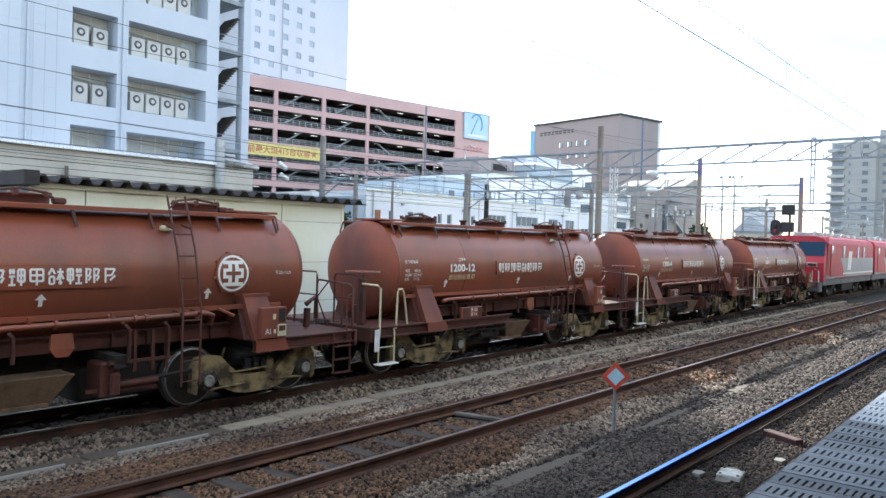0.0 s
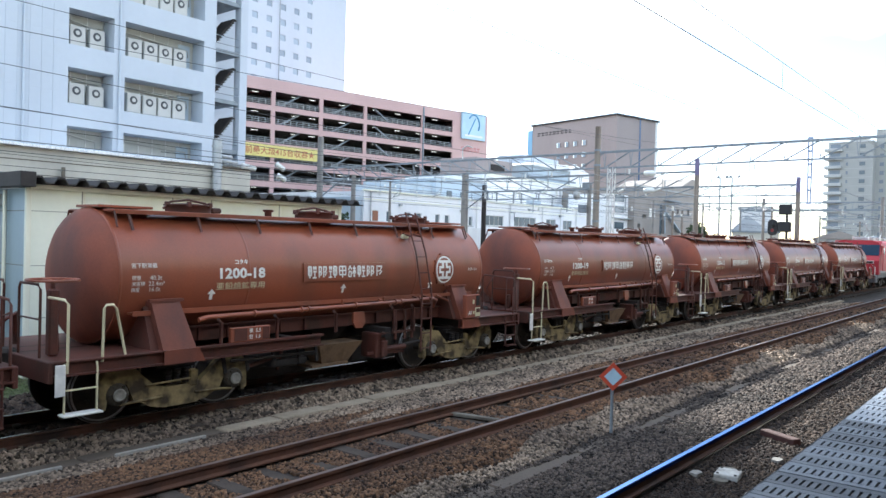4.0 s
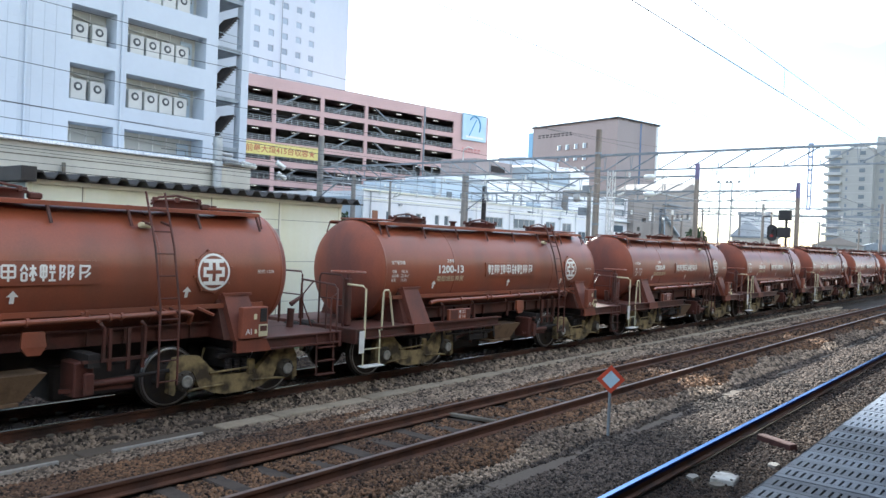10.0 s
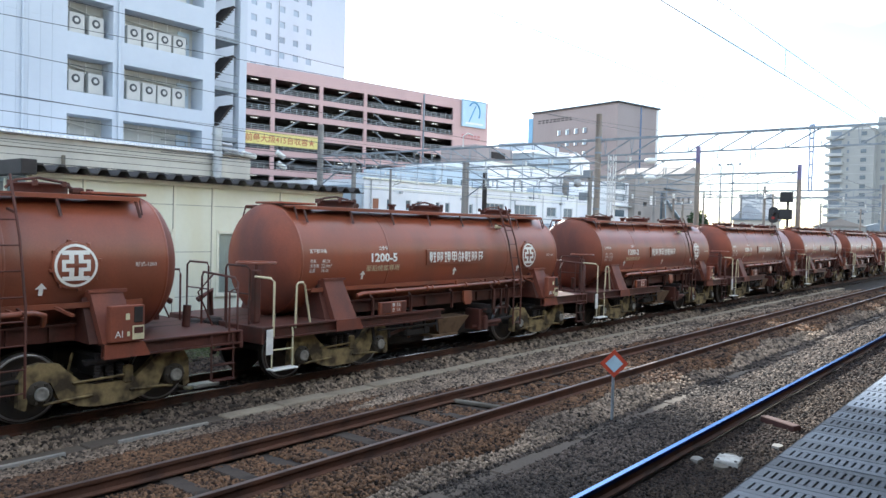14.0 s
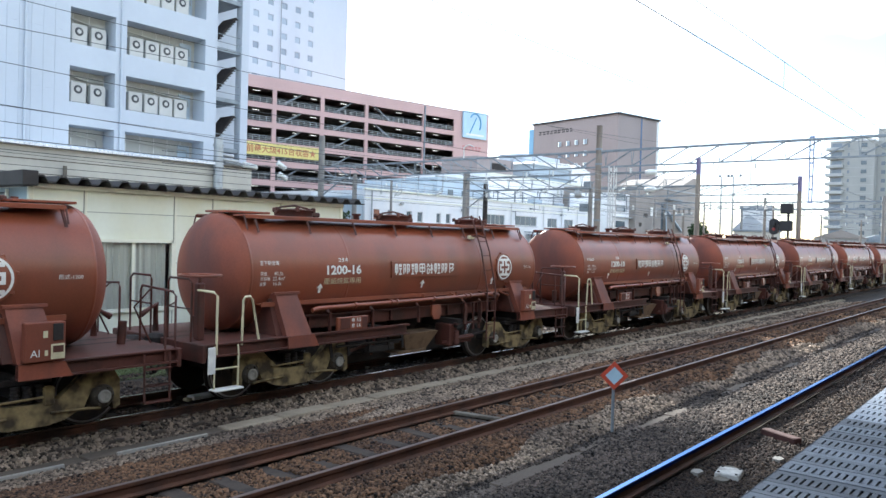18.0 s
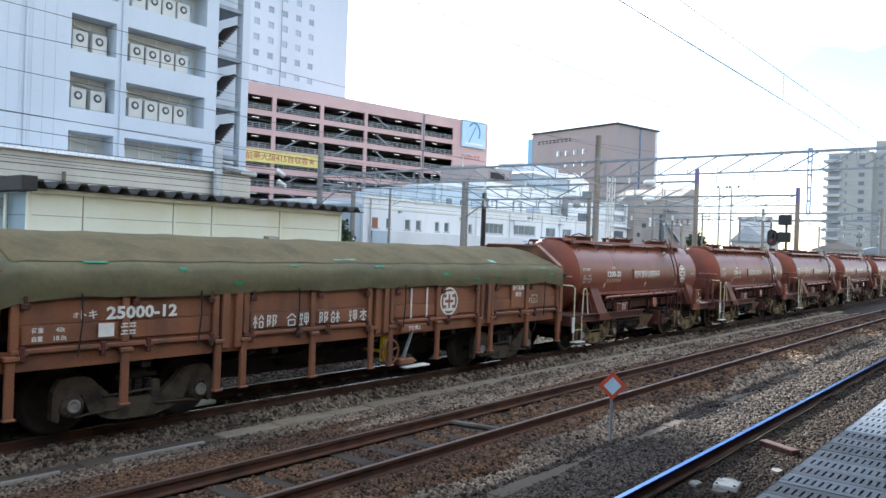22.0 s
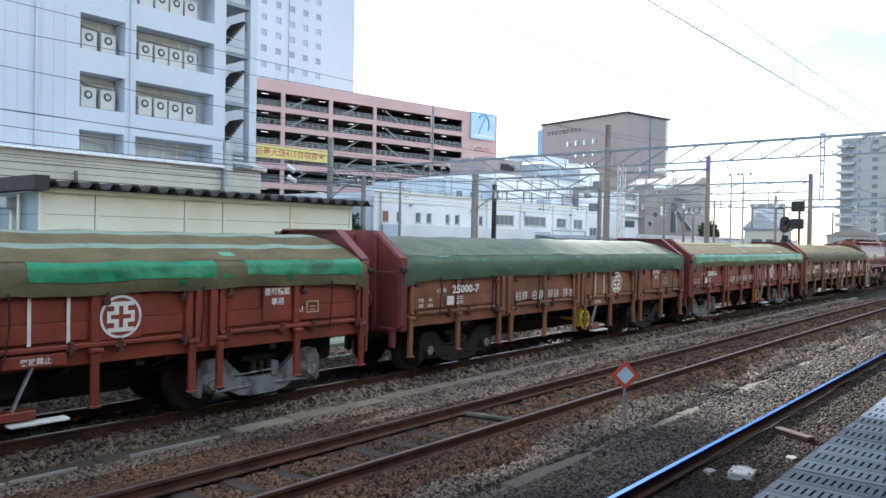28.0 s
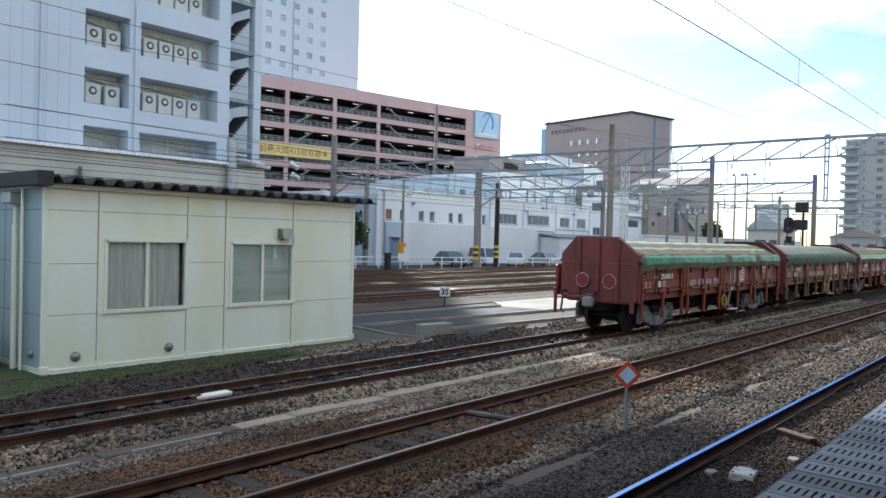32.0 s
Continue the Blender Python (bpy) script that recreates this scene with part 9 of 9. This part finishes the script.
# colour-light signal beside the back track
sn = thing("colour_light_signal", "black colour-light signal with hooded lenses on a dark post", "railway signal", (48.2, 12.75, -0.34))
part("post", Form().tube([(0, 0, 0), (0, 0, 5.3)], 0.07, 10), BLACK, sn)
oval = [(0.79 + 0.29 * math.cos(a) * 0.95, 4.15 + 0.24 * (1 if math.sin(a) > 0 else -1) + 0.25 * math.sin(a)) for a in [k * math.pi / 12 for k in range(24)]]
part("lamp_head", Form().prism(oval, "x", -0.12, 0.05), BLACK, sn, "oval black lamp backing")
part("upper_box", Form().box(-0.15, 0.15, -0.28, 0.45, 4.92, 5.55, 0.05), BLACK, sn, "black upper indicator box")
part("lower_box", Form().box(-0.15, 0.15, -0.25, 0.5, 3.88, 4.5, 0.05), BLACK, sn, "black lower indicator box")
part("lens", Form().turn([(-0.16, 0.1), (-0.13, 0.1)], (0, 0.78, 3.98), "x", 14), plain("dim_lens", (0.2, 0.012, 0.014), 0.25), sn, "dim red lens")
pieces("hood", Form().turn([(-0.4, 0.13), (-0.13, 0.13)], (0, 0.78, 4.3), "x", 14), BLACK, sn, "black lens hood")
part("relay_box", Form().box(-0.12, 0.12, 0.62, 0.95, 3.1, 3.5, 0.03), GRIME, sn)
pieces("ladder_rail", Form().tube([(0.5, -0.18, 0), (0.15, -0.18, 3.8)], 0.022, 6).tube([(0.5, 0.18, 0), (0.15, 0.18, 3.8)], 0.022, 6), BLACK, sn)
mp = thing("signal_mast", "pale and brown mast with a violet-grey top", "mast", (50.3, 12.7, -0.34))
part("mast", Form().tube([(0, 0, 0), (0, 0, 6.4)], [0.16, 0.14], 12), RUSTMAST, mp)
part("mast_top", Form().tube([(0, 0, 6.4), (0, 0, 7.35)], [0.145, 0.135], 12), PURPLE, mp, "violet-grey mast top")
# flood-light poles
for dy, hgt in ((31.4, 11.0), (30.0, 11.0)):
    lm = thing("floodlight_pole", "slim pale pole carrying small floodlights", "light pole", (90.0, dy, -0.34), group="flood-light poles")
    part("pole", Form().tube([(0, 0, 0), (0, 0, hgt)], [0.14, 0.1], 8), GALV, lm)
    part("head_arm", Form().tube([(0, -0.8, hgt), (0, 0.8, hgt)], 0.05, 6), GALV, lm)
    for q in (-0.8, 0.2):
        part("floodlight", Form().turn([(-0.2, 0.08), (-0.12, 0.15), (0.08, 0.16), (0.12, 0.06)], (0, q, hgt + 0.14), "x", 12), BEAMGREY, lm, "grey round floodlight")
for x, y, h in ((80, 23.4, 7.1), (80, 22.6, 7.1), (74, 29.5, 6.4), (88, 32.6, 8.0), (120, 22, 7.0), (140, 18, 7.0), (66, 27.2, 6.0)):
    m_ = thing("utility_pole", "slim grey pole with a cross arm among the tracks", "pole", (x, y, -0.34), group="slim yard poles")
    part("pole", Form().tube([(0, 0, 0), (0, 0, h)], [0.13, 0.1], 8), RUSTMAST, m_)
    part("cross_arm", Form().beam((0, -0.9, h - 0.5), (0, 0.9, h - 0.5), 0.1, 0.1), BEAMGREY, m_)
    insulator(m_, (0, -0.8, h - 0.5), (0, 0, 1), 2, 0.12)
    insulator(m_, (0, 0.8, h - 0.5), (0, 0, 1), 2, 0.12)


def motions():
    """The whole train gathers speed from 3.7 to 5.7 m/s; every wheelset rolls with it."""
    def run(t):
        u = t / 32.0
        return 6.691 + u * (117.045 + u * (53.352 + u * (-16.2 + u * (-1.84 + u * 2.982))))

    steps = [k * 0.5 for k in range(65)]
    fine = [k * 0.1 for k in range(321)]
    roll = [math.degrees((run(t) - run(0)) / 0.43) for t in fine]
    offsets = [(ob, TANK_PITCH * (3 - i) - 2.73) for i, ob in enumerate(tanks)]
    offsets += [(ob, -8 * TANK_PITCH - JOIN - OPEN_PITCH * i - 1.87 - (0.3 if i == 3 else 0.0)) for i, ob in enumerate(wagons)]
    offsets.append((loco, 3 * TANK_PITCH - 2.73 + 5.55))
    for ob, dx in offsets:
        walk(ob, [(t, pose(run(t) + dx, BACK, 0)) for t in steps])
        for ws in ob.children:
            if ws.name.split(".")[0] == "wheelset":
                x = ws.location.x
                walk(ws, [(t, pose(x, 0, 0.43, 0, a, 0)) for t, a in zip(fine, roll)])


motions()
